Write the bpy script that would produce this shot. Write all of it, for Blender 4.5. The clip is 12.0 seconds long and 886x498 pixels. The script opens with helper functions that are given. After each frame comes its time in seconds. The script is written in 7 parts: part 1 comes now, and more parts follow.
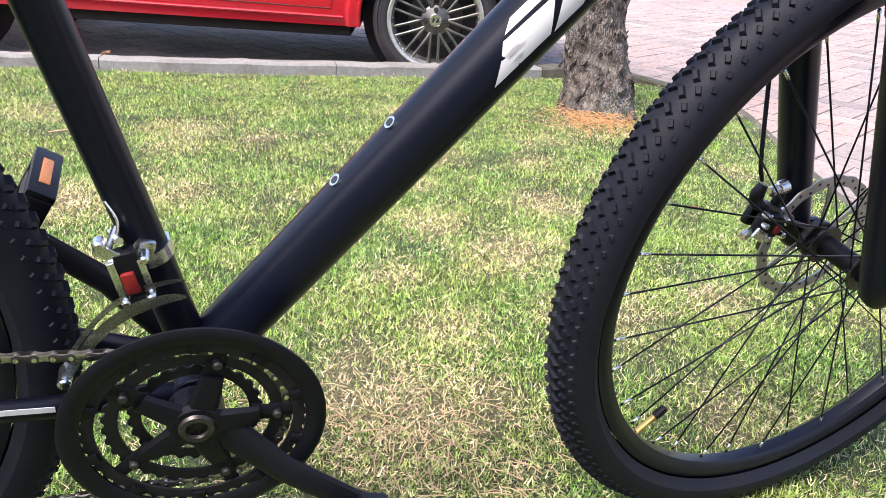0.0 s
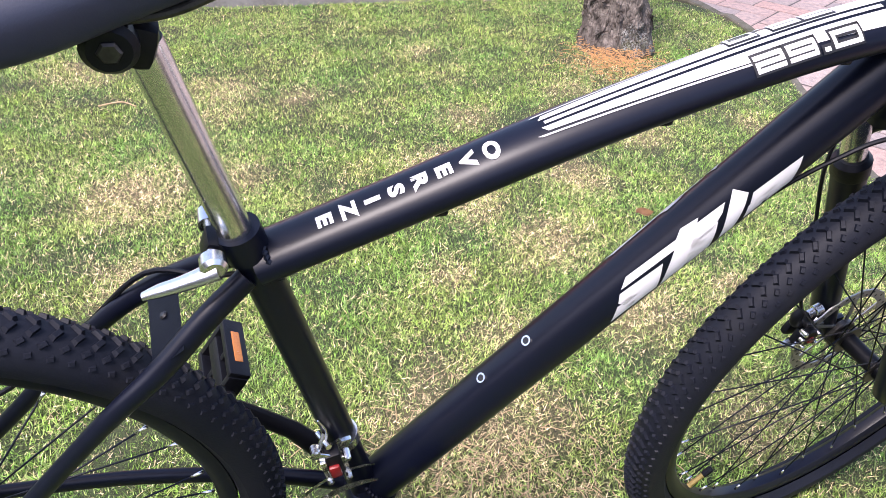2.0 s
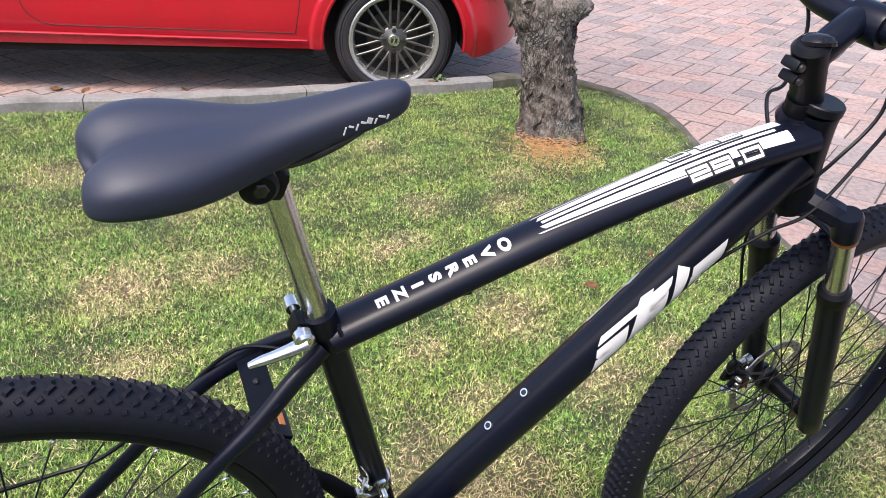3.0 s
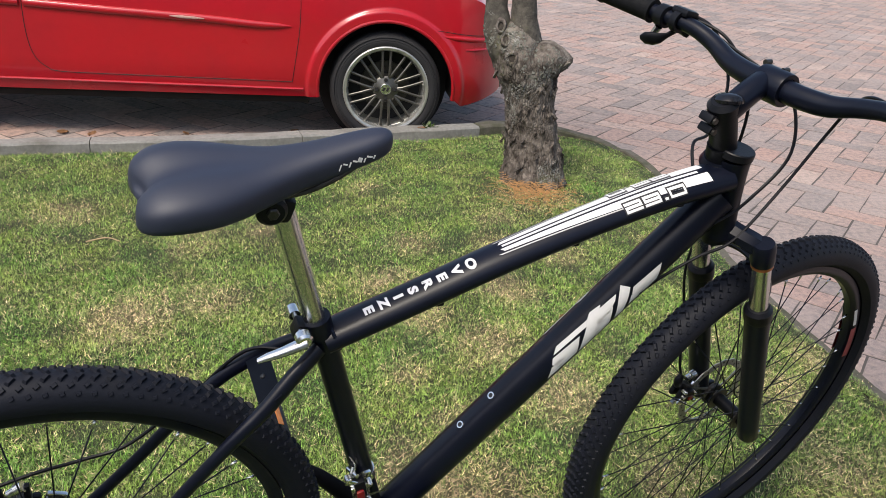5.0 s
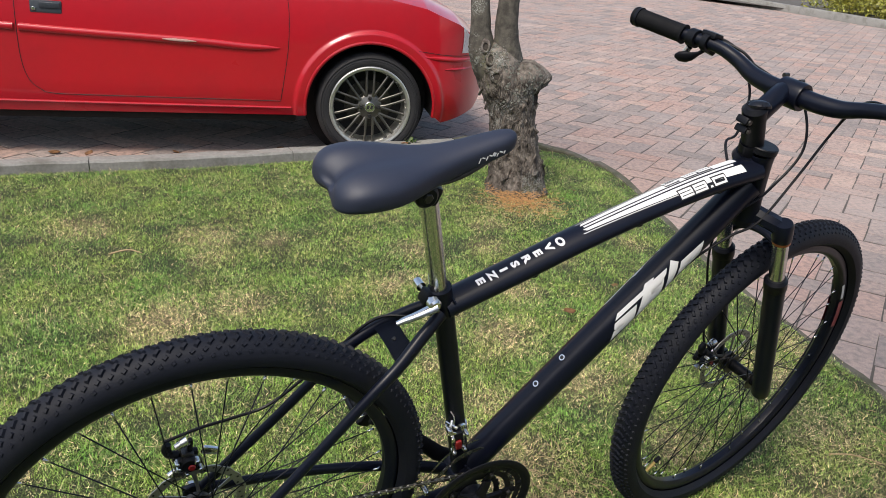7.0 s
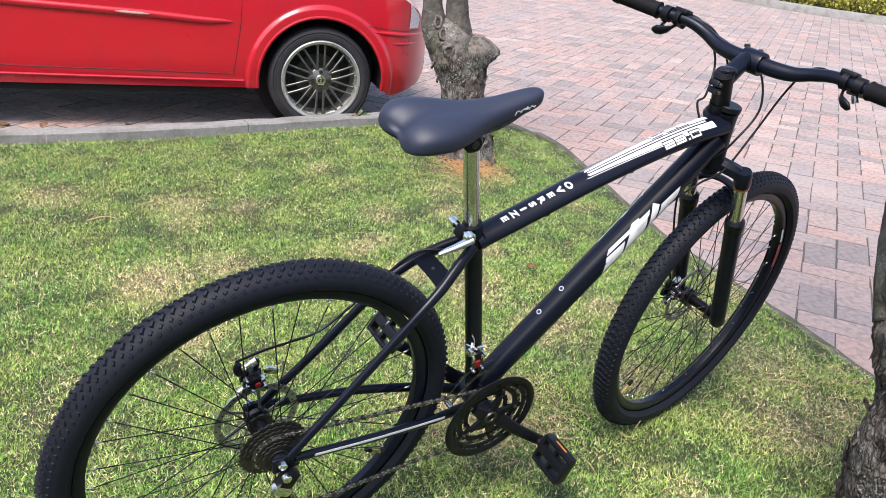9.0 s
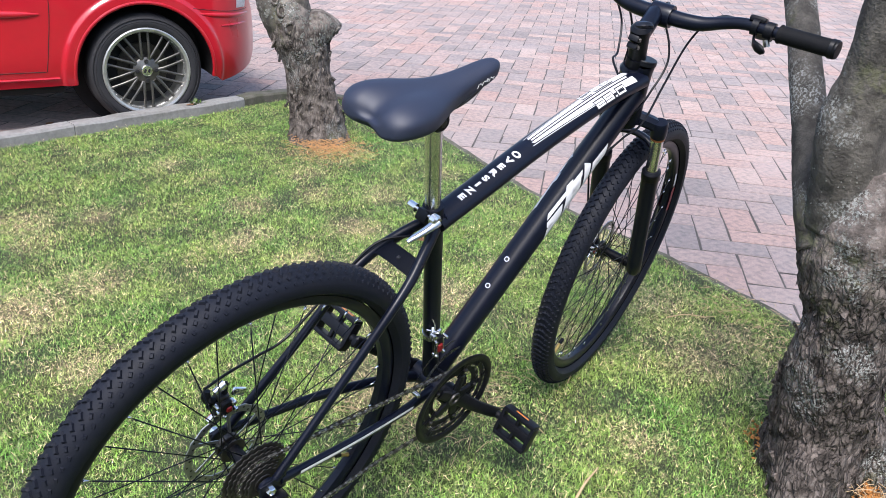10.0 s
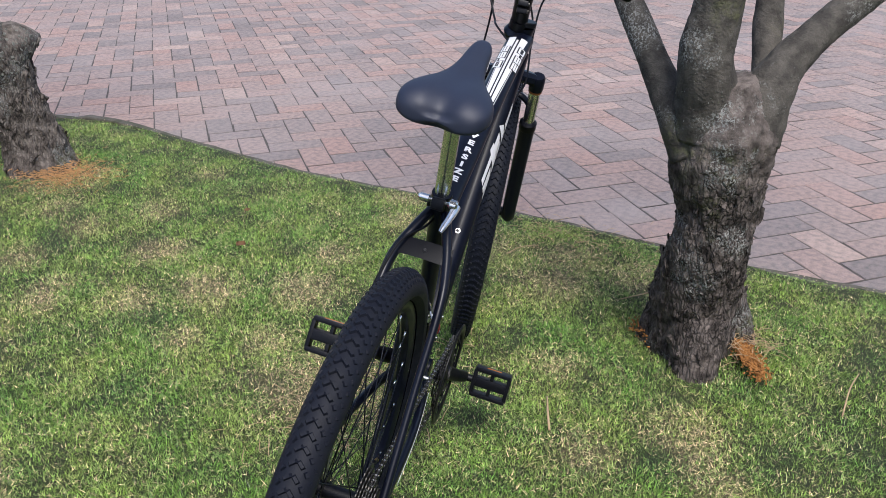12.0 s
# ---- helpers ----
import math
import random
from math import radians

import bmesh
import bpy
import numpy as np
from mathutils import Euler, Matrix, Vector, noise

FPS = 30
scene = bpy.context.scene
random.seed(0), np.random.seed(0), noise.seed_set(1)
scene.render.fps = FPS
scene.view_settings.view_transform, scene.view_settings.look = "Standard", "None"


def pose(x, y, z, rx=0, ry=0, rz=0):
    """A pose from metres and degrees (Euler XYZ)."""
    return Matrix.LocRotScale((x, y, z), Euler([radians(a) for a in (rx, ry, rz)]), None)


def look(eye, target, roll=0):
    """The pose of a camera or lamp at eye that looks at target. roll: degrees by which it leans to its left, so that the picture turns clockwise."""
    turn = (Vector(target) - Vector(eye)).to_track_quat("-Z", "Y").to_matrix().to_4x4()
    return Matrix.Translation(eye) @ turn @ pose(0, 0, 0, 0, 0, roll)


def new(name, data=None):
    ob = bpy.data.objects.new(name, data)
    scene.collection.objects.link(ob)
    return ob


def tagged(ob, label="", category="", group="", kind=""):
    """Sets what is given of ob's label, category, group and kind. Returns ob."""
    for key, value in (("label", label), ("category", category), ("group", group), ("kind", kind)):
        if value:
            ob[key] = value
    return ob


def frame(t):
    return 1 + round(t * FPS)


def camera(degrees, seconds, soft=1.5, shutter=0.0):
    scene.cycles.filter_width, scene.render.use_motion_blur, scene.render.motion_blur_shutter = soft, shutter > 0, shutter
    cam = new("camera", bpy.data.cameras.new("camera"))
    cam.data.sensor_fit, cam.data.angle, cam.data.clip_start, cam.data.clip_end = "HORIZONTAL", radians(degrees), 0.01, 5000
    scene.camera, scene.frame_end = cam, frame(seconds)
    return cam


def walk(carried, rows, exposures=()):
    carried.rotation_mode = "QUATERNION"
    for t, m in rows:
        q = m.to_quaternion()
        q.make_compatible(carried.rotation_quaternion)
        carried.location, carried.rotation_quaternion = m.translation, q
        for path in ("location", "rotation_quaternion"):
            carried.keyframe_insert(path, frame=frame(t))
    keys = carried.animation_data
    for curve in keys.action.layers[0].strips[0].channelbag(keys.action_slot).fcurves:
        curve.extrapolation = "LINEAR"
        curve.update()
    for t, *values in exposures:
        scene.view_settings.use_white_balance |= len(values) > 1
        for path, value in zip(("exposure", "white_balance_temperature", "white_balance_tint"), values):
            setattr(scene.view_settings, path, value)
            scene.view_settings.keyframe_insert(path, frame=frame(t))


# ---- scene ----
cam = camera(56.2, 12.0, 0.7)
PATH = [
    (0, (0.1382, 0.1474, 0.6690), (0.0055, 1.9979, -0.0780), 3.99),
    (0.5, (0.0721, 0.2027, 0.6907), (-0.0592, 2.0413, -0.0854), 3.71),
    (1, (0.0363, 0.2305, 0.8067), (-0.0041, 2.0013, -0.1222), 3.25),
    (1.5, (0.0200, 0.1935, 0.9555), (-0.0370, 1.8910, -0.1006), 4.16),
    (2, (-0.0153, 0.1168, 1.0432), (-0.0962, 1.8042, -0.0274), 3.27),
    (2.5, (-0.0674, 0.0068, 1.1013), (-0.1037, 1.7504, 0.1222), 2.35),
    (3, (-0.1032, -0.0730, 1.1462), (-0.0367, 1.7139, 0.2504), 3.30),
    (3.2, (-0.0989, -0.1001, 1.1615), (-0.0274, 1.6904, 0.2733), 3.13),
    (4.8, (-0.0886, -0.2296, 1.1926), (-0.0048, 1.5984, 0.3853), 3.94),
    (5, (-0.0896, -0.2486, 1.1973), (-0.0071, 1.5841, 0.4007), 3.90),
    (5.5, (-0.1024, -0.2910, 1.2044), (-0.0177, 1.5500, 0.4275), 4.03),
    (6, (-0.1422, -0.3337, 1.2080), (-0.0597, 1.5114, 0.4407), 4.42),
    (6.5, (-0.2232, -0.3800, 1.2129), (-0.1245, 1.4679, 0.4543), 4.23),
    (7, (-0.3293, -0.4607, 1.2181), (-0.1106, 1.3824, 0.4729), 4.13),
    (7.2, (-0.3554, -0.4874, 1.2211), (-0.0996, 1.3517, 0.4781), 4.11),
    (8.8, (-0.4912, -0.6654, 1.2251), (-0.1250, 1.1450, 0.4581), 4.90),
    (9, (-0.5490, -0.6536, 1.2232), (-0.1311, 1.1417, 0.4471), 5.66),
    (9.5, (-0.7031, -0.6030, 1.2260), (0.0123, 1.0960, 0.4503), 4.49),
    (10, (-0.7626, -0.5194, 1.2027), (0.0599, 1.1153, 0.3957), 3.44),
    (10.5, (-0.8229, -0.4144, 1.2087), (0.1282, 1.1078, 0.3265), 2.33),
    (11, (-0.9616, -0.2668, 1.2144), (0.2616, 1.0464, 0.3317), 1.82),
    (11.5, (-1.0938, -0.1959, 1.2193), (0.2509, 0.9981, 0.3440), 0.97),
    (12, (-1.2500, -0.1511, 1.2292), (0.1892, 0.9415, 0.3720), -0.47),
]
EXPOSURES = [(0, 1.93, 6550, 18), (1.0, 2.0, 6450, 22), (1.5, 2.24, 6250, 24), (2.0, 1.83, 6400, 24), (2.5, 1.80, 6400, 23), (3.2, 1.32, 6700, 15), (5.0, 0.96, 6950, 10), (7.0, 0.91, 6900, 9), (9.0, 1.50, 6450, 13), (9.5, 1.46, 6150, 12), (10.5, 1.43, 6100, 13), (11.0, 1.28, 6150, 13), (12.0, 0.80, 6200, 12)]
walk(cam, [(t, look(eye, target, roll)) for t, eye, target, roll in PATH], EXPOSURES)

# ---- light and air ----
from mathutils.bvhtree import BVHTree
PAVE_Z = -0.083
SOIL_Z = -0.024

world = bpy.data.worlds.new("sky")
scene.world = world
world.use_nodes = True
wn = world.node_tree
sky = wn.nodes.new("ShaderNodeTexSky")
sky.sky_type, sky.sun_disc = "NISHITA", False
sky.sun_elevation, sky.sun_rotation = radians(56), radians(215)
sky.dust_density, sky.air_density = 2.6, 1.0
wn.links.new(sky.outputs[0], wn.nodes["Background"].inputs[0])
wn.nodes["Background"].inputs[1].default_value = 0.13
sun = new("sun", bpy.data.lights.new("sun", "SUN"))
sun.data.energy, sun.data.angle, sun.data.color = 2.1, radians(20), (1.0, 0.96, 0.88)
sun.matrix_world = look((-2.2, -3.2, 6.0), (0, 0, 0))

# ---- materials ----


def material(name, base, rough=0.5, metal=0.0, vary=0.25, scale=20.0, bump=0.0, bump_scale=80.0, coat=0.0, second=None, second_at=0.6, spec=0.5, random=0.0, coords="Object"):
    """A surface of one colour with broad stains and fine grain; second: the colour of the stains."""
    m = bpy.data.materials.new(name)
    m.use_nodes = True
    t = m.node_tree
    p = t.nodes["Principled BSDF"]
    co = t.nodes.new("ShaderNodeTexCoord")
    broad, fine = t.nodes.new("ShaderNodeTexNoise"), t.nodes.new("ShaderNodeTexNoise")
    for n, s, d in ((broad, scale, 5.0), (fine, scale * 9, 3.0)):
        n.inputs["Scale"].default_value, n.inputs["Detail"].default_value = s, d
        t.links.new(co.outputs[coords], n.inputs["Vector"])
    ramp = t.nodes.new("ShaderNodeMapRange")
    ramp.inputs[1].default_value, ramp.inputs[2].default_value = second_at - 0.12, second_at + 0.12
    t.links.new(broad.outputs[0], ramp.inputs[0])
    mix = t.nodes.new("ShaderNodeMix")
    mix.data_type = "RGBA"
    mix.inputs[6].default_value = (*base, 1)
    mix.inputs[7].default_value = (*(second or [c * (1 - vary) for c in base]), 1)
    t.links.new(ramp.outputs[0], mix.inputs[0])
    grain = t.nodes.new("ShaderNodeMapRange")
    grain.inputs[3].default_value, grain.inputs[4].default_value = 1 - vary * 0.7, 1 + vary * 0.7
    t.links.new(fine.outputs[0], grain.inputs[0])
    mul = t.nodes.new("ShaderNodeMix")
    mul.data_type, mul.blend_type = "RGBA", "MULTIPLY"
    mul.inputs[0].default_value = 1.0
    t.links.new(mix.outputs[2], mul.inputs[6])
    t.links.new(grain.outputs[0], mul.inputs[7])
    t.links.new(mul.outputs[2], p.inputs["Base Color"])
    rr = t.nodes.new("ShaderNodeMapRange")
    rr.inputs[3].default_value, rr.inputs[4].default_value = max(0.02, rough - 0.08), min(1.0, rough + 0.08)
    t.links.new(broad.outputs[0], rr.inputs[0])
    t.links.new(rr.outputs[0], p.inputs["Roughness"])
    p.inputs["Metallic"].default_value = metal
    p.inputs["Specular IOR Level"].default_value = spec
    p.inputs["Coat Weight"].default_value = coat
    p.inputs["Coat Roughness"].default_value = 0.08
    if bump:
        b, bn = t.nodes.new("ShaderNodeBump"), t.nodes.new("ShaderNodeTexNoise")
        bn.inputs["Scale"].default_value, bn.inputs["Detail"].default_value = bump_scale, 6.0
        b.inputs["Strength"].default_value, b.inputs["Distance"].default_value = bump, 0.004
        t.links.new(co.outputs[coords], bn.inputs["Vector"])
        t.links.new(bn.outputs[0], b.inputs["Height"])
        t.links.new(b.outputs[0], p.inputs["Normal"])
    return m


BLACK = material("satin black frame paint", (0.0030, 0.0042, 0.0105), 0.33, vary=0.2, scale=9, bump=0.02, bump_scale=400, coat=0.0, spec=0.26)
RUBBER = material("tyre rubber", (0.0058, 0.0072, 0.0130), 0.62, vary=0.3, scale=25, bump=0.12, bump_scale=500, second=(0.009, 0.010, 0.014), second_at=0.62, spec=0.2)
PLASTIC = material("black plastic", (0.0042, 0.0046, 0.0070), 0.42, vary=0.25, scale=40, bump=0.06, bump_scale=300, spec=0.2)
GRIP = material("grip rubber", (0.0045, 0.0048, 0.0060), 0.7, vary=0.2, scale=60, bump=0.2, bump_scale=500, spec=0.15)
VINYL = material("saddle vinyl", (0.0065, 0.0105, 0.0280), 0.60, vary=0.12, scale=8, bump=0.08, bump_scale=900, spec=0.62)
ALLOY = material("polished alloy", (0.72, 0.72, 0.70), 0.24, metal=1.0, vary=0.15, scale=30, bump=0.03, bump_scale=200)
STEEL = material("chain steel", (0.46, 0.44, 0.41), 0.38, metal=1.0, vary=0.4, scale=60)
DARKSTEEL = material("dark steel", (0.07, 0.066, 0.062), 0.4, metal=0.8, vary=0.4, scale=60)
RINGBLACK = material("blackened chainring steel", (0.014, 0.014, 0.015), 0.5, metal=0.2, vary=0.4, scale=60, spec=0.25)
ROTOR = material("brushed rotor steel", (0.42, 0.42, 0.41), 0.5, metal=1.0, vary=0.2, scale=50)
GLOSS = material("glossy black", (0.006, 0.006, 0.008), 0.12, vary=0.2, scale=30)
WHITE = material("white decal", (0.60, 0.60, 0.61), 0.4, vary=0.05, scale=20)
GREYDECAL = material("grey decal", (0.36, 0.36, 0.37), 0.4, vary=0.05, scale=20)
INK = material("black decal", (0.012, 0.012, 0.013), 0.4, vary=0.05, scale=20)
RED = material("red plastic", (0.20, 0.010, 0.011), 0.35, vary=0.2, scale=60)
AMBER = material("amber reflector", (0.36, 0.13, 0.03), 0.25, vary=0.25, scale=300, bump=0.3, bump_scale=900)
BRASS = material("brass valve", (0.50, 0.36, 0.12), 0.35, metal=0.8, vary=0.3, scale=80)
BRONZE = material("bronze fork ring", (0.33, 0.12, 0.045), 0.4, metal=0.5, vary=0.2, scale=50)
CARPAINT = material("red car paint", (0.37, 0.008, 0.017), 0.30, vary=0.10, scale=3, coat=0.7, second=(0.33, 0.009, 0.018), second_at=0.55, bump=0.004, bump_scale=9, spec=0.25)
# near-black: part of the shade under the car sits in this colour
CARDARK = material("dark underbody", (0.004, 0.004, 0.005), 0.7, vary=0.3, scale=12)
CARTRIM = material("grey door handle plastic", (0.035, 0.042, 0.055), 0.5, vary=0.2, scale=40)
CARTYRE = material("car tyre rubber", (0.011, 0.011, 0.014), 0.75, vary=0.35, scale=14, bump=0.1, bump_scale=200, second=(0.020, 0.019, 0.020), second_at=0.62)
RIMGREY = material("grey alloy wheel", (0.13, 0.126, 0.116), 0.38, metal=0.85, vary=0.25, scale=25)
RIMLIP = material("polished rim lip", (0.50, 0.50, 0.48), 0.34, metal=0.8, vary=0.25, scale=25)
LENS = material("headlight lens", (0.80, 0.81, 0.82), 0.14, metal=0.0, vary=0.3, scale=60, coat=0.8)
CARGLASS = material("dark car glass", (0.02, 0.024, 0.026), 0.06, vary=0.1, scale=5, coat=0.5)
CONCRETE = material("kerb concrete", (0.19, 0.186, 0.178), 0.9, vary=0.5, scale=7, bump=0.5, bump_scale=90, second=(0.115, 0.108, 0.097), second_at=0.6)
MOSSY = material("dark mossy edging", (0.085, 0.078, 0.062), 0.95, vary=0.5, scale=14, bump=0.6, bump_scale=90, second=(0.045, 0.046, 0.026), second_at=0.54)
SANDBED = material("sandy joint bed", (0.072, 0.063, 0.057), 0.95, vary=0.35, scale=12, bump=0.4, bump_scale=120)
STRAW = material("dry straw", (0.40, 0.285, 0.165), 0.8, vary=0.35, scale=40)
FOXY = material("foxy dry needles", (0.46, 0.25, 0.10), 0.85, vary=0.4, scale=40)
ORANGE = material("orange wood crumbs", (0.34, 0.145, 0.035), 0.9, vary=0.45, scale=60, bump=0.5, bump_scale=200)
LEAFDRY = material("dry brown leaf", (0.26, 0.13, 0.06), 0.7, vary=0.4, scale=60)
BAG = material("black plastic bag", (0.016, 0.016, 0.018), 0.35, vary=0.3, scale=10, bump=0.5, bump_scale=25)


def brick_material():
    m = material("fired clay paver", (0.282, 0.222, 0.203), 0.85, vary=0.85, scale=34, bump=1.0, bump_scale=130, second=(0.185, 0.158, 0.150), second_at=0.54)
    t = m.node_tree
    p = t.nodes["Principled BSDF"]
    own = p.inputs["Base Color"].links[0].from_socket
    info, geo = t.nodes.new("ShaderNodeObjectInfo"), t.nodes.new("ShaderNodeNewGeometry")
    add = t.nodes.new("ShaderNodeMath")
    add.operation = "ADD"
    t.links.new(info.outputs["Random"], add.inputs[0])
    t.links.new(geo.outputs["Random Per Island"], add.inputs[1])
    fract = t.nodes.new("ShaderNodeMath")
    fract.operation = "FRACT"
    t.links.new(add.outputs[0], fract.inputs[0])
    ramp = t.nodes.new("ShaderNodeValToRGB")
    ramp.color_ramp.interpolation = "LINEAR"
    stops = ((0.0, (0.74, 0.77, 0.79)), (0.14, (0.86, 0.88, 0.90)), (0.3, (0.97, 0.97, 0.97)), (0.5, (1.05, 1.00, 0.98)), (0.72, (1.13, 1.03, 0.99)), (0.88, (1.20, 0.99, 0.92)), (1.0, (1.34, 1.27, 1.20)))
    ramp.color_ramp.elements.remove(ramp.color_ramp.elements[0])
    ramp.color_ramp.elements[0].position, ramp.color_ramp.elements[0].color = stops[0][0], (*[c / 1.5 for c in stops[0][1]], 1)
    for at, c in stops[1:]:
        e = ramp.color_ramp.elements.new(at)
        e.color = (*[v / 1.5 for v in c], 1)
    t.links.new(fract.outputs[0], ramp.inputs[0])
    mul = t.nodes.new("ShaderNodeMix")
    mul.data_type, mul.blend_type = "RGBA", "MULTIPLY"
    mul.inputs[0].default_value = 1.0
    t.links.new(own, mul.inputs[6])
    t.links.new(ramp.outputs[0], mul.inputs[7])
    # pale dust lying over the pavers in broad drifts, small dark pits
    co = t.nodes.new("ShaderNodeTexCoord")
    dust, pits = t.nodes.new("ShaderNodeTexNoise"), t.nodes.new("ShaderNodeTexVoronoi")
    geo2 = t.nodes.new("ShaderNodeNewGeometry")
    dust.inputs["Scale"].default_value, dust.inputs["Detail"].default_value = 1.3, 6.0
    t.links.new(geo2.outputs["Position"], dust.inputs["Vector"])
    dr = t.nodes.new("ShaderNodeMapRange")
    dr.inputs[1].default_value, dr.inputs[2].default_value, dr.inputs[4].default_value = 0.48, 0.74, 0.4
    t.links.new(dust.outputs[0], dr.inputs[0])
    dm = t.nodes.new("ShaderNodeMix")
    dm.data_type = "RGBA"
    dm.inputs[7].default_value = (0.32, 0.285, 0.275, 1)
    t.links.new(dr.outputs[0], dm.inputs[0])
    gain = t.nodes.new("ShaderNodeMix")
    gain.data_type, gain.blend_type = "RGBA", "MULTIPLY"
    gain.inputs[0].default_value = 1.0
    gain.inputs[7].default_value = (1.5, 1.5, 1.5, 1)
    t.links.new(mul.outputs[2], gain.inputs[6])
    t.links.new(gain.outputs[2], dm.inputs[6])
    pits.inputs["Scale"].default_value = 62.0
    t.links.new(geo2.outputs["Position"], pits.inputs["Vector"])
    pr = t.nodes.new("ShaderNodeMapRange")
    pr.inputs[1].default_value, pr.inputs[2].default_value, pr.inputs[3].default_value = 0.05, 0.20, 0.62
    t.links.new(pits.outputs["Distance"], pr.inputs[0])
    pm = t.nodes.new("ShaderNodeMix")
    pm.data_type, pm.blend_type = "RGBA", "MULTIPLY"
    pm.inputs[0].default_value = 1.0
    t.links.new(dm.outputs[2], pm.inputs[6])
    t.links.new(pr.outputs[0], pm.inputs[7])
    t.links.new(pm.outputs[2], p.inputs["Base Color"])
    return m


BRICK = brick_material()


def bark_material(name, base, second, plates, lichen):
    """Flaky plates low on the trunk, smooth weathered bark above, crusts of pale lichen and moss."""
    m = material(name, base, 0.95, vary=0.45, scale=30, bump=0.9, bump_scale=150, second=second, second_at=0.52, spec=0.2)
    t = m.node_tree
    p = t.nodes["Principled BSDF"]

    def node(kind, **inputs):
        n = t.nodes.new(kind)
        for key, value in inputs.items():
            n.inputs[key.replace("_", " ")].default_value = value
        return n

    def spread(source, lo, hi, to_lo=0.0, to_hi=1.0):
        r = t.nodes.new("ShaderNodeMapRange")
        for k, value in zip((1, 2, 3, 4), (lo, hi, to_lo, to_hi)):
            r.inputs[k].default_value = value
        t.links.new(source, r.inputs[0])
        return r.outputs[0]

    def maths(op, a, c):
        n = t.nodes.new("ShaderNodeMath")
        n.operation = op
        t.links.new(a, n.inputs[0])
        t.links.new(c, n.inputs[1])
        return n.outputs[0]

    def blend(kind, fac, a, c):
        n = t.nodes.new("ShaderNodeMix")
        n.data_type, n.blend_type = "RGBA", kind
        for socket, value in ((n.inputs[0], fac), (n.inputs[6], a), (n.inputs[7], c)):
            if isinstance(value, (float, tuple)):
                socket.default_value = value
            else:
                t.links.new(value, socket)
        return n.outputs[2]

    own = p.inputs["Base Color"].links[0].from_socket
    co = t.nodes.new("ShaderNodeTexCoord")
    stretch = t.nodes.new("ShaderNodeMapping")
    stretch.inputs["Scale"].default_value = (1.0, 1.0, 0.34)
    t.links.new(co.outputs["Object"], stretch.inputs["Vector"])
    warp = node("ShaderNodeTexNoise", Scale=30.0, Detail=5.0)
    t.links.new(stretch.outputs[0], warp.inputs["Vector"])
    push = t.nodes.new("ShaderNodeVectorMath")
    push.operation = "MULTIPLY_ADD"
    push.inputs[1].default_value = (0.03, 0.03, 0.03)
    t.links.new(warp.outputs["Color"], push.inputs[0])
    t.links.new(stretch.outputs[0], push.inputs[2])
    edge, cell = node("ShaderNodeTexVoronoi", Scale=84.0), node("ShaderNodeTexVoronoi", Scale=84.0)
    edge.feature = "DISTANCE_TO_EDGE"
    for n in (edge, cell):
        t.links.new(push.outputs[0], n.inputs["Vector"])
    where = node("ShaderNodeTexNoise", Scale=7.0, Detail=4.0)
    t.links.new(co.outputs["Object"], where.inputs["Vector"])
    height = t.nodes.new("ShaderNodeSeparateXYZ")
    t.links.new(co.outputs["Object"], height.inputs[0])
    plated = maths("MULTIPLY", spread(where.outputs[0], 0.5 - 0.5 * plates, 1.0 - 0.5 * plates), spread(height.outputs[2], 0.46, 0.66, 1.0, 0.0))
    crack = spread(edge.outputs["Distance"], 0.0, 0.17, 0.42, 1.0)
    tone = spread(cell.outputs["Color"], 0.0, 1.0, 0.62, 1.35)
    scaled = blend("MULTIPLY", 1.0, blend("MULTIPLY", 1.0, own, crack), tone)
    last = blend("MIX", plated, own, scaled)
    for size, lo, hi, fine, f_lo, f_hi, tint in ((5.0, 0.60 - 0.1 * lichen, 0.68 - 0.1 * lichen, 190.0, 0.49, 0.57, (0.25, 0.255, 0.24)), (3.4, 0.56, 0.70, 46.0, 0.44, 0.62, (0.11, 0.115, 0.055))):
        masks = []
        for s, detail, a, c in ((size, 5.0, lo, hi), (fine, 6.0, f_lo, f_hi)):
            n = node("ShaderNodeTexNoise", Scale=s, Detail=detail, Roughness=0.65)
            t.links.new(co.outputs["Object"], n.inputs["Vector"])
            masks.append(spread(n.outputs[0], a, c))
        last = blend("MIX", maths("MULTIPLY", *masks), last, (*tint, 1))
    t.links.new(last, p.inputs["Base Color"])
    deep = t.nodes.new("ShaderNodeBump")
    deep.inputs["Strength"].default_value, deep.inputs["Distance"].default_value = 0.9, 0.006
    t.links.new(maths("MULTIPLY", spread(edge.outputs["Distance"], 0.0, 0.25), plated), deep.inputs["Height"])
    t.links.new(p.inputs["Normal"].links[0].from_socket, deep.inputs["Normal"])
    t.links.new(deep.outputs[0], p.inputs["Normal"])
    return m


BARK = bark_material("flaky grey-brown bark", (0.150, 0.126, 0.113), (0.044, 0.037, 0.033), 0.85, 0.7)
PALEBARK = bark_material("weathered pale grey bark", (0.165, 0.143, 0.126), (0.060, 0.050, 0.044), 0.7, 0.7)
LIMBBARK = bark_material("smooth grey limb bark", (0.088, 0.080, 0.069), (0.046, 0.042, 0.037), -0.6, 0.45)
LICHEN = material("crusty pale lichen", (0.15, 0.15, 0.135), 0.95, vary=0.5, scale=70, bump=0.8, bump_scale=260, second=(0.10, 0.10, 0.085), second_at=0.54, spec=0.2)
KNOT = material("dark weathered knot wood", (0.052, 0.044, 0.038), 0.95, vary=0.5, scale=50, bump=0.8, bump_scale=140, spec=0.2)


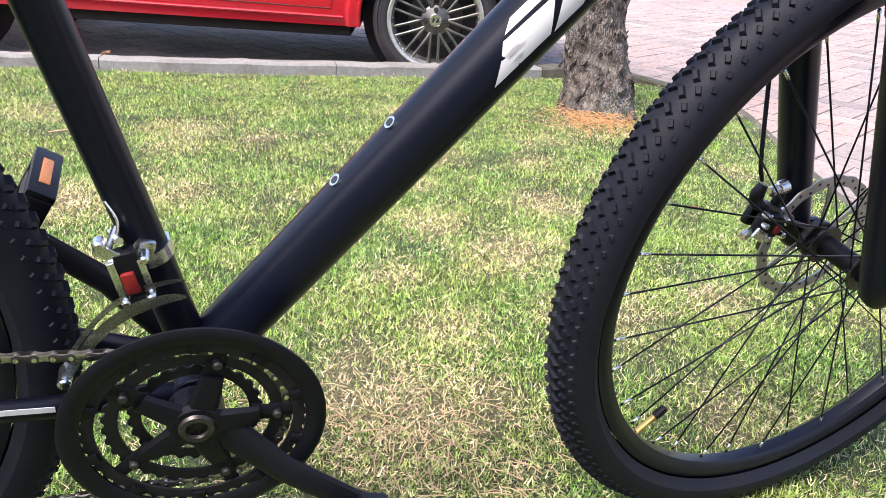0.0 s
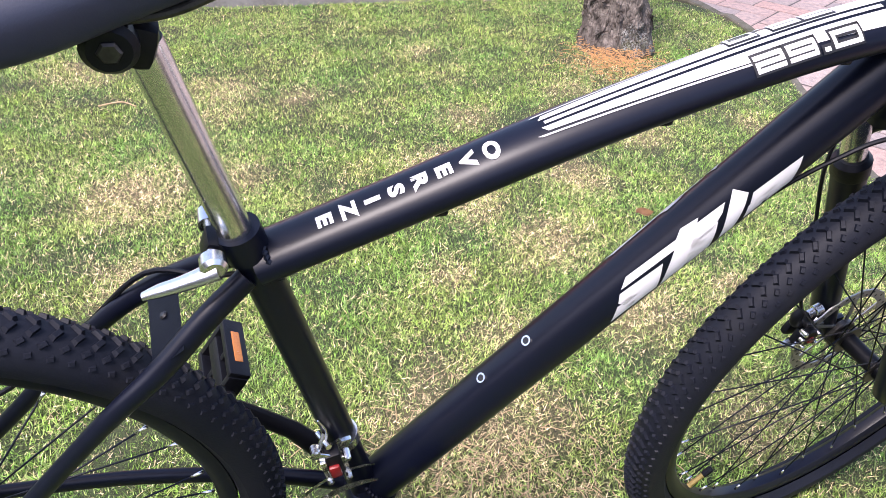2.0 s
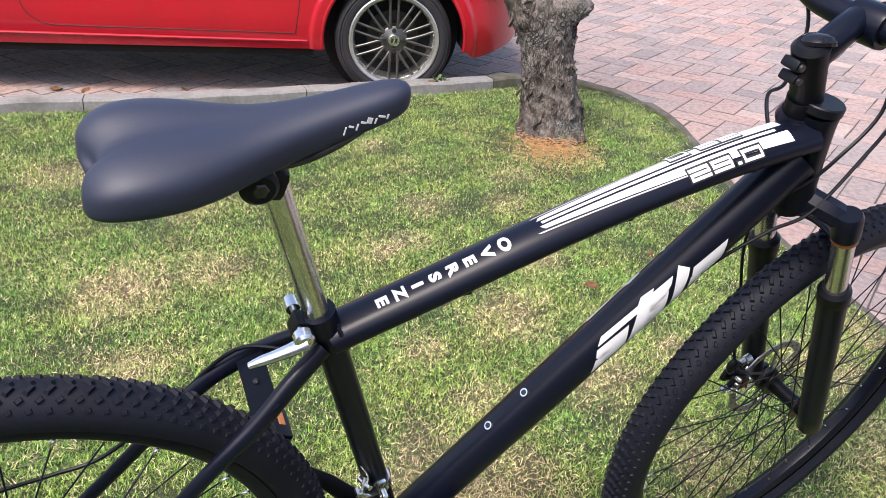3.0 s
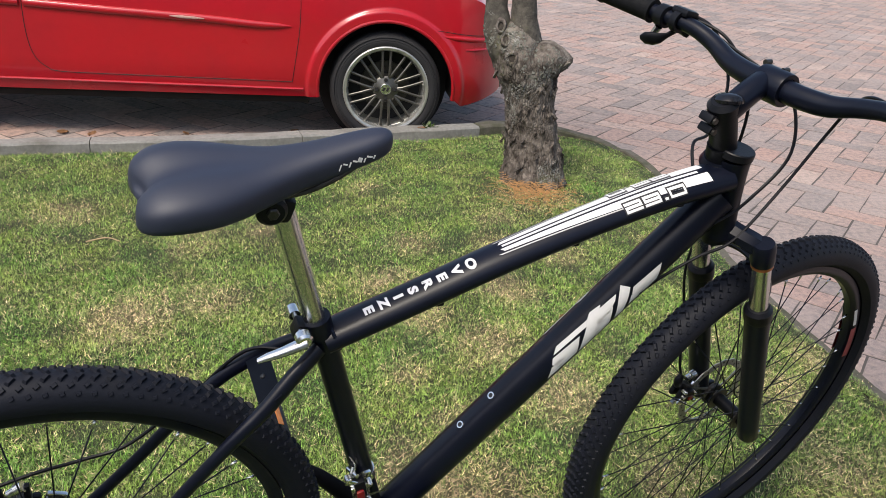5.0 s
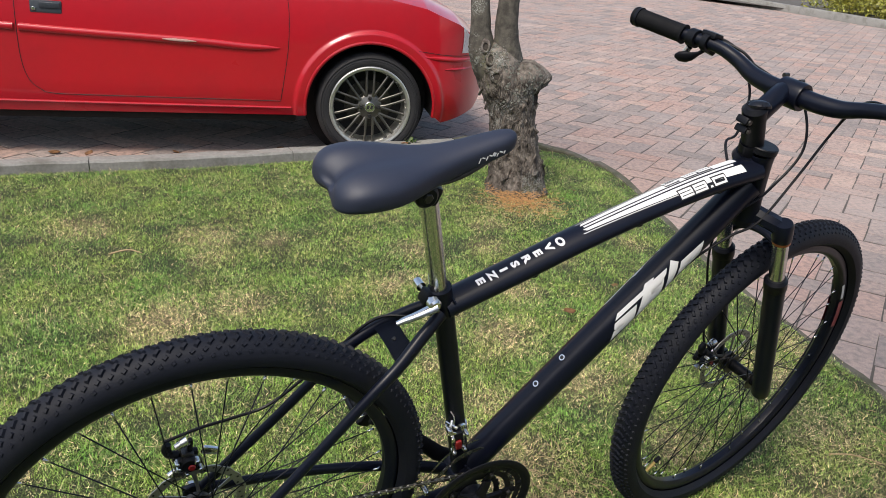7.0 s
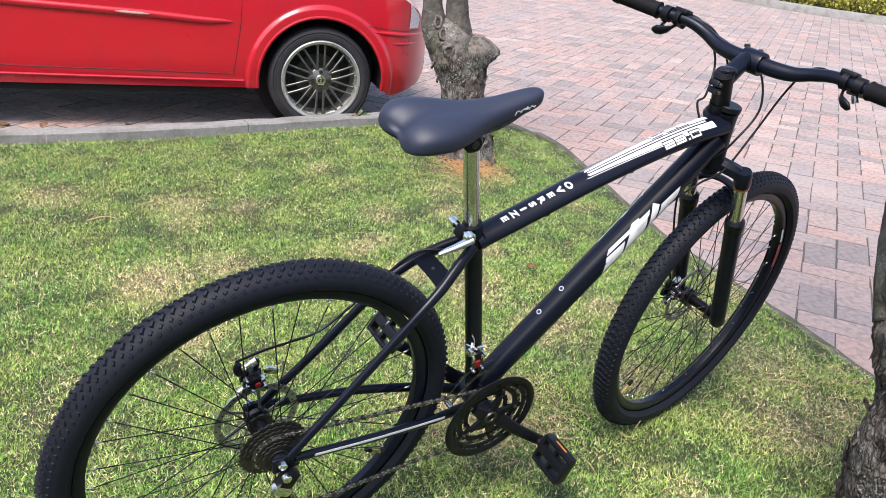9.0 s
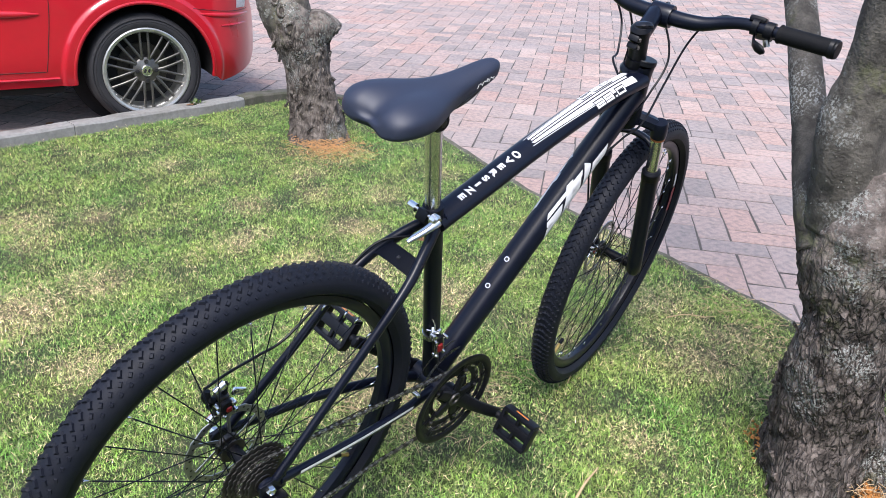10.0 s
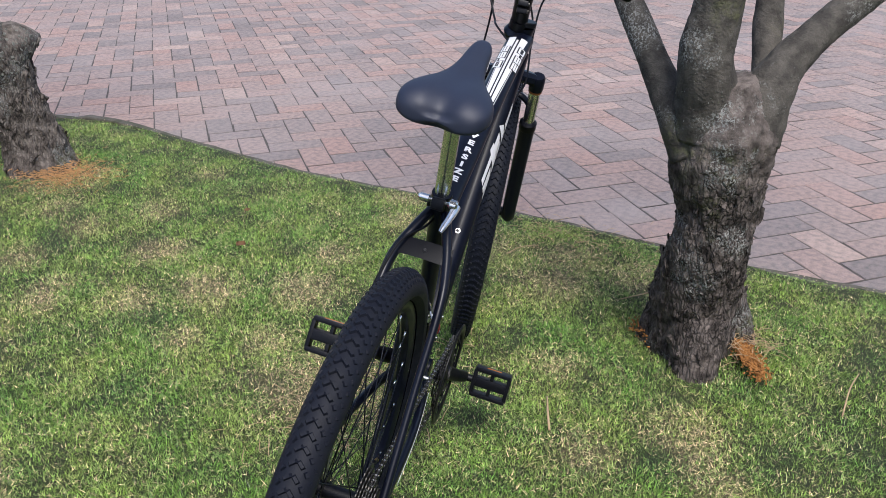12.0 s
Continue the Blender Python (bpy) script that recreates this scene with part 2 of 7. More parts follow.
def dry_mix_material(name, green, olive, straw, rough=0.6, transl=0.0):
    """Turf colour: green to straw by the mesh's own dryness, each blade a little different."""
    m = bpy.data.materials.new(name)
    m.use_nodes = True
    t = m.node_tree
    p = t.nodes["Principled BSDF"]
    at, geo, pos = t.nodes.new("ShaderNodeAttribute"), t.nodes.new("ShaderNodeNewGeometry"), t.nodes.new("ShaderNodeTexNoise")
    at.attribute_name = "dry"
    pos.inputs["Scale"].default_value, pos.inputs["Detail"].default_value = 4.5, 5.0
    t.links.new(geo.outputs["Position"], pos.inputs["Vector"])
    g = t.nodes.new("ShaderNodeMix")
    g.data_type = "RGBA"
    g.inputs[6].default_value, g.inputs[7].default_value = (*green, 1), (*olive, 1)
    r = t.nodes.new("ShaderNodeMapRange")
    r.inputs[1].default_value, r.inputs[2].default_value = 0.35, 0.65
    t.links.new(pos.outputs[0], r.inputs[0])
    t.links.new(r.outputs[0], g.inputs[0])
    s = t.nodes.new("ShaderNodeMix")
    s.data_type = "RGBA"
    s.inputs[7].default_value = (*straw, 1)
    t.links.new(g.outputs[2], s.inputs[6])
    t.links.new(at.outputs["Fac"], s.inputs[0])
    k = t.nodes.new("ShaderNodeMapRange")
    k.inputs[3].default_value, k.inputs[4].default_value = 0.25, 1.75
    t.links.new(geo.outputs["Random Per Island"], k.inputs[0])
    mul = t.nodes.new("ShaderNodeMix")
    mul.data_type, mul.blend_type = "RGBA", "MULTIPLY"
    mul.inputs[0].default_value = 1.0
    t.links.new(s.outputs[2], mul.inputs[6])
    t.links.new(k.outputs[0], mul.inputs[7])
    t.links.new(mul.outputs[2], p.inputs["Base Color"])
    p.inputs["Roughness"].default_value = rough
    p.inputs["Specular IOR Level"].default_value = 0.5
    if transl:
        # tufts a centimetre across, lighter and darker
        tuft, tr, tm = t.nodes.new("ShaderNodeTexNoise"), t.nodes.new("ShaderNodeMapRange"), t.nodes.new("ShaderNodeMix")
        tuft.inputs["Scale"].default_value, tuft.inputs["Detail"].default_value = 75.0, 3.0
        t.links.new(geo.outputs["Position"], tuft.inputs["Vector"])
        tr.inputs[1].default_value, tr.inputs[2].default_value, tr.inputs[3].default_value, tr.inputs[4].default_value = 0.36, 0.64, 0.55, 1.55
        t.links.new(tuft.outputs[0], tr.inputs[0])
        tm.data_type, tm.blend_type = "RGBA", "MULTIPLY"
        tm.inputs[0].default_value = 1.0
        t.links.new(mul.outputs[2], tm.inputs[6])
        t.links.new(tr.outputs[0], tm.inputs[7])
        mul = tm
        t.links.new(mul.outputs[2], p.inputs["Base Color"])
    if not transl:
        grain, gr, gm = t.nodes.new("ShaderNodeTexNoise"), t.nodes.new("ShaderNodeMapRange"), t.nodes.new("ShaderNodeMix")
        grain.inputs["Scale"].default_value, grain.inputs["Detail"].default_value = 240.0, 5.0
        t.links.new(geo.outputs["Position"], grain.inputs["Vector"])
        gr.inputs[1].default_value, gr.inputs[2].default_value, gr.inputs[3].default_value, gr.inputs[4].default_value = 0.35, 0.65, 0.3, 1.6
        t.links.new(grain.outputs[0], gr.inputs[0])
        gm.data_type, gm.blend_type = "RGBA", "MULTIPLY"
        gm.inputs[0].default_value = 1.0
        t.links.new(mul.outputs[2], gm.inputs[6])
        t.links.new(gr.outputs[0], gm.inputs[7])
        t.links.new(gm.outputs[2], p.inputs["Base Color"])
    if transl:
        tr, ad = t.nodes.new("ShaderNodeBsdfTranslucent"), t.nodes.new("ShaderNodeMixShader")
        t.links.new(mul.outputs[2], tr.inputs[0])
        ad.inputs[0].default_value = transl
        t.links.new(p.outputs[0], ad.inputs[1])
        t.links.new(tr.outputs[0], ad.inputs[2])
        t.links.new(ad.outputs[0], t.nodes["Material Output"].inputs[0])
    return m


GRASS = dry_mix_material("grass blades", (0.098, 0.236, 0.032), (0.190, 0.298, 0.050), (0.70, 0.52, 0.32), 0.40, 0.15)
# turf colour is darkened well below the blades, painting shade between them
TURF = dry_mix_material("turf and thatch with gap shade", (0.025, 0.042, 0.011), (0.038, 0.047, 0.014), (0.21, 0.158, 0.084), 0.95)
SWARD = dry_mix_material("short grass seen from far", (0.052, 0.092, 0.020), (0.078, 0.108, 0.027), (0.20, 0.155, 0.085), 0.95)
HEDGE = dry_mix_material("hedge leaves", (0.20, 0.22, 0.03), (0.33, 0.29, 0.035), (0.3, 0.3, 0.1), 0.5, 0.25)
CROWN = dry_mix_material("tree leaves", (0.05, 0.09, 0.02), (0.08, 0.12, 0.03), (0.1, 0.12, 0.03), 0.45, 0.3)

# ---- mesh helpers ----


def mesh_object(name, bm, mat, smooth=True):
    me = bpy.data.meshes.new(name)
    bm.normal_update()
    bm.to_mesh(me)
    bm.free()
    me.materials.append(mat)
    if smooth:
        me.polygons.foreach_set("use_smooth", [True] * len(me.polygons))
    return new(name, me)


def part(name, bm, mat, parent, label="", smooth=True, sharp=35):
    ob = mesh_object(name, bm, mat, smooth)
    if smooth and sharp:
        ob.data.set_sharp_from_angle(angle=radians(sharp))
    ob.parent = parent
    return tagged(ob, label)


def empty(name, m, label, category, group="", kind=""):
    ob = new(name)
    ob.matrix_world = m
    ob.empty_display_size = 0.05
    return tagged(ob, label, category, group, kind)


def rounded(points, steps=8):
    """A smooth line through points (Catmull-Rom)."""
    p = [Vector(q) for q in points]
    p = [2 * p[0] - p[1], *p, 2 * p[-1] - p[-2]]
    out = []
    for a, b, c, d in zip(p, p[1:], p[2:], p[3:]):
        for i in range(steps):
            t = i / steps
            out.append(0.5 * (2 * b + (c - a) * t + (2 * a - 5 * b + 4 * c - d) * t * t + (3 * b - a - 3 * c + d) * t ** 3))
    return [*out, p[-2]]


def along(values, n):
    return np.interp(np.linspace(0, 1, n), np.linspace(0, 1, len(values)), values)


def tube(bm, points, radius, seg=16, flat=1.0, side=(0, 1, 0), caps=True):
    """A pipe along points; radius: one or many; flat: width across side over the other."""
    pts = [Vector(q) for q in points]
    rs = along(radius, len(pts)).tolist() if isinstance(radius, (list, tuple)) else [radius] * len(pts)
    rings, prev = [], None
    for i, p in enumerate(pts):
        d = (pts[min(i + 1, len(pts) - 1)] - pts[max(i - 1, 0)]).normalized()
        a = Vector(side) if prev is None else prev
        a = (a - d * a.dot(d))
        if a.length < 1e-4:
            a = d.orthogonal()
        a.normalize()
        prev, b = a, d.cross(a)
        rings.append([bm.verts.new(p + rs[i] * (flat * math.cos(2 * math.pi * k / seg) * a + math.sin(2 * math.pi * k / seg) * b)) for k in range(seg)])
    for r, s in zip(rings, rings[1:]):
        for k in range(seg):
            bm.faces.new((r[k], r[(k + 1) % seg], s[(k + 1) % seg], s[k]))
    if caps:
        bm.faces.new(rings[0][::-1])
        bm.faces.new(rings[-1])
    return bm


def lathe(bm, profile, n=64, m=None, closed=False):
    """Turns (radius, offset along y) about the y axis."""
    m = m or Matrix.Identity(4)
    rings = []
    for k in range(n):
        c, s = math.cos(2 * math.pi * k / n), math.sin(2 * math.pi * k / n)
        rings.append([bm.verts.new(m @ Vector((r * c, y, r * s))) for r, y in profile])
    count = len(profile)
    for a, b in zip(rings, rings[1:] + rings[:1]):
        for i in range(count if closed else count - 1):
            j = (i + 1) % count
            bm.faces.new((a[i], a[j], b[j], b[i]))
    return bm


def disc(bm, r, y0, y1, n=24, m=None, edge=0.0015):
    """A solid round plate about the y axis with eased edges."""
    return lathe(bm, [(1e-4, y0), (r - edge, y0), (r, y0 + edge), (r, y1 - edge), (r - edge, y1), (1e-4, y1)], n, m)


def block(bm, size, m, bevel=0.0):
    x, y, z = (v / 2 for v in size)
    made = bmesh.ops.create_cube(bm, size=1.0, matrix=m @ Matrix.Diagonal((*size, 1)))
    if bevel:
        edges = {e for v in made["verts"] for e in v.link_edges}
        bmesh.ops.bevel(bm, geom=list(edges), offset=bevel, segments=2, affect="EDGES", profile=0.6)
    return bm


def rod(bm, a, b, r, seg=10):
    return tube(bm, [a, b], r, seg)


def spin_y(deg):
    return Matrix.Rotation(radians(deg), 4, "Y")


# ---- plan of the ground ----
# lawn edge, walked from the drive behind the car round the corner and along the paved yard
EDGE = rounded([(-8.937, 0.766, 0.03), (-5.937, 1.866, 0.03), (-3.537, 2.766, 0.03), (-1.95, 3.355, 0.03), (-1.2, 3.56, 0.03), (-0.6, 3.78, 0.03), (-0.25, 3.925, 0.03), (0.05, 4.02, 0.03), (0.32, 4.15, 0.03), (0.55, 4.22, 0.028), (0.76, 4.2, 0.008), (0.955, 4.06, -0.02), (1.06, 3.79, -0.042), (1.095, 3.5, -0.052), (1.1, 3.13, -0.058), (1.112, 2.51, -0.06), (1.155, 2.167, -0.06), (1.21, 1.86, -0.06), (1.26, 1.53, -0.06), (1.3, 1.2, -0.06), (1.315, 0.9, -0.06), (1.345, 0.53, -0.06), (1.384, 0.237, -0.06), (1.45, 0.0, -0.06), (1.72, -0.98, -0.06), (2.32, -3.38, -0.06), (3.52, -8.38, -0.06)], 6)
EDGE_XY = np.array([(p.x, p.y) for p in EDGE])


def on_lawn(x, y):
    """Whether points lie on the lawn's side of its edge (arrays)."""
    poly = np.vstack([EDGE_XY, [(3.5, -12.0), (-14.0, -12.0), (-14.0, 0.9)]])
    inside = np.zeros(len(x), bool)
    for (ax, ay), (bx, by) in zip(poly, np.roll(poly, -1, axis=0)):
        hit = ((ay > y) != (by > y)) & (x < (bx - ax) * (y - ay) / (by - ay + 1e-12) + ax)
        inside ^= hit
    return inside


# the two trunks: x, y, radius
TRUNKS = ((0.757, 0.512, 0.110), (0.460, 3.380, 0.110))
# worn, dry spots of the turf: x, y, radius
DRY = [(-1.4, 2.72, 0.11), (-0.86, 2.45, 0.08), (-0.32, 3.18, 0.07), (-0.08, 2.58, 0.09), (0.26, 2.92, 0.1), (0.14, 1.86, 0.11), (0.25, 2.21, 0.09), (0.34, 1.6, 0.1), (-0.21, 2.24, 0.07), (-0.04, 1.98, 0.08), (0.95, 1.33, 0.12), (0.96, 1.66, 0.1), (1.12, 1.83, 0.09), (-1.0, 1.93, 0.06), (-0.89, 2.63, 0.12), (-0.65, 2.65, 0.07), (0.22, 2.66, 0.08), (-0.89, 1.91, 0.13), (-0.11, 2.3, 0.07), (0.85, 2.71, 0.06), (0.85, 0.98, 0.13), (1.03, 1.03, 0.1), (0.47, 2.54, 0.08), (-0.71, 2.05, 0.1), (-0.77, 1.55, 0.09), (0.35, 0.35, 0.08), (0.16, 0.51, 0.07), (0.45, 0.75, 0.06), (0.58, 1.71, 0.07), (0.01, 1.15, 0.17), (0.06, 1.47, 0.07), (0.53, 1.29, 0.07), (-0.08, 1.68, 0.06), (0.17, 1.06, 0.06), (0.44, 3.16, 0.16), (0.30, 0.31, 0.06), (0.37, 0.38, 0.06), (0.23, 0.24, 0.06), (1.02, 0.80, 0.10)]


def dryness(x, y):
    """How dry the turf is (0 to 1): soft worn spots over a fine mottle."""
    wob = np.array([noise.noise((a * 3.1, b * 3.1, 1.7)) for a, b in zip(x, y)])
    mid = np.array([noise.noise((a * 9, b * 9, 4.2)) for a, b in zip(x, y)])
    fine = np.array([noise.noise((a * 24, b * 24, 8.2)) for a, b in zip(x, y)])
    d = np.zeros(len(x))
    for cx, cy, r in DRY:
        q = np.hypot((x - cx), (y - cy) * 0.85) / (1.5 * r) + 0.55 * mid + 0.45 * fine
        d = np.maximum(d, np.clip((1.0 - q) * 0.75, 0, 0.42))
    return np.clip(d + 0.20 + 0.10 * wob + 0.18 * mid + 0.16 * fine, 0, 1)


# stretches of lawn grown blade by blade: x from, to, y from, to, blades a square metre
FIELDS = [(-1.8, 1.5, 0.15, 2.3, 125000), (-2.4, 1.25, 2.3, 4.3, 75000), (-2.8, -1.8, 0.8, 2.3, 50000), (-1.8, 1.7, -0.6, 0.15, 90000), (-4.5, -2.4, 1.0, 4.0, 16000)]


# ---- ground, kerb, paving ----
def lawn():
    xs, ys = np.arange(-4.0, 2.01, 0.05), np.arange(-2.0, 5.01, 0.05)
    xs = np.concatenate([np.arange(-14.0, -4.01, 0.25), xs, np.arange(2.25, 3.6, 0.25)])
    ys = np.concatenate([np.arange(-12.0, -2.01, 0.25), ys])
    gx, gy = np.meshgrid(xs, ys, indexing="ij")
    keep = on_lawn(gx.ravel() * 0.995, gy.ravel() - 0.005).reshape(gx.shape)
    wide = keep.copy()
    wide[1:] |= keep[:-1]; wide[:-1] |= keep[1:]; wide[:, 1:] |= keep[:, :-1]; wide[:, :-1] |= keep[:, 1:]
    bm = bmesh.new()
    index = {}
    for i in range(len(xs)):
        for j in range(len(ys)):
            if keep[i, j]:
                x, y = xs[i], ys[j]
                z = SOIL_Z + 0.006 * noise.noise((x * 6, y * 6, 0.0)) + 0.004 * noise.noise((x * 17, y * 17, 3.0))
                index[i, j] = bm.verts.new((x, y, z))
    for i in range(len(xs) - 1):
        for j in range(len(ys) - 1):
            q = [index.get(k) for k in ((i, j), (i + 1, j), (i + 1, j + 1), (i, j + 1))]
            q = [v for v in q if v]
            if len(q) >= 3:
                bm.faces.new(q)
    co = np.array([v.co[:2] for v in bm.verts])
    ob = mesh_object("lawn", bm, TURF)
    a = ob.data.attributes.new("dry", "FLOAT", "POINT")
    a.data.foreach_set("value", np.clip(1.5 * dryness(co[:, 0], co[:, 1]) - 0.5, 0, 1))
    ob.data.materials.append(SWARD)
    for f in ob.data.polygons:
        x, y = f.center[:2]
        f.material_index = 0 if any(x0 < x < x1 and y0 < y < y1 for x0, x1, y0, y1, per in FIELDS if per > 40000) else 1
    return tagged(ob, "mown lawn turf, green with dry straw-coloured patches", "lawn", kind="structure")


lawn()


def grass():
    """Short mown turf: one slim leaning triangle for each blade, fallen straws among them."""
    rng = np.random.default_rng(3)
    px, py = [], []
    for x0, x1, y0, y1, per in FIELDS:
        n = int((x1 - x0) * (y1 - y0) * per)
        px.append(rng.uniform(x0, x1, n)); py.append(rng.uniform(y0, y1, n))
    x, y = np.concatenate(px), np.concatenate(py)
    keep = on_lawn(x, y)
    for cx, cy, r in TRUNKS:
        keep &= np.hypot(x - cx, y - cy) > r
    x, y = x[keep], y[keep]
    # dryness and growth from a coarse grid, to stay quick
    gx, gy = np.arange(-4.6, 1.8, 0.02), np.arange(-1.1, 4.7, 0.02)
    mx, my = np.meshgrid(gx, gy, indexing="ij")
    grid = dryness(mx.ravel(), my.ravel()).reshape(mx.shape)
    tuft = np.array([noise.noise((a * 7, b * 7, 9.0)) + 0.8 * noise.noise((a * 24, b * 24, 2.0)) for a, b in zip(mx.ravel(), my.ravel())]).reshape(mx.shape)
    ci, cj = ((x + 4.6) / 0.02).astype(int).clip(0, len(gx) - 1), ((y + 1.1) / 0.02).astype(int).clip(0, len(gy) - 1)
    dry, lush = grid[ci, cj], tuft[ci, cj]
    keep = rng.random(len(x)) < np.clip(0.90 - 0.05 * dry + 0.20 * lush, 0.65, 1)
    gap = np.sin(x * 187 + 2.3 * np.sin(y * 141 + 1.0)) * np.sin(y * 203 + 2.1 * np.sin(x * 119)) + 0.7 * np.sin(x * 331 + y * 83 + 2.0 * np.sin(y * 271))
    keep &= rng.random(len(x)) < np.clip(1.0 + 0.6 * gap, 0.40, 1)
    x, y, dry, lush = x[keep], y[keep], dry[keep], lush[keep]
    n = len(x)
    # straws lie in small knots a centimetre or two across
    clump = np.sin(x * 331 + 2.1 * np.sin(y * 173)) * np.sin(y * 297 + 1.7 * np.sin(x * 211)) + 0.6 * np.sin(x * 127 + y * 89)
    straw = rng.random(n) < np.clip(0.045 + 0.80 * np.clip(dry - 0.17, 0, 1) ** 1.3 + 0.08 * clump, 0.01, 0.75)
    h = rng.uniform(0.009, 0.021, n) * (1 - 0.25 * dry) * (1 + 0.35 * lush) * np.where(straw, 0.95, 1.0)
    for cx, cy, r in TRUNKS:
        h *= 1 + 0.9 * np.exp(-((np.hypot(x - cx, y - cy) / (r + 0.09)) ** 2) * 1.2) * (rng.random(n) < 0.6)
    h *= 1 + 0.5 * (rng.random(n) < 0.02)
    # thin, short growth along the edging
    rim = np.full(n, 9.0)
    near = (x > 0.6) & (y < 4.2)
    for px, py in EDGE_XY[(EDGE_XY[:, 1] > -1.0) & (EDGE_XY[:, 0] > 0.7)]:
        rim[near] = np.minimum(rim[near], np.hypot(x[near] - px, y[near] - py))
    h *= np.where(rim < 0.07, 0.55, 1.0)
    w = rng.uniform(0.0006, 0.0015, n) * np.where(straw, 0.65, 1.0)
    az = rng.uniform(0, 2 * np.pi, n)
    lean = np.where(straw, rng.uniform(0.8, 1.5, n), rng.uniform(0.3, 1.4, n))
    dx, dy = np.cos(az), np.sin(az)
    face = az + rng.uniform(-0.9, 0.9, n) + np.pi / 2
    wx, wy = np.cos(face) * w, np.sin(face) * w
    z = np.where(straw, SOIL_Z + rng.uniform(-0.001, 0.014, n), SOIL_Z - 0.001)
    up, out = h * np.cos(lean), h * np.sin(lean)
    v = np.empty((n, 3, 3), np.float32)
    v[:, 0, 0], v[:, 0, 1], v[:, 0, 2] = x - wx, y - wy, z
    v[:, 1, 0], v[:, 1, 1], v[:, 1, 2] = x + wx, y + wy, z
    v[:, 2, 0], v[:, 2, 1], v[:, 2, 2] = x + dx * out, y + dy * out, z + up
    me = bpy.data.meshes.new("grass")
    me.vertices.add(3 * n)
    me.vertices.foreach_set("co", v.ravel())
    me.loops.add(3 * n)
    me.loops.foreach_set("vertex_index", np.arange(3 * n, dtype=np.int32))
    me.polygons.add(n)
    me.polygons.foreach_set("loop_start", (np.arange(n) * 3).astype(np.int32))
    me.update(calc_edges=True)
    a = me.attributes.new("dry", "FLOAT", "POINT")
    blade = np.where(straw, rng.uniform(0.75, 1.0, n), np.clip(0.02 + 0.28 * dry + rng.normal(0, 0.10, n), 0, 0.5))
    a.data.foreach_set("value", np.repeat(blade, 3).astype(np.float32))
    me.materials.append(GRASS)
    return tagged(new("grass", me), "short mown grass blades, green mixed with dry straw", "grass", kind="stuff")


grass()


def kerb():
    """Low concrete edging in cast lengths along the lawn."""
    root = tagged(new("kerb"), "weathered low concrete kerb edging the lawn", "kerb", kind="structure")
    run, lengths = 0.0, [0.0]
    for a, b in zip(EDGE, EDGE[1:]):
        run += (b - a).length
        lengths.append(run)
    def at(s):
        i = min(max(np.searchsorted(lengths, s) - 1, 0), len(EDGE) - 2)
        f = (s - lengths[i]) / (lengths[i + 1] - lengths[i])
        p = EDGE[i].lerp(EDGE[i + 1], f)
        d = (EDGE[i + 1] - EDGE[i]).normalized()
        return p, Vector((-d.y, d.x, 0)).normalized()
    s, piece = 0.0, 0.98
    while s < run - 0.1:
        e = min(s + piece, run)
        bm, rings = bmesh.new(), []
        steps = 12
        for k in range(steps + 1):
            p, out = at(s + 0.002 + (e - s - 0.004) * k / steps)
            jit = 0.006 * noise.noise((p.x * 7, p.y * 7, 2.0)) + 0.003 * noise.noise((p.x * 25, p.y * 25, 5.0))
            top = p.z + jit + (0.026 if p.z < -0.03 else 0.0)
            wide = float(np.interp(p.z, (-0.03, 0.028), (0.050, 0.098))) + 1.2 * jit
            ease = min(0.010, wide * 0.12)
            prof = ((0.0, -0.14), (0.0, top - ease), (ease * 0.8, top), (wide - ease * 1.6, top), (wide - ease * 0.4, top - ease), (wide, -0.14))
            rings.append([bm.verts.new((p.x + out.x * o, p.y + out.y * o, z)) for o, z in prof])
        for a, b in zip(rings, rings[1:]):
            for k in range(len(a)):
                j = (k + 1) % len(a)
                bm.faces.new((a[k], a[j], b[j], b[k]))
        bm.faces.new(rings[0][::-1])
        bm.faces.new(rings[-1])
        bmesh.ops.recalc_face_normals(bm, faces=bm.faces)
        part("kerb_stone", bm, CONCRETE if p.z > -0.03 else MOSSY, root, sharp=30)
        s = e


kerb()

PLASTER = material("weathered plaster", (0.24, 0.22, 0.19), 0.9, vary=0.3, scale=2.5, bump=0.3, bump_scale=40, second=(0.17, 0.155, 0.13), second_at=0.56)
# added walls, out of view: they darken horizon reflections in paint and tubes
for name, size, at in (("reflection_wall_south", (14.0, 0.18, 3.0), (-2.0, -6.0, 1.4)), ("reflection_wall_west", (0.18, 7.0, 3.0), (-9.0, -2.4, 1.4))):
    tagged(mesh_object(name, block(bmesh.new(), size, Matrix.Translation(at), 0.01), PLASTER), "plain plaster wall added out of view to darken low reflections", "wall", kind="structure")

ground = bmesh.new()
bmesh.ops.create_grid(ground, x_segments=2, y_segments=2, size=400, matrix=Matrix.Translation((0, 0, PAVE_Z - 0.0022)))
tagged(mesh_object("ground", ground, SANDBED, False), "sandy bed under the brick paving", "ground", kind="structure")


# ---- bicycle ----
REAR = Vector((-0.5463, 0.5910, 0.3262))
BIKE = Matrix.Translation(REAR) @ (Euler((radians(12.36), radians(0.98), radians(22.65)), "XYZ").to_matrix().to_4x4())
bike = empty("bicycle", BIKE, "black hardtail mountain bike leaning its handlebar on a tree", "bicycle")
FRONT = Vector((1.1541, 0.0125, 0.0374))
HEAD = radians(78.9)
STEER = Matrix.Translation(FRONT) @ Matrix.Rotation(radians(8.1), 4, Vector((-math.cos(HEAD), 0, math.sin(HEAD))))


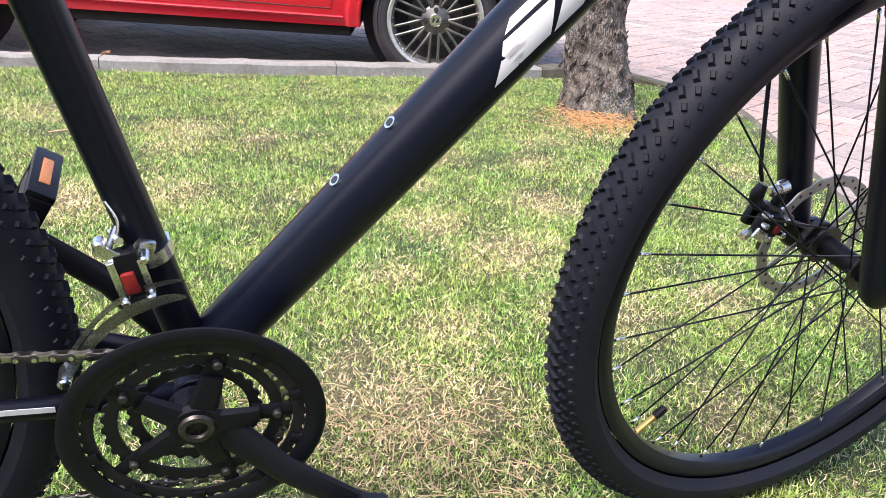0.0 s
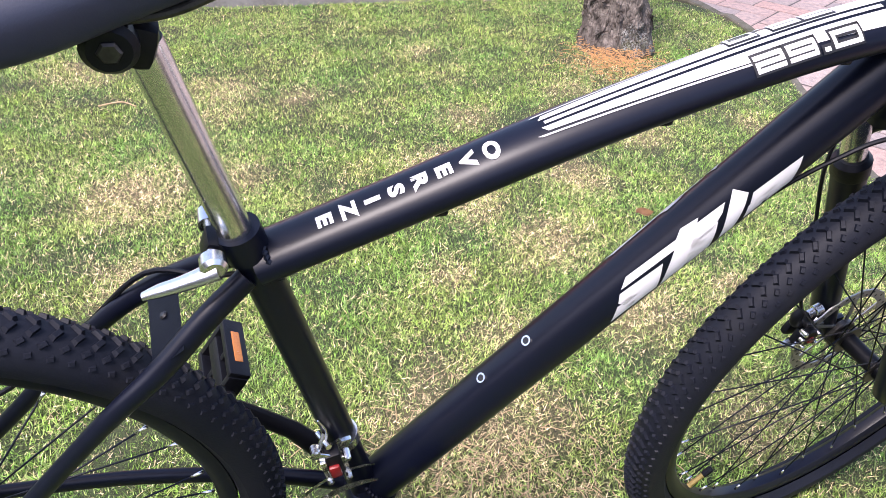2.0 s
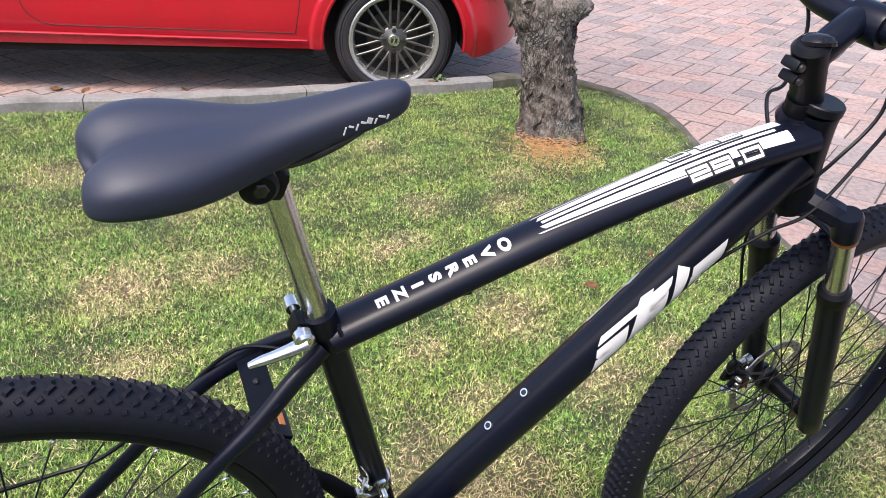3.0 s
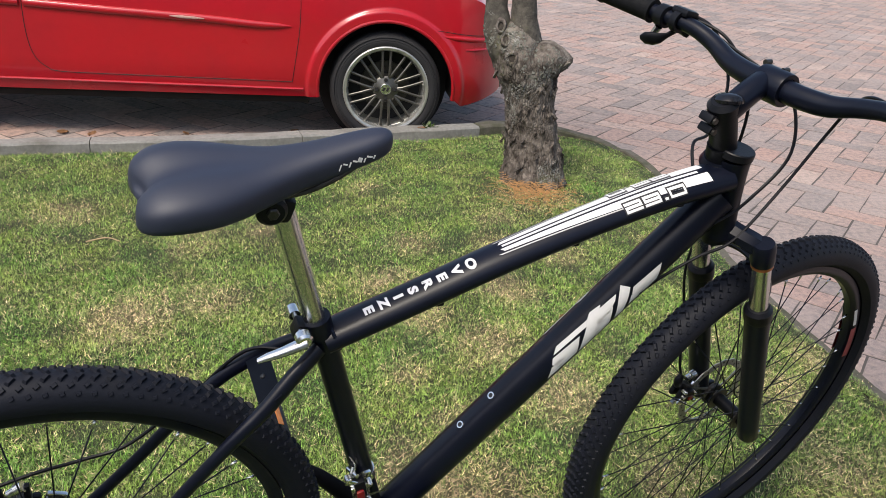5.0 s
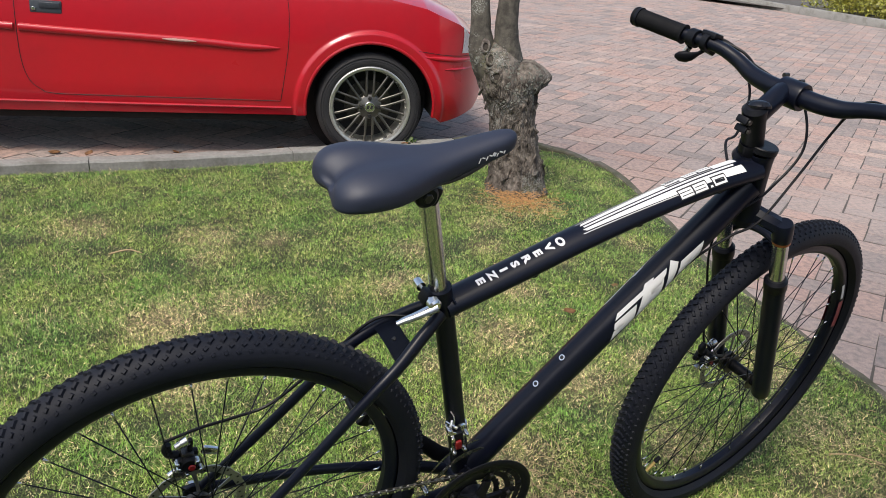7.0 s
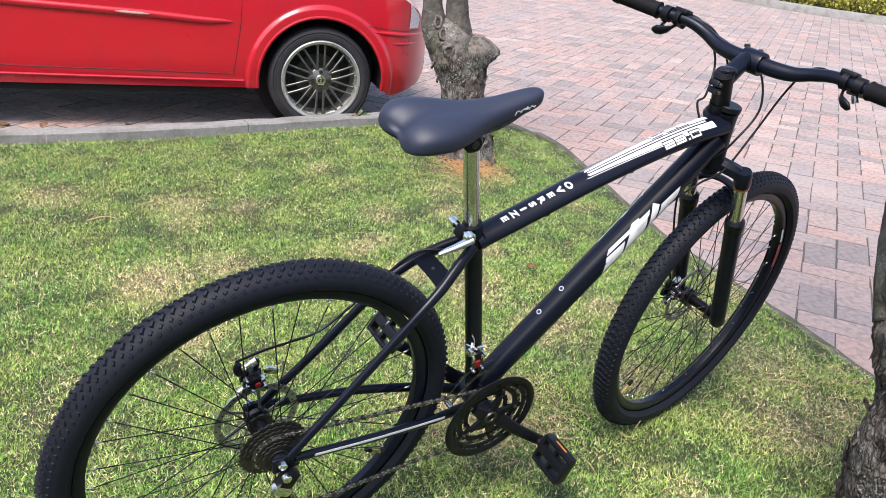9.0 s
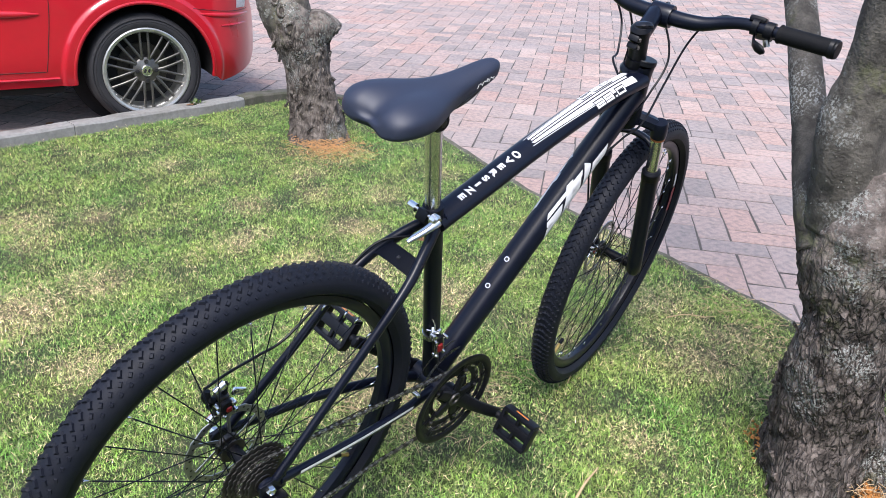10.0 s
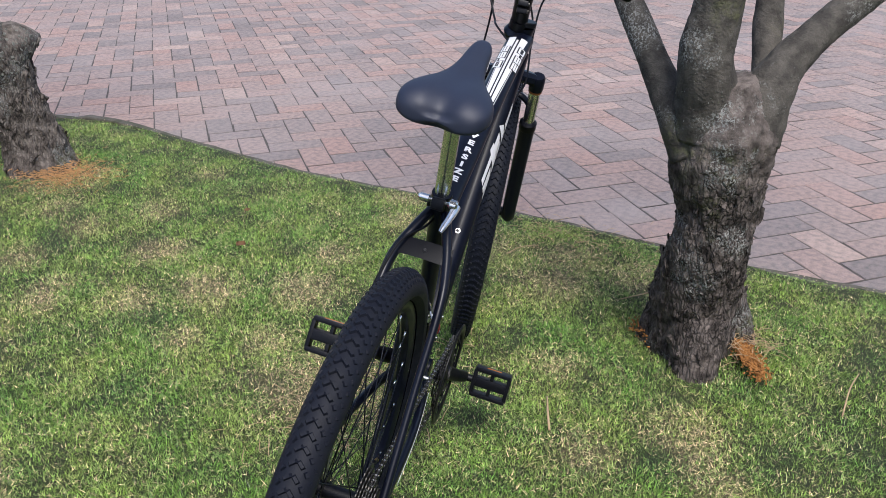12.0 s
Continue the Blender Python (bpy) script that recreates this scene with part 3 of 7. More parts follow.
def tyre(bm, m, radius=0.372, thick=0.0265, seg=96):
    """Tyre carcass with knobs in chevron rows."""
    base = radius - thick - 0.0032
    prof = []
    for k in range(15):
        a = radians(-128 + 256 * k / 14)
        prof.append((base + thick * math.cos(a), thick * 1.02 * math.sin(a)))
    prof = [(0.3235, -0.0142), (0.3300, -0.0215)] + prof[1:-1] + [(0.3300, 0.0215), (0.3235, 0.0142)]
    inner = [(base + (thick - 0.004) * math.cos(radians(a)), (thick - 0.004) * math.sin(radians(a))) for a in (120, 60, 0, -60, -120)]
    lathe(bm, prof + inner, seg, m, closed=True)
    n = 136
    for k in range(n):
        a0 = 2 * math.pi * k / n
        for row, (tilt, ang, lx, ly, turn, h) in enumerate(((-11, 0.0, 0.0122, 0.0060, 50, 0.0034), (11, 0.0, 0.0122, 0.0060, -50, 0.0034), (-33, 0.5, 0.0080, 0.0054, 38, 0.0028), (33, 0.5, 0.0080, 0.0054, -38, 0.0028), (-54, 0.0, 0.0066, 0.0050, 25, 0.0018), (54, 0.0, 0.0066, 0.0050, -25, 0.0018))):
            a = a0 + 2 * math.pi * ang / n
            t = radians(tilt)
            out = Vector((math.cos(a) * math.cos(t), math.sin(t), math.sin(a) * math.cos(t)))
            run = Vector((-math.sin(a), 0, math.cos(a)))
            across = out.cross(run)
            c = Vector((base * math.cos(a), 0, base * math.sin(a))) + out * (thick + h * 0.35)
            ct, st = math.cos(radians(turn)), math.sin(radians(turn))
            u, v = run * ct + across * st, across * ct - run * st
            vs = []
            for dz, sh in ((-h * 0.7, 1.0), (h * 0.65, 0.66)):
                for du, dv in ((-1, -1), (1, -1), (1, 1), (-1, 1)):
                    vs.append(bm.verts.new(m @ (c + out * dz + u * (du * lx / 2 * sh) + v * (dv * ly / 2 * sh))))
            for f in ((4, 5, 6, 7), (0, 1, 5, 4), (1, 2, 6, 5), (2, 3, 7, 6), (3, 0, 4, 7)):
                bm.faces.new([vs[i] for i in f])
    bmesh.ops.recalc_face_normals(bm, faces=bm.faces)
    return bm


def wheel(name, m, phase, valve_at, sticker, hub_l=0.026, hub_r=0.030):
    """A spoked wheel about the y axis of m."""
    root = part(name, disc(bmesh.new(), 0.0125, -0.048, 0.048, 20, m), PLASTIC, bike, "black hub shell of a spoked wheel")
    part("tyre", tyre(bmesh.new(), m), RUBBER, root, "knobbly black rubber tyre", sharp=28)
    rim = lathe(bmesh.new(), [(0.3185, -0.0135), (0.3215, -0.0128), (0.3215, 0.0128), (0.3185, 0.0135), (0.3140, 0.0138), (0.3085, 0.0126), (0.3020, 0.0070), (0.3008, 0.0), (0.3020, -0.0070), (0.3085, -0.0126), (0.3140, -0.0138)], 96, m, closed=True)
    part("rim", rim, BLACK, root, "black alloy rim")
    for y in (-hub_r, hub_l):
        part("hub_flange", disc(bmesh.new(), 0.024, y - 0.0018, y + 0.0018, 24, m), DARKSTEEL, root)
    for k in range(36):
        side = -1 if k % 2 else 1
        rim_a = 2 * math.pi * k / 36 + phase
        twist = radians(66) * (1 if (k // 2) % 2 else -1)
        y = hub_l if side > 0 else -hub_r
        hub_a = rim_a + twist
        a = Vector((0.021 * math.cos(hub_a), y, 0.021 * math.sin(hub_a)))
        b = Vector((0.2985 * math.cos(rim_a), side * 0.003, 0.2985 * math.sin(rim_a)))
        d = (b - a).normalized()
        part("spoke", rod(bmesh.new(), m @ a, m @ b, 0.00105, 6), BLACK, root, sharp=0)
        part("spoke_nipple", tube(bmesh.new(), [m @ (b - d * 0.0135), m @ (b - d * 0.001)], [0.0014, 0.0021], 6), ALLOY, root, sharp=0)
    for y in (-0.0142, 0.0142):
        for a0, wide in ((sticker, 0.26),):
            for colour, off, span, r0, r1 in ((RED, 0.0, wide, 0.3025, 0.3155), (WHITE, wide + 0.03, 0.16, 0.306, 0.3125)):
                bm, pts = bmesh.new(), []
                for k in range(9):
                    a = a0 + off + span * k / 8
                    pts.append([bm.verts.new(m @ Vector((r * math.cos(a), yy, r * math.sin(a)))) for r, yy in ((r0, y * 0.93), (r1, y * 1.005))])
                for p, q in zip(pts, pts[1:]):
                    bm.faces.new((p[0], p[1], q[1], q[0]))
                part("rim_sticker", bm, colour, root, "red and white rim sticker")
    vd = Vector((math.cos(valve_at), 0, math.sin(valve_at)))
    part("valve_stem", tube(bmesh.new(), [m @ (vd * r) for r in (0.299, 0.285, 0.272)], [0.0042, 0.0036, 0.0036], 10), BRASS, root, "brass tyre valve")
    part("valve_cap", tube(bmesh.new(), [m @ (vd * r) for r in (0.273, 0.269, 0.258, 0.2565)], [0.0046, 0.0052, 0.0046, 0.003], 10), PLASTIC, root, "black valve cap")
    y = 0.044
    bm = bmesh.new()
    n = 72
    ring = []
    for k in range(n):
        a = 2 * math.pi * k / n
        r1 = 0.080 - 0.0022 * (1 + math.cos(a * 18)) * 0.5
        r0 = 0.066 - 0.0012 * (1 + math.cos(a * 12 + 1)) * 0.5
        ring.append([bm.verts.new(m @ Vector((r * math.cos(a), yy, r * math.sin(a)))) for r, yy in ((r0, y - 0.001), (r1, y - 0.001), (r1, y + 0.001), (r0, y + 0.001))])
    for p, q in zip(ring, ring[1:] + ring[:1]):
        for i in range(4):
            bm.faces.new((p[i], p[(i + 1) % 4], q[(i + 1) % 4], q[i]))
    part("brake_rotor", bm, ROTOR, root, "drilled steel disc brake rotor")
    for k in range(6):
        a = 2 * math.pi * k / 6 + 0.3
        part("rotor_arm", tube(bmesh.new(), [m @ Vector((r * math.cos(a + s), y, r * math.sin(a + s))) for r, s in ((0.02, 0.0), (0.045, 0.22), (0.068, 0.30))], [0.0035, 0.003, 0.0045], 6, flat=0.35), ROTOR, root)
    for k in range(36):
        a = 2 * math.pi * k / 36
        r = 0.0695 + 0.005 * (k % 2)
        hole = disc(bmesh.new(), 0.0021, y - 0.00135, y + 0.00135, 8, m @ Matrix.Translation((r * math.cos(a), 0, r * math.sin(a))), 0.0001)
        part("rotor_hole", hole, INK, root, sharp=0)
    part("rotor_carrier", disc(bmesh.new(), 0.023, 0.036, 0.0455, 24, m), DARKSTEEL, root)
    return root


rear_wheel = wheel("rear_wheel", Matrix.Identity(4), 0.08, radians(-29), radians(192))
front_wheel = wheel("front_wheel", STEER, 0.02, radians(-136), radians(8))

# frame tubes
YC = 0.003
DT = rounded([(0.4683, YC, -0.0332), (0.56 - 0.0155, YC, 0.064), (0.682, YC, 0.240), (0.82, YC, 0.418), (0.9063, YC, 0.5288)], 8)
TT = rounded([(0.349, YC, 0.362), (0.462, YC, 0.409), (0.583, YC, 0.461), (0.703, YC, 0.506), (0.803, YC, 0.538), (0.902, YC, 0.561)], 8)
down_tube = part("down_tube", tube(bmesh.new(), DT, [0.0258, 0.0262, 0.0268, 0.0268, 0.0262], 28), BLACK, bike, "thick satin black down tube")
top_tube = part("top_tube", tube(bmesh.new(), TT, [0.0170, 0.0172, 0.0176, 0.0178, 0.0184, 0.0190], 28, flat=1.5), BLACK, bike, "arched satin black top tube")
seat_tube = part("seat_tube", tube(bmesh.new(), [(0.468, YC, -0.045), (0.431, YC, 0.085), (0.3525, YC, 0.349), (0.339, YC, 0.390)], [0.0165, 0.0165, 0.0165, 0.0172], 24), BLACK, bike)
bm = tube(bmesh.new(), [(0.3435, YC, 0.372), (0.3355, YC, 0.398)], 0.0182, 24)
part("seat_clamp", bm, BLACK, bike)
head_tube = part("head_tube", tube(bmesh.new(), rounded([(0.936, YC, 0.461), (0.934, YC, 0.471), (0.921, YC, 0.528), (0.909, YC, 0.580), (0.907, YC, 0.590)], 4), [0.0235, 0.0235, 0.0205, 0.0205, 0.0215, 0.0235, 0.0235], 28), BLACK, bike)
bm = disc(bmesh.new(), 0.0255, -0.006, 0.006, 28, Matrix.Translation((0.9055, YC, 0.597)) @ Matrix.Rotation(radians(90), 4, "X") @ Matrix.Rotation(radians(0), 4, "Y"))
part("headset_cup", bm, PLASTIC, bike)
part("bottom_bracket_shell", disc(bmesh.new(), 0.0215, -0.036, 0.036, 28, Matrix.Translation((0.464, YC, -0.048))), BLACK, bike)
for s in (-1, 1):
    stay = rounded([(0.455, 0.022 * s, -0.052), (0.40, 0.034 * s, -0.040), (0.33, 0.048 * s, -0.030), (0.20, 0.062 * s, -0.014), (0.025, 0.068 * s, 0.0)], 6)
    cs = part("chainstay", tube(bmesh.new(), stay, [0.0125, 0.0115, 0.0105, 0.0095, 0.009], 16, flat=0.8), BLACK, bike)
    if s < 0:
        bm = bmesh.new()
        line = rounded([(0.355, -0.0545, -0.026), (0.20, -0.0705, -0.008), (0.06, -0.0770, 0.004)], 6)
        for a, b in zip(line, line[1:]):
            vs = [bm.verts.new(q) for q in (a + Vector((0, 0, -0.0028)), b + Vector((0, 0, -0.0028)), b + Vector((0, 0, 0.0028)), a + Vector((0, 0, 0.0028)))]
            bm.faces.new(vs)
        bmesh.ops.remove_doubles(bm, verts=bm.verts, dist=1e-5)
        bmesh.ops.solidify(bm, geom=bm.faces[:], thickness=0.0006)
        part("chainstay_stripe", bm, WHITE, cs, "thin white stripe")
    stay = rounded([(0.340, YC + 0.014 * s, 0.358), (0.305, YC + 0.030 * s, 0.332), (0.266, 0.004 + 0.047 * s, 0.296), (0.215, 0.055 * s, 0.250), (0.12, 0.060 * s, 0.130), (0.016, 0.067 * s, 0.006)], 6)
    part("seatstay", tube(bmesh.new(), stay, [0.0105, 0.011, 0.0105, 0.009, 0.0085, 0.0085], 16, flat=0.85), BLACK, bike)
    bm = block(bmesh.new(), (0.05, 0.006, 0.034), pose(0.010, 0.069 * s, -0.004, 0, -8, 0), 0.002)
    disc(bm, 0.016, 0.066 * s - 0.004, 0.066 * s + 0.004, 20)
    part("dropout", bm, BLACK, bike)
    part("axle_nut", disc(bmesh.new(), 0.008, 0.069 * s if s > 0 else -0.083, 0.083 * s if s > 0 else -0.069, 6), ALLOY, bike, "steel axle nut")
# bridge plate between the seatstays with a drilled tab
bm = bmesh.new()
rows = []
for k in range(9):
    y = -0.046 + 0.092 * k / 8
    dip = 0.002 * (1 - (y / 0.046) ** 2)
    rows.append([bm.verts.new((x, y, z + dip)) for x, z in ((0.262, 0.301), (0.287, 0.323))])
for a, b in zip(rows, rows[1:]):
    bm.faces.new((a[0], a[1], b[1], b[0]))
bmesh.ops.solidify(bm, geom=bm.faces[:], thickness=0.004)
plate = part("stay_bridge", bm, BLACK, bike, "flat black bridge plate with drilled hole")
part("bridge_hole", disc(bmesh.new(), 0.0035, -0.004, 0.004, 14, pose(0.275, 0, 0.3125, 52, 0, 90)), INK, plate)

# weld beads where the tubes meet
for p, axis, r in (((0.361, YC, 0.367), Vector((0.92, 0, 0.4)), 0.0208), ((0.478, YC, -0.02), Vector((0.6, 0, 0.8)), 0.0275)):
    bm = bmesh.new()
    turn = Vector((0, 1, 0)).rotation_difference(axis.normalized()).to_matrix().to_4x4()
    for k in range(34):
        a = 2 * math.pi * k / 34
        bmesh.ops.create_icosphere(bm, subdivisions=1, radius=0.0032, matrix=Matrix.Translation(p) @ turn @ Matrix.Translation((r * math.cos(a), 0, r * math.sin(a))))
    part("weld_bead", bm, BLACK, bike)


# ---- writing and stripes on the tubes ----
class Skin:
    """Lays flat shapes (u along the tube, v round it, 0 on top, positive to the bike's right) on a tube."""

    def __init__(self, line, radii, flat):
        self.line, self.radii, self.flat = line, along(radii, len(line)).tolist(), flat
        steps = [(b - a).length for a, b in zip(line, line[1:])]
        self.at = np.concatenate([[0], np.cumsum(steps)])

    def place(self, u, v, lift):
        i = int(np.clip(np.searchsorted(self.at, u) - 1, 0, len(self.line) - 2))
        f = float((u - self.at[i]) / (self.at[i + 1] - self.at[i]))
        c = self.line[i].lerp(self.line[i + 1], f)
        r = self.radii[i] * (1 - f) + self.radii[i + 1] * f
        d0 = (self.line[min(i + 1, len(self.line) - 1)] - self.line[max(i - 1, 0)]).normalized()
        d1 = (self.line[min(i + 2, len(self.line) - 1)] - self.line[i]).normalized()
        d = d0.lerp(d1, f).normalized()
        up = d.cross(Vector((0, -1, 0))).normalized()
        if up.z < 0:
            up = -up
        a = v / r
        return c + (r + lift) * (math.cos(a) * up + self.flat * math.sin(a) * Vector((0, -1, 0)))

    def lay(self, bm, lift):
        vmin, vmax = min(v.co.y for v in bm.verts), max(v.co.y for v in bm.verts)
        umin, umax = min(v.co.x for v in bm.verts), max(v.co.x for v in bm.verts)
        for axis, lo, hi, step in ((1, vmin, vmax, 0.0025), (0, umin, umax, 0.012)):
            for c in np.arange(lo + step, hi, step):
                no = (0, 1, 0) if axis else (1, 0, 0)
                co = (0, c, 0) if axis else (c, 0, 0)
                bmesh.ops.bisect_plane(bm, geom=bm.verts[:] + bm.edges[:] + bm.faces[:], plane_co=co, plane_no=no)
        for v in bm.verts:
            v.co = self.place(v.co.x, v.co.y, lift)
        bmesh.ops.recalc_face_normals(bm, faces=bm.faces)
        return bm


def flat_shape(*polys):
    bm = bmesh.new()
    for poly in polys:
        bm.faces.new([bm.verts.new((u, v, 0)) for u, v in poly])
    bmesh.ops.triangulate(bm, faces=bm.faces[:])
    return bm


def lettering(text, size, m, bold=0.0):
    """Letters of the built-in font as a flat mesh, laid by m into (u, v)."""
    cu = bpy.data.curves.new("lettering", "FONT")
    cu.body, cu.size, cu.offset, cu.resolution_u = text, size, bold, 3
    cu.align_x, cu.align_y = "CENTER", "CENTER"
    ob = new("lettering", cu)
    bpy.context.view_layer.update()
    me = ob.evaluated_get(bpy.context.evaluated_depsgraph_get()).to_mesh()
    bm = bmesh.new()
    bm.from_mesh(me)
    bpy.data.objects.remove(ob)
    bpy.data.curves.remove(cu)
    bmesh.ops.transform(bm, matrix=m, verts=bm.verts)
    for v in bm.verts:
        v.co.z = 0
    return bm


def number(u0, v0, s, grow, which):
    """The square-cut figures 29.0 as bars; s: the tube's side; grow: how far an outline stands out."""
    bars = []
    w, h, th = 0.0215, 0.0082, 0.0030
    sides = {"a": (0, h, w, 0), "d": (0, 0, w, 0), "g": (0, h / 2, w, 0), "b": (w, h / 2, 0, h / 2), "c": (w, 0, 0, h / 2), "e": (0, 0, 0, h / 2), "f": (0, h / 2, 0, h / 2)}
    for at, segments in ((0.0, "abged"), (0.0275, "abcdfg"), (0.0655, "abcdef"))[which:which + 1]:
        for q in segments:
            x, y, dx, dy = sides[q]
            bars.append((at + x - th / 2 - grow, y - th / 2 - grow, at + x + dx + th / 2 + grow, y + dy + th / 2 + grow))
    if which == 3:
        bars.append((0.0555 - grow, -th / 2 - grow, 0.0605 + grow, th / 2 + grow))
    polys = []
    for x0, y0, x1, y1 in bars:
        poly = [(u0 + s * (x - 0.0435), v0 - s * (y - h / 2)) for x, y in ((x0, y0), (x1, y0), (x1, y1), (x0, y1))]
        polys.append(poly)
    return flat_shape(*polys)


tt_skin = Skin(TT, [0.0170, 0.0172, 0.0176, 0.0178, 0.0184, 0.0190], 1.5)
dt_skin = Skin(DT, [0.0258, 0.0262, 0.0268, 0.0268, 0.0262], 1.0)
for k, letter in enumerate("OVERSIZE"):
    u = 0.205 - 0.0202 * k
    m = Matrix(((0, 0.90, 0, u), (0.80, 0, 0, 0.0032), (0, 0, 1, 0), (0, 0, 0, 1)))
    part("letter", tt_skin.lay(lettering(letter, 0.0190, m, 0.0010), 0.0006), WHITE, top_tube, "white decal letter", smooth=False)
U0, U1 = 0.248, 0.553
for s in (-1, 1):
    for (v0, v1), (w0, w1), mat, a, b in (((0.0028, 0.0060), (0.0036, 0.0148), WHITE, 0.0, 1.0), ((0.0074, 0.0086), (0.0148, 0.0162), GREYDECAL, -0.02, 0.60)):
        ua, ub = U0 + a * (U1 - U0), U0 + b * (U1 - U0)
        bm = flat_shape([(ua, s * v0), (ub, s * (v0 + (w0 - v0) * b)), (ub, s * (v1 + (w1 - v1) * b)), (ua + 0.004, s * v1)])
        part("stripe", tt_skin.lay(bm, 0.0005), mat, top_tube, "pale racing stripe", smooth=False)
    for which in range(4):
        outline = part("figure_outline", tt_skin.lay(number(0.465 if s > 0 else 0.458, 0.0138 if s > 0 else -0.0112, s, 0.0018, which), 0.0008 + 0.00004 * which), INK, top_tube, smooth=False)
        part("figure", tt_skin.lay(number(0.465 if s > 0 else 0.458, 0.0138 if s > 0 else -0.0112, s, 0.0, which), 0.0012), WHITE, top_tube, "white figure of the wheel size", smooth=False)
bm = flat_shape([(U0 + 0.004, -0.0011), (U1 - 0.012, -0.0014), (U1 - 0.012, 0.0014), (U0 + 0.004, 0.0011)])
part("stripe", tt_skin.lay(bm, 0.0005), WHITE, top_tube, "pale racing stripe", smooth=False)

# plain slanted emblem blocks on both sides of the down tube
EMBLEM = (
    [(0.400, 0.016), (0.459, 0.0186), (0.452, 0.0252), (0.388, 0.0227)],
    [(0.384, 0.0252), (0.435, 0.0284), (0.413, 0.048), (0.382, 0.047), (0.400, 0.0342), (0.376, 0.032)],
    [(0.373, 0.0344), (0.393, 0.0383), (0.380, 0.047), (0.355, 0.046)],
    [(0.459, 0.0189), (0.469, 0.0134), (0.488, 0.0158), (0.484, 0.0189), (0.515, 0.0202), (0.507, 0.0264), (0.474, 0.0262), (0.459, 0.0369), (0.445, 0.050), (0.416, 0.049), (0.434, 0.0364), (0.452, 0.0252)],
    [(0.474, 0.0295), (0.499, 0.0301), (0.492, 0.0365), (0.476, 0.050), (0.449, 0.050), (0.463, 0.0384)],
    [(0.528, 0.0155), (0.536, 0.0269), (0.526, 0.0349), (0.504, 0.050), (0.487, 0.049), (0.511, 0.0288)],
    [(0.539, 0.0298), (0.591, 0.0324), (0.585, 0.0376), (0.569, 0.050), (0.542, 0.049), (0.562, 0.0359), (0.551, 0.0384), (0.530, 0.0374)],
    [(0.528, 0.038), (0.548, 0.0401), (0.536, 0.049), (0.516, 0.048)],
)
for s in (-1, 1):
    bm = flat_shape(*[[(u, s * v) for u, v in poly] for poly in EMBLEM])
    part("emblem", dt_skin.lay(bm, 0.0006), WHITE, down_tube, "white slanted emblem blocks", smooth=False)
# bottle cage bosses
for u in (0.211, 0.277):
    p, q = dt_skin.place(u, 0.002, -0.002), dt_skin.place(u, 0.002, 0.0016)
    bm = tube(bmesh.new(), [p, q], 0.0056, 16)
    part("bottle_boss", bm, ALLOY, down_tube, "silver bottle cage boss")
    part("boss_screw", tube(bmesh.new(), [q - (q - p) * 0.2, q + (q - p) * 0.12], 0.0036, 12), INK, down_tube)

# ---- seat ----
part("seatpost", tube(bmesh.new(), [(0.3405, YC, 0.376), (0.285, YC, 0.562)], 0.0135, 24), ALLOY, bike, "polished alloy seatpost")
bm = block(bmesh.new(), (0.036, 0.044, 0.030), pose(0.277, YC, 0.570, 0, 17, 0), 0.008)
disc(bm, 0.017, -0.032, 0.032, 20, Matrix.Translation((0.268, YC, 0.574)), 0.004)
clamp = part("saddle_clamp", bm, PLASTIC, bike, "black saddle clamp")
part("clamp_bolt", disc(bmesh.new(), 0.0075, -0.0345, -0.030, 6, Matrix.Translation((0.268, YC, 0.574))), DARKSTEEL, clamp)


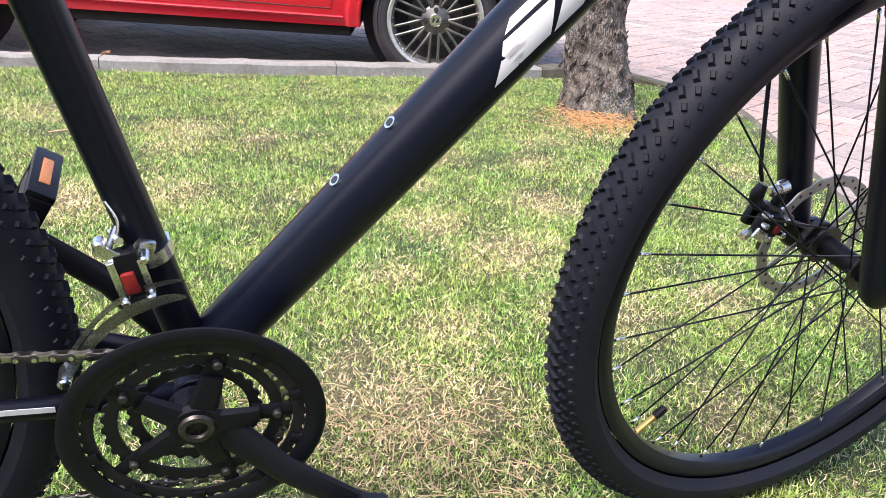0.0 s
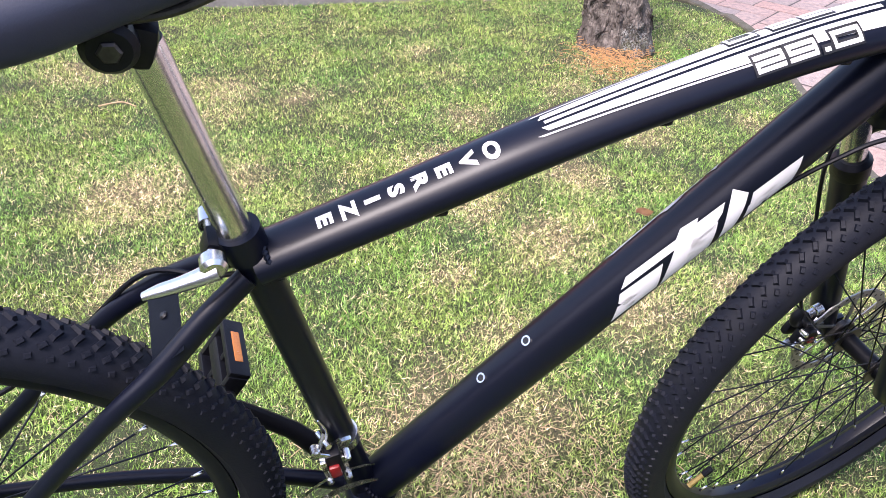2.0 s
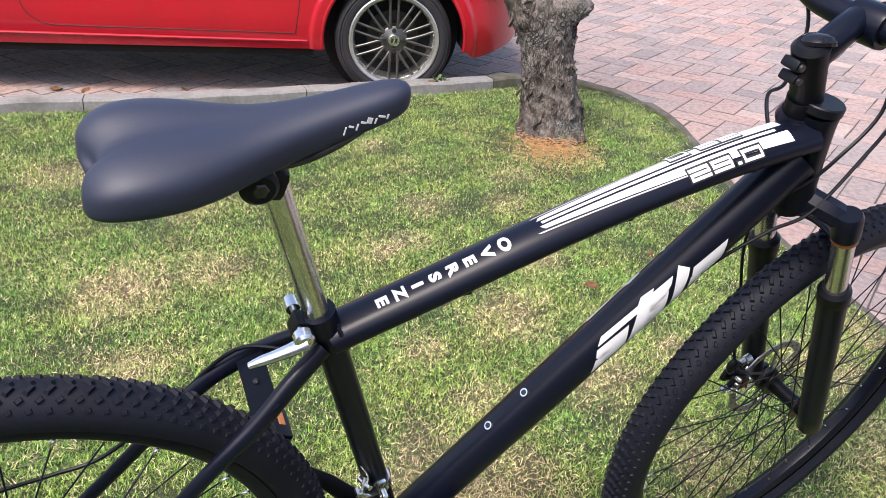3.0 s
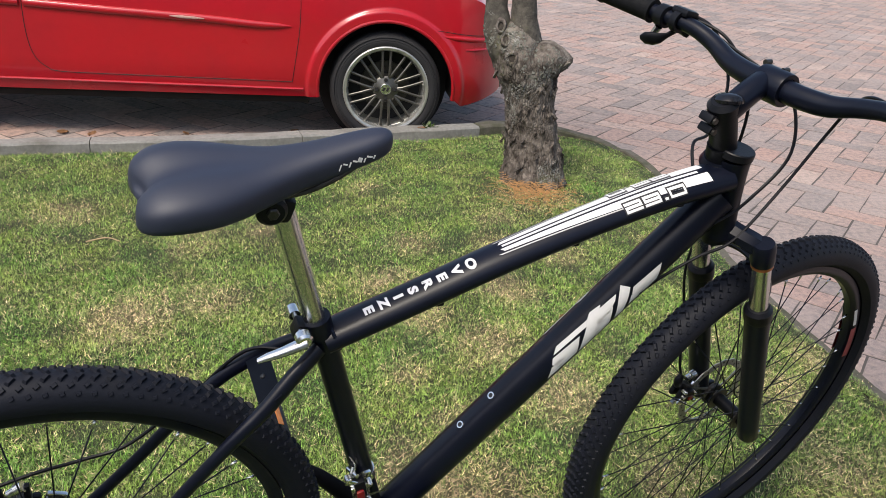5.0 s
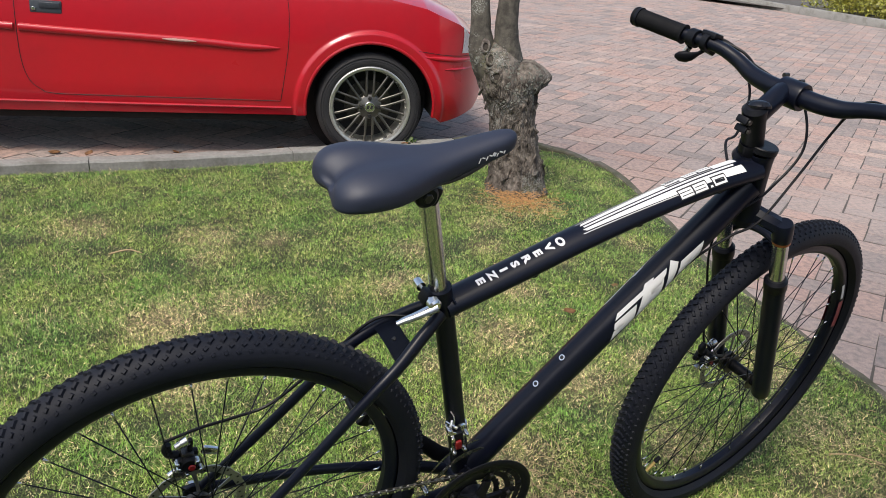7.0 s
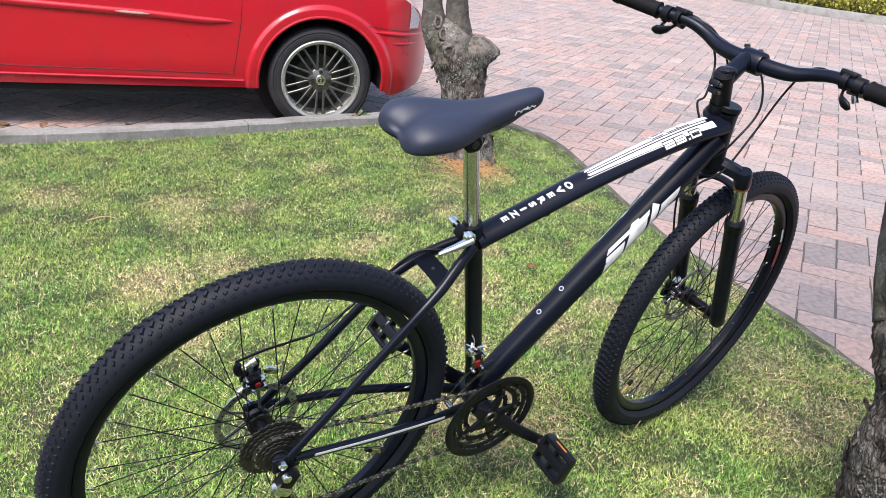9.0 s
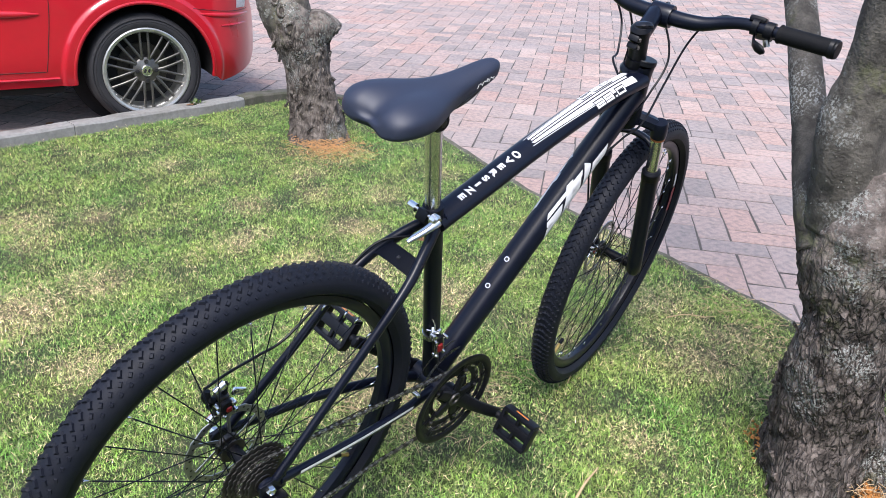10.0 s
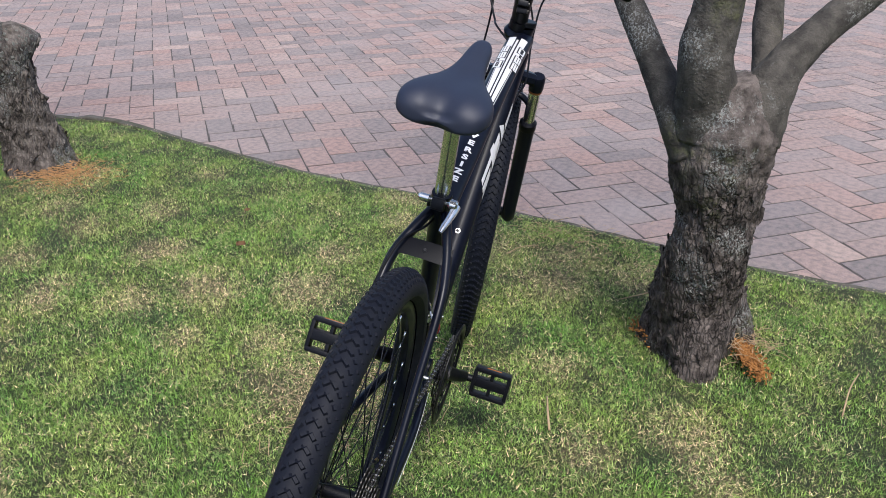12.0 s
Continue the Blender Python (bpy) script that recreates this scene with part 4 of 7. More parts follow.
def saddle():
    """Padded shell from cross sections, tail to nose."""
    sections = []
    # x, half width, top height, side drop, depth of the middle groove
    data = ((0.1265, 0.0279, 0.589, 0.0149, 0.002), (0.1275, 0.0428, 0.597, 0.0261, 0.006), (0.1315, 0.0549, 0.6051, 0.0354, 0.01), (0.1404, 0.0642, 0.6133, 0.0439, 0.013), (0.1543, 0.0698, 0.6195, 0.0485, 0.0125), (0.1771, 0.0711, 0.6229, 0.0513, 0.01), (0.2069, 0.0651, 0.6235, 0.0513, 0.007), (0.2366, 0.0512, 0.623, 0.0485, 0.004), (0.2634, 0.0377, 0.6245, 0.0439, 0.001), (0.2912, 0.0288, 0.6291, 0.0401, 0.0), (0.3209, 0.0237, 0.6356, 0.0373, 0.0), (0.3507, 0.0212, 0.6432, 0.0346, 0.0), (0.3725, 0.0191, 0.6481, 0.0317, 0.0), (0.3864, 0.0153, 0.6498, 0.028, 0.0), (0.3933, 0.0098, 0.648, 0.0214, 0.0), (0.3958, 0.0047, 0.644, 0.013, 0.0))
    bm = bmesh.new()
    n = 36
    for x, w, top, drop, groove in data:
        ring = []
        for k in range(n):
            a = 2 * math.pi * k / n
            c, s = math.cos(a), math.sin(a)
            y = w * math.copysign(abs(c) ** 0.82, c)
            if s >= 0:
                z = top - drop * 0.62 * (1 - abs(s) ** 0.62) - groove * math.exp(-((y / 0.019) ** 2))
            else:
                z = top - drop * 0.62 - drop * 0.40 * abs(s) ** 0.7
            notch = 0.016 * max(0.0, (0.175 - x) / 0.05) * math.exp(-((y / 0.020) ** 2))
            ring.append(bm.verts.new((x + 0.005 + notch, y + YC - 0.003, z + 0.003)))
        sections.append(ring)
    for r, q in zip(sections, sections[1:]):
        for k in range(n):
            bm.faces.new((r[k], r[(k + 1) % n], q[(k + 1) % n], q[k]))
    for ring, flip in ((sections[0], True), (sections[-1], False)):
        mid = bm.verts.new(sum((v.co for v in ring), Vector()) / n)
        for k in range(n):
            f = (ring[k], ring[(k + 1) % n], mid)
            bm.faces.new(f[::-1] if flip else f)
    bmesh.ops.subdivide_edges(bm, edges=bm.edges[:], cuts=1, smooth=0.6, use_grid_fill=True)
    for _ in range(3):
        bmesh.ops.smooth_vert(bm, verts=bm.verts[:], factor=0.5, use_axis_x=True, use_axis_y=True, use_axis_z=True)
    return part("saddle", bm, VINYL, bike, "padded black vinyl saddle with a small pale mark", sharp=0)


seat = saddle()
for s in (-1, 1):
    rail = rounded([(0.360, YC - 0.006 + 0.012 * s, 0.620), (0.330, YC - 0.004 + 0.018 * s, 0.604), (0.295, YC + 0.022 * s, 0.591), (0.240, YC + 0.022 * s, 0.588), (0.190, YC + 0.030 * s, 0.594), (0.160, YC + 0.036 * s, 0.600)], 5)
    part("saddle_rail", tube(bmesh.new(), rail, 0.0035, 10), DARKSTEEL, bike)
# pale bars standing for the mark on both sides of the nose
shell = BVHTree.FromPolygons([v.co for v in seat.data.vertices], [list(p.vertices) for p in seat.data.polygons])
for s in (-1, 1):
    for k, (w, h) in enumerate(((0.0012, 0.0075), (0.0046, 0.0016), (0.0014, 0.0060), (0.0050, 0.0018), (0.0046, 0.0052), (0.0014, 0.0050), (0.0064, 0.0018), (0.0015, 0.0044))):
        x = 0.338 + 0.0054 * k
        z = 0.6215 + 0.24 * (x - 0.338) + (0.0022 if w > 0.004 else 0.0)
        hit, nor, _, _ = shell.ray_cast(Vector((x, s * 0.1, z)), Vector((0, -s, 0)))
        if hit is not None:
            part("mark_bar", block(bmesh.new(), (w, 0.0010, h), Matrix.Translation(hit) @ nor.to_track_quat("Y", "Z").to_matrix().to_4x4() @ spin_y(-14)), WHITE, seat, smooth=False)

# seat clamp quick release
bm = rod(bmesh.new(), (0.315, 0.032, 0.389), (0.315, -0.024, 0.389), 0.0032)
skewer = part("quick_release_skewer", bm, ALLOY, bike)
part("skewer_nut", tube(bmesh.new(), [(0.315, 0.020, 0.389), (0.315, 0.036, 0.389), (0.315, 0.039, 0.389)], [0.0075, 0.007, 0.004], 16), ALLOY, skewer, "white knurled nut")
part("clamp_lug", block(bmesh.new(), (0.018, 0.024, 0.022), pose(0.318, YC, 0.383, 0, 17, 0), 0.004), PLASTIC, skewer)
bm = disc(bmesh.new(), 0.0105, -0.034, -0.018, 20, Matrix.Translation((0.315, 0.003, 0.389)), 0.003)
tube(bm, rounded([(0.318, -0.028, 0.388), (0.303, -0.0275, 0.381), (0.288, -0.025, 0.373), (0.274, -0.022, 0.366), (0.262, -0.020, 0.360)], 5), [0.0086, 0.0072, 0.0062, 0.0056, 0.0036], 10, flat=0.7, side=(1, 0, 0.4))
part("quick_release_lever", bm, ALLOY, bike, "silver quick release lever")

# ---- cranks, pedals, chain ----
CR = Vector((0.4625, -0.016, -0.0445))
ARM = radians(-33)


def chainring(bm, y, r0, r1, teeth, thick=0.0022, win=0):
    """A toothed ring about the crank axis; win: lightening windows."""
    n = teeth * 4 if teeth else 96
    ring = []
    for k in range(n):
        a = 2 * math.pi * k / n
        r = r1 + ((0.0, 0.0028, 0.0028, 0.0)[k % 4] if teeth else 0)
        ring.append([bm.verts.new(CR + Vector((q * math.cos(a), y + d, q * math.sin(a)))) for q, d in ((r0, -thick / 2), (r, -thick / 2), (r, thick / 2), (r0, thick / 2))])
    for p, q in zip(ring, ring[1:] + ring[:1]):
        for i in range(4):
            bm.faces.new((p[i], p[(i + 1) % 4], q[(i + 1) % 4], q[i]))
    return bm


cranks = part("crankset", disc(bmesh.new(), 0.024, -0.056, -0.026, 28, Matrix.Translation(CR), 0.004), PLASTIC, bike, "black triple crankset")
bm = lathe(bmesh.new(), [(0.0905, -0.0560), (0.0930, -0.0580), (0.100, -0.0595), (0.105, -0.0592), (0.108, -0.0575), (0.108, -0.0555), (0.104, -0.0545), (0.0930, -0.0535), (0.0905, -0.0540)], 96, Matrix.Translation(CR), closed=True)
part("chain_guard", bm, PLASTIC, cranks, "black plastic chain guard ring")
for y, r0, r1, teeth in ((-0.0515, 0.0800, 0.0895, 46), (-0.0445, 0.0620, 0.0725, 36), (-0.0375, 0.0440, 0.0525, 26)):
    part("chainring", chainring(bmesh.new(), y, r0, r1, teeth), RINGBLACK, cranks, "dark steel chainring")
for k in range(5):
    a = ARM + radians(36) + 2 * math.pi * k / 5
    d = Vector((math.cos(a), 0, math.sin(a)))
    bm = tube(bmesh.new(), [CR + d * r + Vector((0, y, 0)) for r, y in ((0.008, -0.050), (0.026, -0.0505), (0.044, -0.0500), (0.0515, -0.0490))], [0.0145, 0.0125, 0.0105, 0.0095], 8, flat=0.45)
    part("spider_arm", bm, PLASTIC, cranks)
    for r0, r1, w in ((0.046, 0.066, 0.010), (0.060, 0.083, 0.0085)):
        bm = tube(bmesh.new(), [CR + d * r + Vector((0, y, 0)) for r, y in ((r0, -0.0455), (r1, -0.0485))], [w, w * 0.8], 8, flat=0.3)
        part("ring_tab", bm, PLASTIC, cranks)
    part("chainring_bolt", disc(bmesh.new(), 0.0042, -0.0545, -0.044, 12, Matrix.Translation(CR + d * 0.0665)), DARKSTEEL, cranks)
for k in range(10):
    a = 2 * math.pi * (k + 0.5) / 10
    bm = tube(bmesh.new(), [CR + Vector((r * math.cos(a), -0.0545, r * math.sin(a))) for r in (0.082, 0.094)], [0.0062, 0.0058], 8, flat=0.3)
    part("guard_tab", bm, PLASTIC, cranks)
part("crank_bolt_cap", lathe(bmesh.new(), [(0.0, -0.0560), (0.0085, -0.0560), (0.0095, -0.0590), (0.014, -0.0590), (0.0155, -0.0555)], 24, Matrix.Translation(CR)), DARKSTEEL, cranks)


def crank_and_pedal(s, a):
    d = Vector((math.cos(a), 0, math.sin(a)))
    y0, y1 = (-0.046, -0.080) if s < 0 else (0.062, 0.106)
    end = CR + d * 0.165 + Vector((0, y1, 0))
    bm = tube(bmesh.new(), [CR + Vector((0, y0, 0)) - d * 0.004, CR + Vector((0, y0, 0)) + d * 0.03, CR + d * 0.085 + Vector((0, y0 + (y1 - y0) * 0.68, 0)), end - d * 0.01, end + d * 0.010, end + d * 0.013], [0.018, 0.0165, 0.0135, 0.0130, 0.0130, 0.008], 12, flat=0.55)
    arm = part("crank_arm", bm, PLASTIC, bike, "black forged crank arm")
    axle = end + Vector((0, s * 0.010, 0))
    c = axle + Vector((0, s * 0.050, 0))
    # the platform hangs turned a little about its axle
    m = Matrix.Translation(c) @ spin_y(-75 if s < 0 else -62)
    ped = part("pedal", tube(bmesh.new(), [axle - Vector((0, s * 0.008, 0)), c + Vector((0, s * 0.040, 0))], [0.0085, 0.008], 14), PLASTIC, bike, "black plastic platform pedal")
    for e in (-1, 1):
        bm = block(bmesh.new(), (0.010, 0.082, 0.026), m @ Matrix.Translation((e * 0.030, 0, 0)), 0.003)
        part("pedal_rail", bm, PLASTIC, ped)
        part("reflector", block(bmesh.new(), (0.003, 0.044, 0.010) if s > 0 else (0.003, 0.034, 0.005), m @ Matrix.Translation((e * 0.0345, 0, 0)), 0.001), AMBER, ped, "amber pedal reflector")
        part("pedal_end", block(bmesh.new(), (0.058, 0.009, 0.024), m @ Matrix.Translation((0, e * 0.0385, 0)), 0.003), PLASTIC, ped)
    part("pedal_bar", block(bmesh.new(), (0.022, 0.080, 0.022), m, 0.004), PLASTIC, ped)
    for e in (-1, 1):
        part("pedal_rib", block(bmesh.new(), (0.022, 0.008, 0.018), m @ Matrix.Translation((e * 0.018, 0, 0)), 0.002), PLASTIC, ped)


crank_and_pedal(-1, ARM)
crank_and_pedal(1, ARM + math.pi)

# cassette and freewheel cogs
cassette = part("cassette", disc(bmesh.new(), 0.017, -0.058, -0.032, 24), DARKSTEEL, bike, "greasy dark steel cassette")
for k, r in enumerate((0.060, 0.053, 0.047, 0.041, 0.036, 0.031, 0.027)):
    y = -0.0335 - 0.0038 * k
    bm, n = bmesh.new(), int(r * 490) * 4
    ring = []
    for i in range(n):
        a = 2 * math.pi * i / n
        q = r + (0.0, 0.0026, 0.0026, 0.0)[i % 4]
        ring.append([bm.verts.new((p * math.cos(a), y + d, p * math.sin(a))) for p, d in ((0.015, -0.0008), (q, -0.0008), (q, 0.0008), (0.015, 0.0008))])
    for p, q in zip(ring, ring[1:] + ring[:1]):
        for i in range(4):
            bm.faces.new((p[i], p[(i + 1) % 4], q[(i + 1) % 4], q[i]))
    part("cog", bm, DARKSTEEL, cassette)


def chain_path():
    """Centre line: top run, round the cog, jockey wheels, lower run, round the ring."""
    y0, y1 = -0.0445, -0.0445
    pts = []
    R, r = 0.0765, 0.0385
    for k in range(26):
        a = radians(100) - radians(200) * k / 25
        pts.append(CR + Vector((R * math.cos(a), y0, R * math.sin(a))))
    pts += [Vector((0.30, -0.0445, -0.150)), Vector((0.12, -0.0445, -0.172))]
    for k in range(8):
        a = radians(60) + radians(190) * k / 7
        pts.append(Vector((0.050 - 0.019 * math.cos(a) * 1.0, y1, -0.188 - 0.019 * math.sin(a) + 0.019)))
    for k in range(7):
        a = radians(-60) + radians(130) * k / 6
        pts.append(Vector((0.022 + 0.019 * math.cos(a), y1, -0.086 + 0.019 * math.sin(a))))
    for k in range(18):
        a = radians(-80) - radians(175) * k / 17
        pts.append(Vector((r * math.cos(a), y1, r * math.sin(a))))
    pts.append(pts[0].copy())
    return pts


def chain():
    pts = chain_path()
    seg = [(b - a).length for a, b in zip(pts, pts[1:])]
    at = np.concatenate([[0], np.cumsum(seg)])
    pitch, links = 0.0127, []
    n = int(at[-1] / pitch)
    root = part("chain", tube(bmesh.new(), pts[:-1] + [pts[-1]], 0.0016, 5), DARKSTEEL, bike, "greasy roller chain")
    co = np.array([tuple(p) for p in pts])
    plates, rollers = [bmesh.new(), bmesh.new()], bmesh.new()
    for k in range(n):
        a = Vector([np.interp(k * at[-1] / n, at, co[:, i]) for i in range(3)])
        b = Vector([np.interp((k + 1) * at[-1] / n, at, co[:, i]) for i in range(3)])
        d = (b - a).normalized()
        for s in (-1, 1):
            off = Vector((0, s * (0.0030 if k % 2 else 0.0018), 0))
            tube(plates[k % 2], [a + off - d * 0.003, a + off, (a + b) / 2 + off, b + off, b + off + d * 0.003], [0.0022, 0.0042, 0.0029, 0.0042, 0.0022], 8, flat=0.18)
        rod(rollers, a - Vector((0, 0.0042, 0)), a + Vector((0, 0.0042, 0)), 0.0021, 8)
    for bm, mat in zip(plates, (STEEL, DARKSTEEL)):
        tagged(part("link_plate", bm, mat, root), kind="stuff")
    tagged(part("chain_pin", rollers, ALLOY, root, "steel chain pins"), kind="stuff")


chain()

# rear derailleur
der = part("rear_derailleur", block(bmesh.new(), (0.030, 0.022, 0.044), pose(0.012, -0.078, -0.038, 0, 24, 0), 0.006), PLASTIC, bike, "black and silver rear derailleur")
part("derailleur_knuckle", block(bmesh.new(), (0.040, 0.016, 0.020), pose(0.002, -0.082, -0.056, 0, 30, 0), 0.004), ALLOY, der, "silver alloy parallelogram")
part("derailleur_bolt", disc(bmesh.new(), 0.008, -0.094, -0.082, 12, Matrix.Translation((0.006, 0, -0.022))), ALLOY, der)
for y in (-0.0505, -0.0385):
    bm = tube(bmesh.new(), [(0.022, y, -0.078), (0.030, y, -0.12), (0.050, y, -0.178)], [0.012, 0.008, 0.011], 10, flat=0.12)
    part("derailleur_cage", bm, PLASTIC, der)
for x, z in ((0.022, -0.086), (0.050, -0.170)):
    part("jockey_wheel", disc(bmesh.new(), 0.0185, -0.0475, -0.0415, 22, Matrix.Translation((x, 0, z))), PLASTIC, der)

# front derailleur: band, linkage, red cover, cage
turn = Vector((0, 1, 0)).rotation_difference(Vector((-0.30, 0, 0.954))).to_matrix().to_4x4()
bm = lathe(bmesh.new(), [(0.0163, -0.006), (0.0186, -0.006), (0.0186, 0.006), (0.0163, 0.006)], 28, Matrix.Translation((0.4312, YC, 0.086)) @ turn, closed=True)
fd = part("front_derailleur", bm, ALLOY, bike, "silver front derailleur with a red cover")
part("derailleur_body", block(bmesh.new(), (0.016, 0.018, 0.022), pose(0.426, -0.010, 0.096, 0, 20, 20), 0.005), ALLOY, fd)
part("derailleur_link", block(bmesh.new(), (0.017, 0.014, 0.042), pose(0.418, -0.026, 0.086, 0, -14, 0), 0.003), PLASTIC, fd)
part("derailleur_cover", block(bmesh.new(), (0.0115, 0.006, 0.020), pose(0.4175, -0.0345, 0.081, 0, -14, 0), 0.003), RED, fd, "red plastic cover")
part("cable_clamp", rod(bmesh.new(), (0.404, -0.004, 0.108), (0.411, -0.026, 0.114), 0.0034), ALLOY, fd)
part("clamp_screw", rod(bmesh.new(), (0.409, -0.012, 0.119), (0.401, -0.022, 0.102), 0.003), ALLOY, fd)
part("cable_anchor", disc(bmesh.new(), 0.0050, -0.032, -0.020, 10, Matrix.Translation((0.397, 0, 0.112))), ALLOY, fd, "silver cable anchor bolt")
part("anchor_plate", block(bmesh.new(), (0.026, 0.003, 0.010), pose(0.405, -0.030, 0.104, 0, 32, 0), 0.001), ALLOY, fd)
part("link_plate", block(bmesh.new(), (0.006, 0.004, 0.040), pose(0.4085, -0.033, 0.080, 0, -14, 0), 0.001), ALLOY, fd)
part("link_plate", block(bmesh.new(), (0.006, 0.004, 0.034), pose(0.4285, -0.030, 0.084, 0, -14, 0), 0.001), ALLOY, fd)
for x, z in ((0.4285, 0.103), (0.432, 0.066), (0.413, 0.062)):
    part("link_pin", disc(bmesh.new(), 0.0038, -0.038, -0.024, 10, Matrix.Translation((x, 0, z))), ALLOY, fd)
part("derailleur_cable", tube(bmesh.new(), rounded([(0.402, -0.010, 0.140), (0.410, -0.014, 0.125), (0.408, -0.020, 0.110)], 5), 0.0013, 6), ALLOY, fd)
for y, lift in ((-0.0525, 0.0), (-0.0365, 0.004)):
    bm, pts = bmesh.new(), []
    line = rounded([(0.458, y, 0.0790), (0.445, y, 0.0760), (0.420, y, 0.0665), (0.394, y, 0.0455), (0.372, y, 0.0145), (0.362, y, -0.004)], 5)
    for k, p in enumerate(line):
        f = k / (len(line) - 1)
        wide = float(np.interp(f, (0, 0.12, 0.35, 0.7, 0.92, 1.0), (0.003, 0.007, 0.0115, 0.0090, 0.007, 0.006))) / 2 * (1.0 if lift == 0.0 else 0.5)
        d = (line[min(k + 1, len(line) - 1)] - line[max(k - 1, 0)]).normalized()
        o = Vector((d.z, 0, -d.x))
        bend = Vector((0, 0.004 * math.sin(math.pi * f), lift))
        pts.append([bm.verts.new(p + o * wide * q + bend) for q in (-1, 1)])
    for p, q in zip(pts, pts[1:]):
        bm.faces.new((p[0], p[1], q[1], q[0]))
    bmesh.ops.solidify(bm, geom=bm.faces[:], thickness=0.0016)
    part("derailleur_cage", bm, ALLOY, fd, "bent steel chain cage")
part("cage_rivet", disc(bmesh.new(), 0.0055, -0.056, -0.034, 12, Matrix.Translation((0.364, 0, -0.001))), ALLOY, fd)
part("bottom_bracket_cup", disc(bmesh.new(), 0.019, 0.034, 0.046, 24, Matrix.Translation((0.464, YC, -0.048))), PLASTIC, bike)

# cable disc calipers
def caliper(m, parent):
    """Two-piece body with bolts, a cable elbow on top and a barrel adjuster."""
    m = m @ Matrix.Diagonal((0.88, 0.88, 0.88, 1))
    bm = block(bmesh.new(), (0.040, 0.014, 0.030), m @ pose(0.002, -0.010, -0.004, 0, 14, 0), 0.005)
    disc(bm, 0.0165, -0.020, -0.004, 20, m @ pose(0.006, 0, -0.002), 0.003)
    root = part("brake_caliper", bm, PLASTIC, parent, "black and silver cable disc caliper")
    part("caliper_half", block(bmesh.new(), (0.044, 0.012, 0.026), m @ pose(0.004, 0.010, -0.004, 0, 14, 0), 0.005), PLASTIC, root)
    part("caliper_bridge", block(bmesh.new(), (0.022, 0.022, 0.010), m @ pose(0.008, 0.0, 0.014, 0, 18, 0), 0.003), DARKSTEEL, root)
    part("caliper_plate", block(bmesh.new(), (0.022, 0.004, 0.014), m @ pose(-0.015, -0.019, -0.012, 0, 30, 0), 0.0015), ALLOY, root, "pale alloy plate")
    part("caliper_cover", disc(bmesh.new(), 0.0065, -0.0225, -0.016, 18, m @ pose(0.009, 0, -0.006)), RED, root, "small red cover")
    part("cable_elbow", tube(bmesh.new(), rounded([m @ Vector(q) for q in ((-0.018, 0.0, 0.048), (-0.022, 0.0, 0.036), (-0.020, 0.0, 0.024), (-0.008, 0.0, 0.016))], 5), [0.0055, 0.0078, 0.0070, 0.0060], 12), PLASTIC, root, "black cable elbow")
    part("barrel_adjuster", tube(bmesh.new(), [m @ Vector((-0.006, -0.004, 0.038)), m @ Vector((0.004, -0.004, 0.042)), m @ Vector((0.005, -0.004, 0.0424)), m @ Vector((0.016, -0.004, 0.046))], [0.0058, 0.0058, 0.0076, 0.0076], 14), ALLOY, root, "silver barrel adjuster")
    part("caliper_arm", block(bmesh.new(), (0.010, 0.010, 0.030), m @ pose(0.016, 0.0, 0.028, 0, 12, 0), 0.003), PLASTIC, root)
    for x, z, r in ((-0.012, 0.014, 0.0042), (-0.012, 0.001, 0.0040), (0.020, 0.004, 0.0052), (0.022, -0.016, 0.0048), (-0.002, -0.018, 0.0040)):
        part("caliper_bolt", disc(bmesh.new(), r, -0.024, -0.010, 10, m @ pose(x, 0, z)), ALLOY, root)
    part("pad_screw", rod(bmesh.new(), m @ Vector((-0.014, -0.006, -0.014)), m @ Vector((-0.031, -0.008, -0.019)), 0.0050), ALLOY, root, "silver pad adjusting screw")
    part("caliper_mount", block(bmesh.new(), (0.012, 0.012, 0.040), m @ pose(0.024, 0.004, -0.034, 0, -4, 0), 0.004), DARKSTEEL, root)
    part("mount_adapter", block(bmesh.new(), (0.030, 0.008, 0.016), m @ pose(0.046, 0.004, -0.006, 0, 35, 0), 0.003), ALLOY, root, "silver mount adapter")


caliper(pose(-0.018, 0.054, 0.092, 0, -12, 0), bike)
part("brake_cable", tube(bmesh.new(), rounded([(-0.048, 0.054, 0.136), (0.005, 0.062, 0.142), (0.06, 0.070, 0.142), (0.12, 0.070, 0.158), (0.20, 0.064, 0.238), (0.262, 0.046, 0.318), (0.32, 0.014, 0.338), (0.40, 0.004, 0.352)], 6), 0.0025, 8), PLASTIC, bike, "black brake cable housing")

# cables under the top tube
for y, dz in ((-0.002, -0.0190), (0.011, -0.0190)):
    pts = [Vector((p.x, y, p.z + dz - 0.001)) for p in TT[2:-2]]
    part("cable_run", tube(bmesh.new(), pts, 0.0023, 8), PLASTIC, bike)
for i in (10, 22, 34):
    p = TT[i]
    part("cable_guide", block(bmesh.new(), (0.012, 0.026, 0.006), Matrix.Translation(p + Vector((0.004, 0, -0.0195))), 0.002), BLACK, bike)

# ---- fork, stem, handlebar (all turned with the front wheel) ----
def S(x, y, z):
    aside = float(np.interp(z, (0.0, 0.30, 0.43, 0.54), (0.003, 0.010, 0.019, 0.034)))
    return STEER @ Vector((x + 0.012 * min(max(z / 0.43, 0.0), 1.0), y + aside, z - 0.006 * (z > 0.5)))


BARS = STEER @ pose(0.0, 0.022, -0.008) @ pose(0, 0, 0.686) @ pose(0, 0, 0, -2.4) @ pose(0, 0, -0.686)


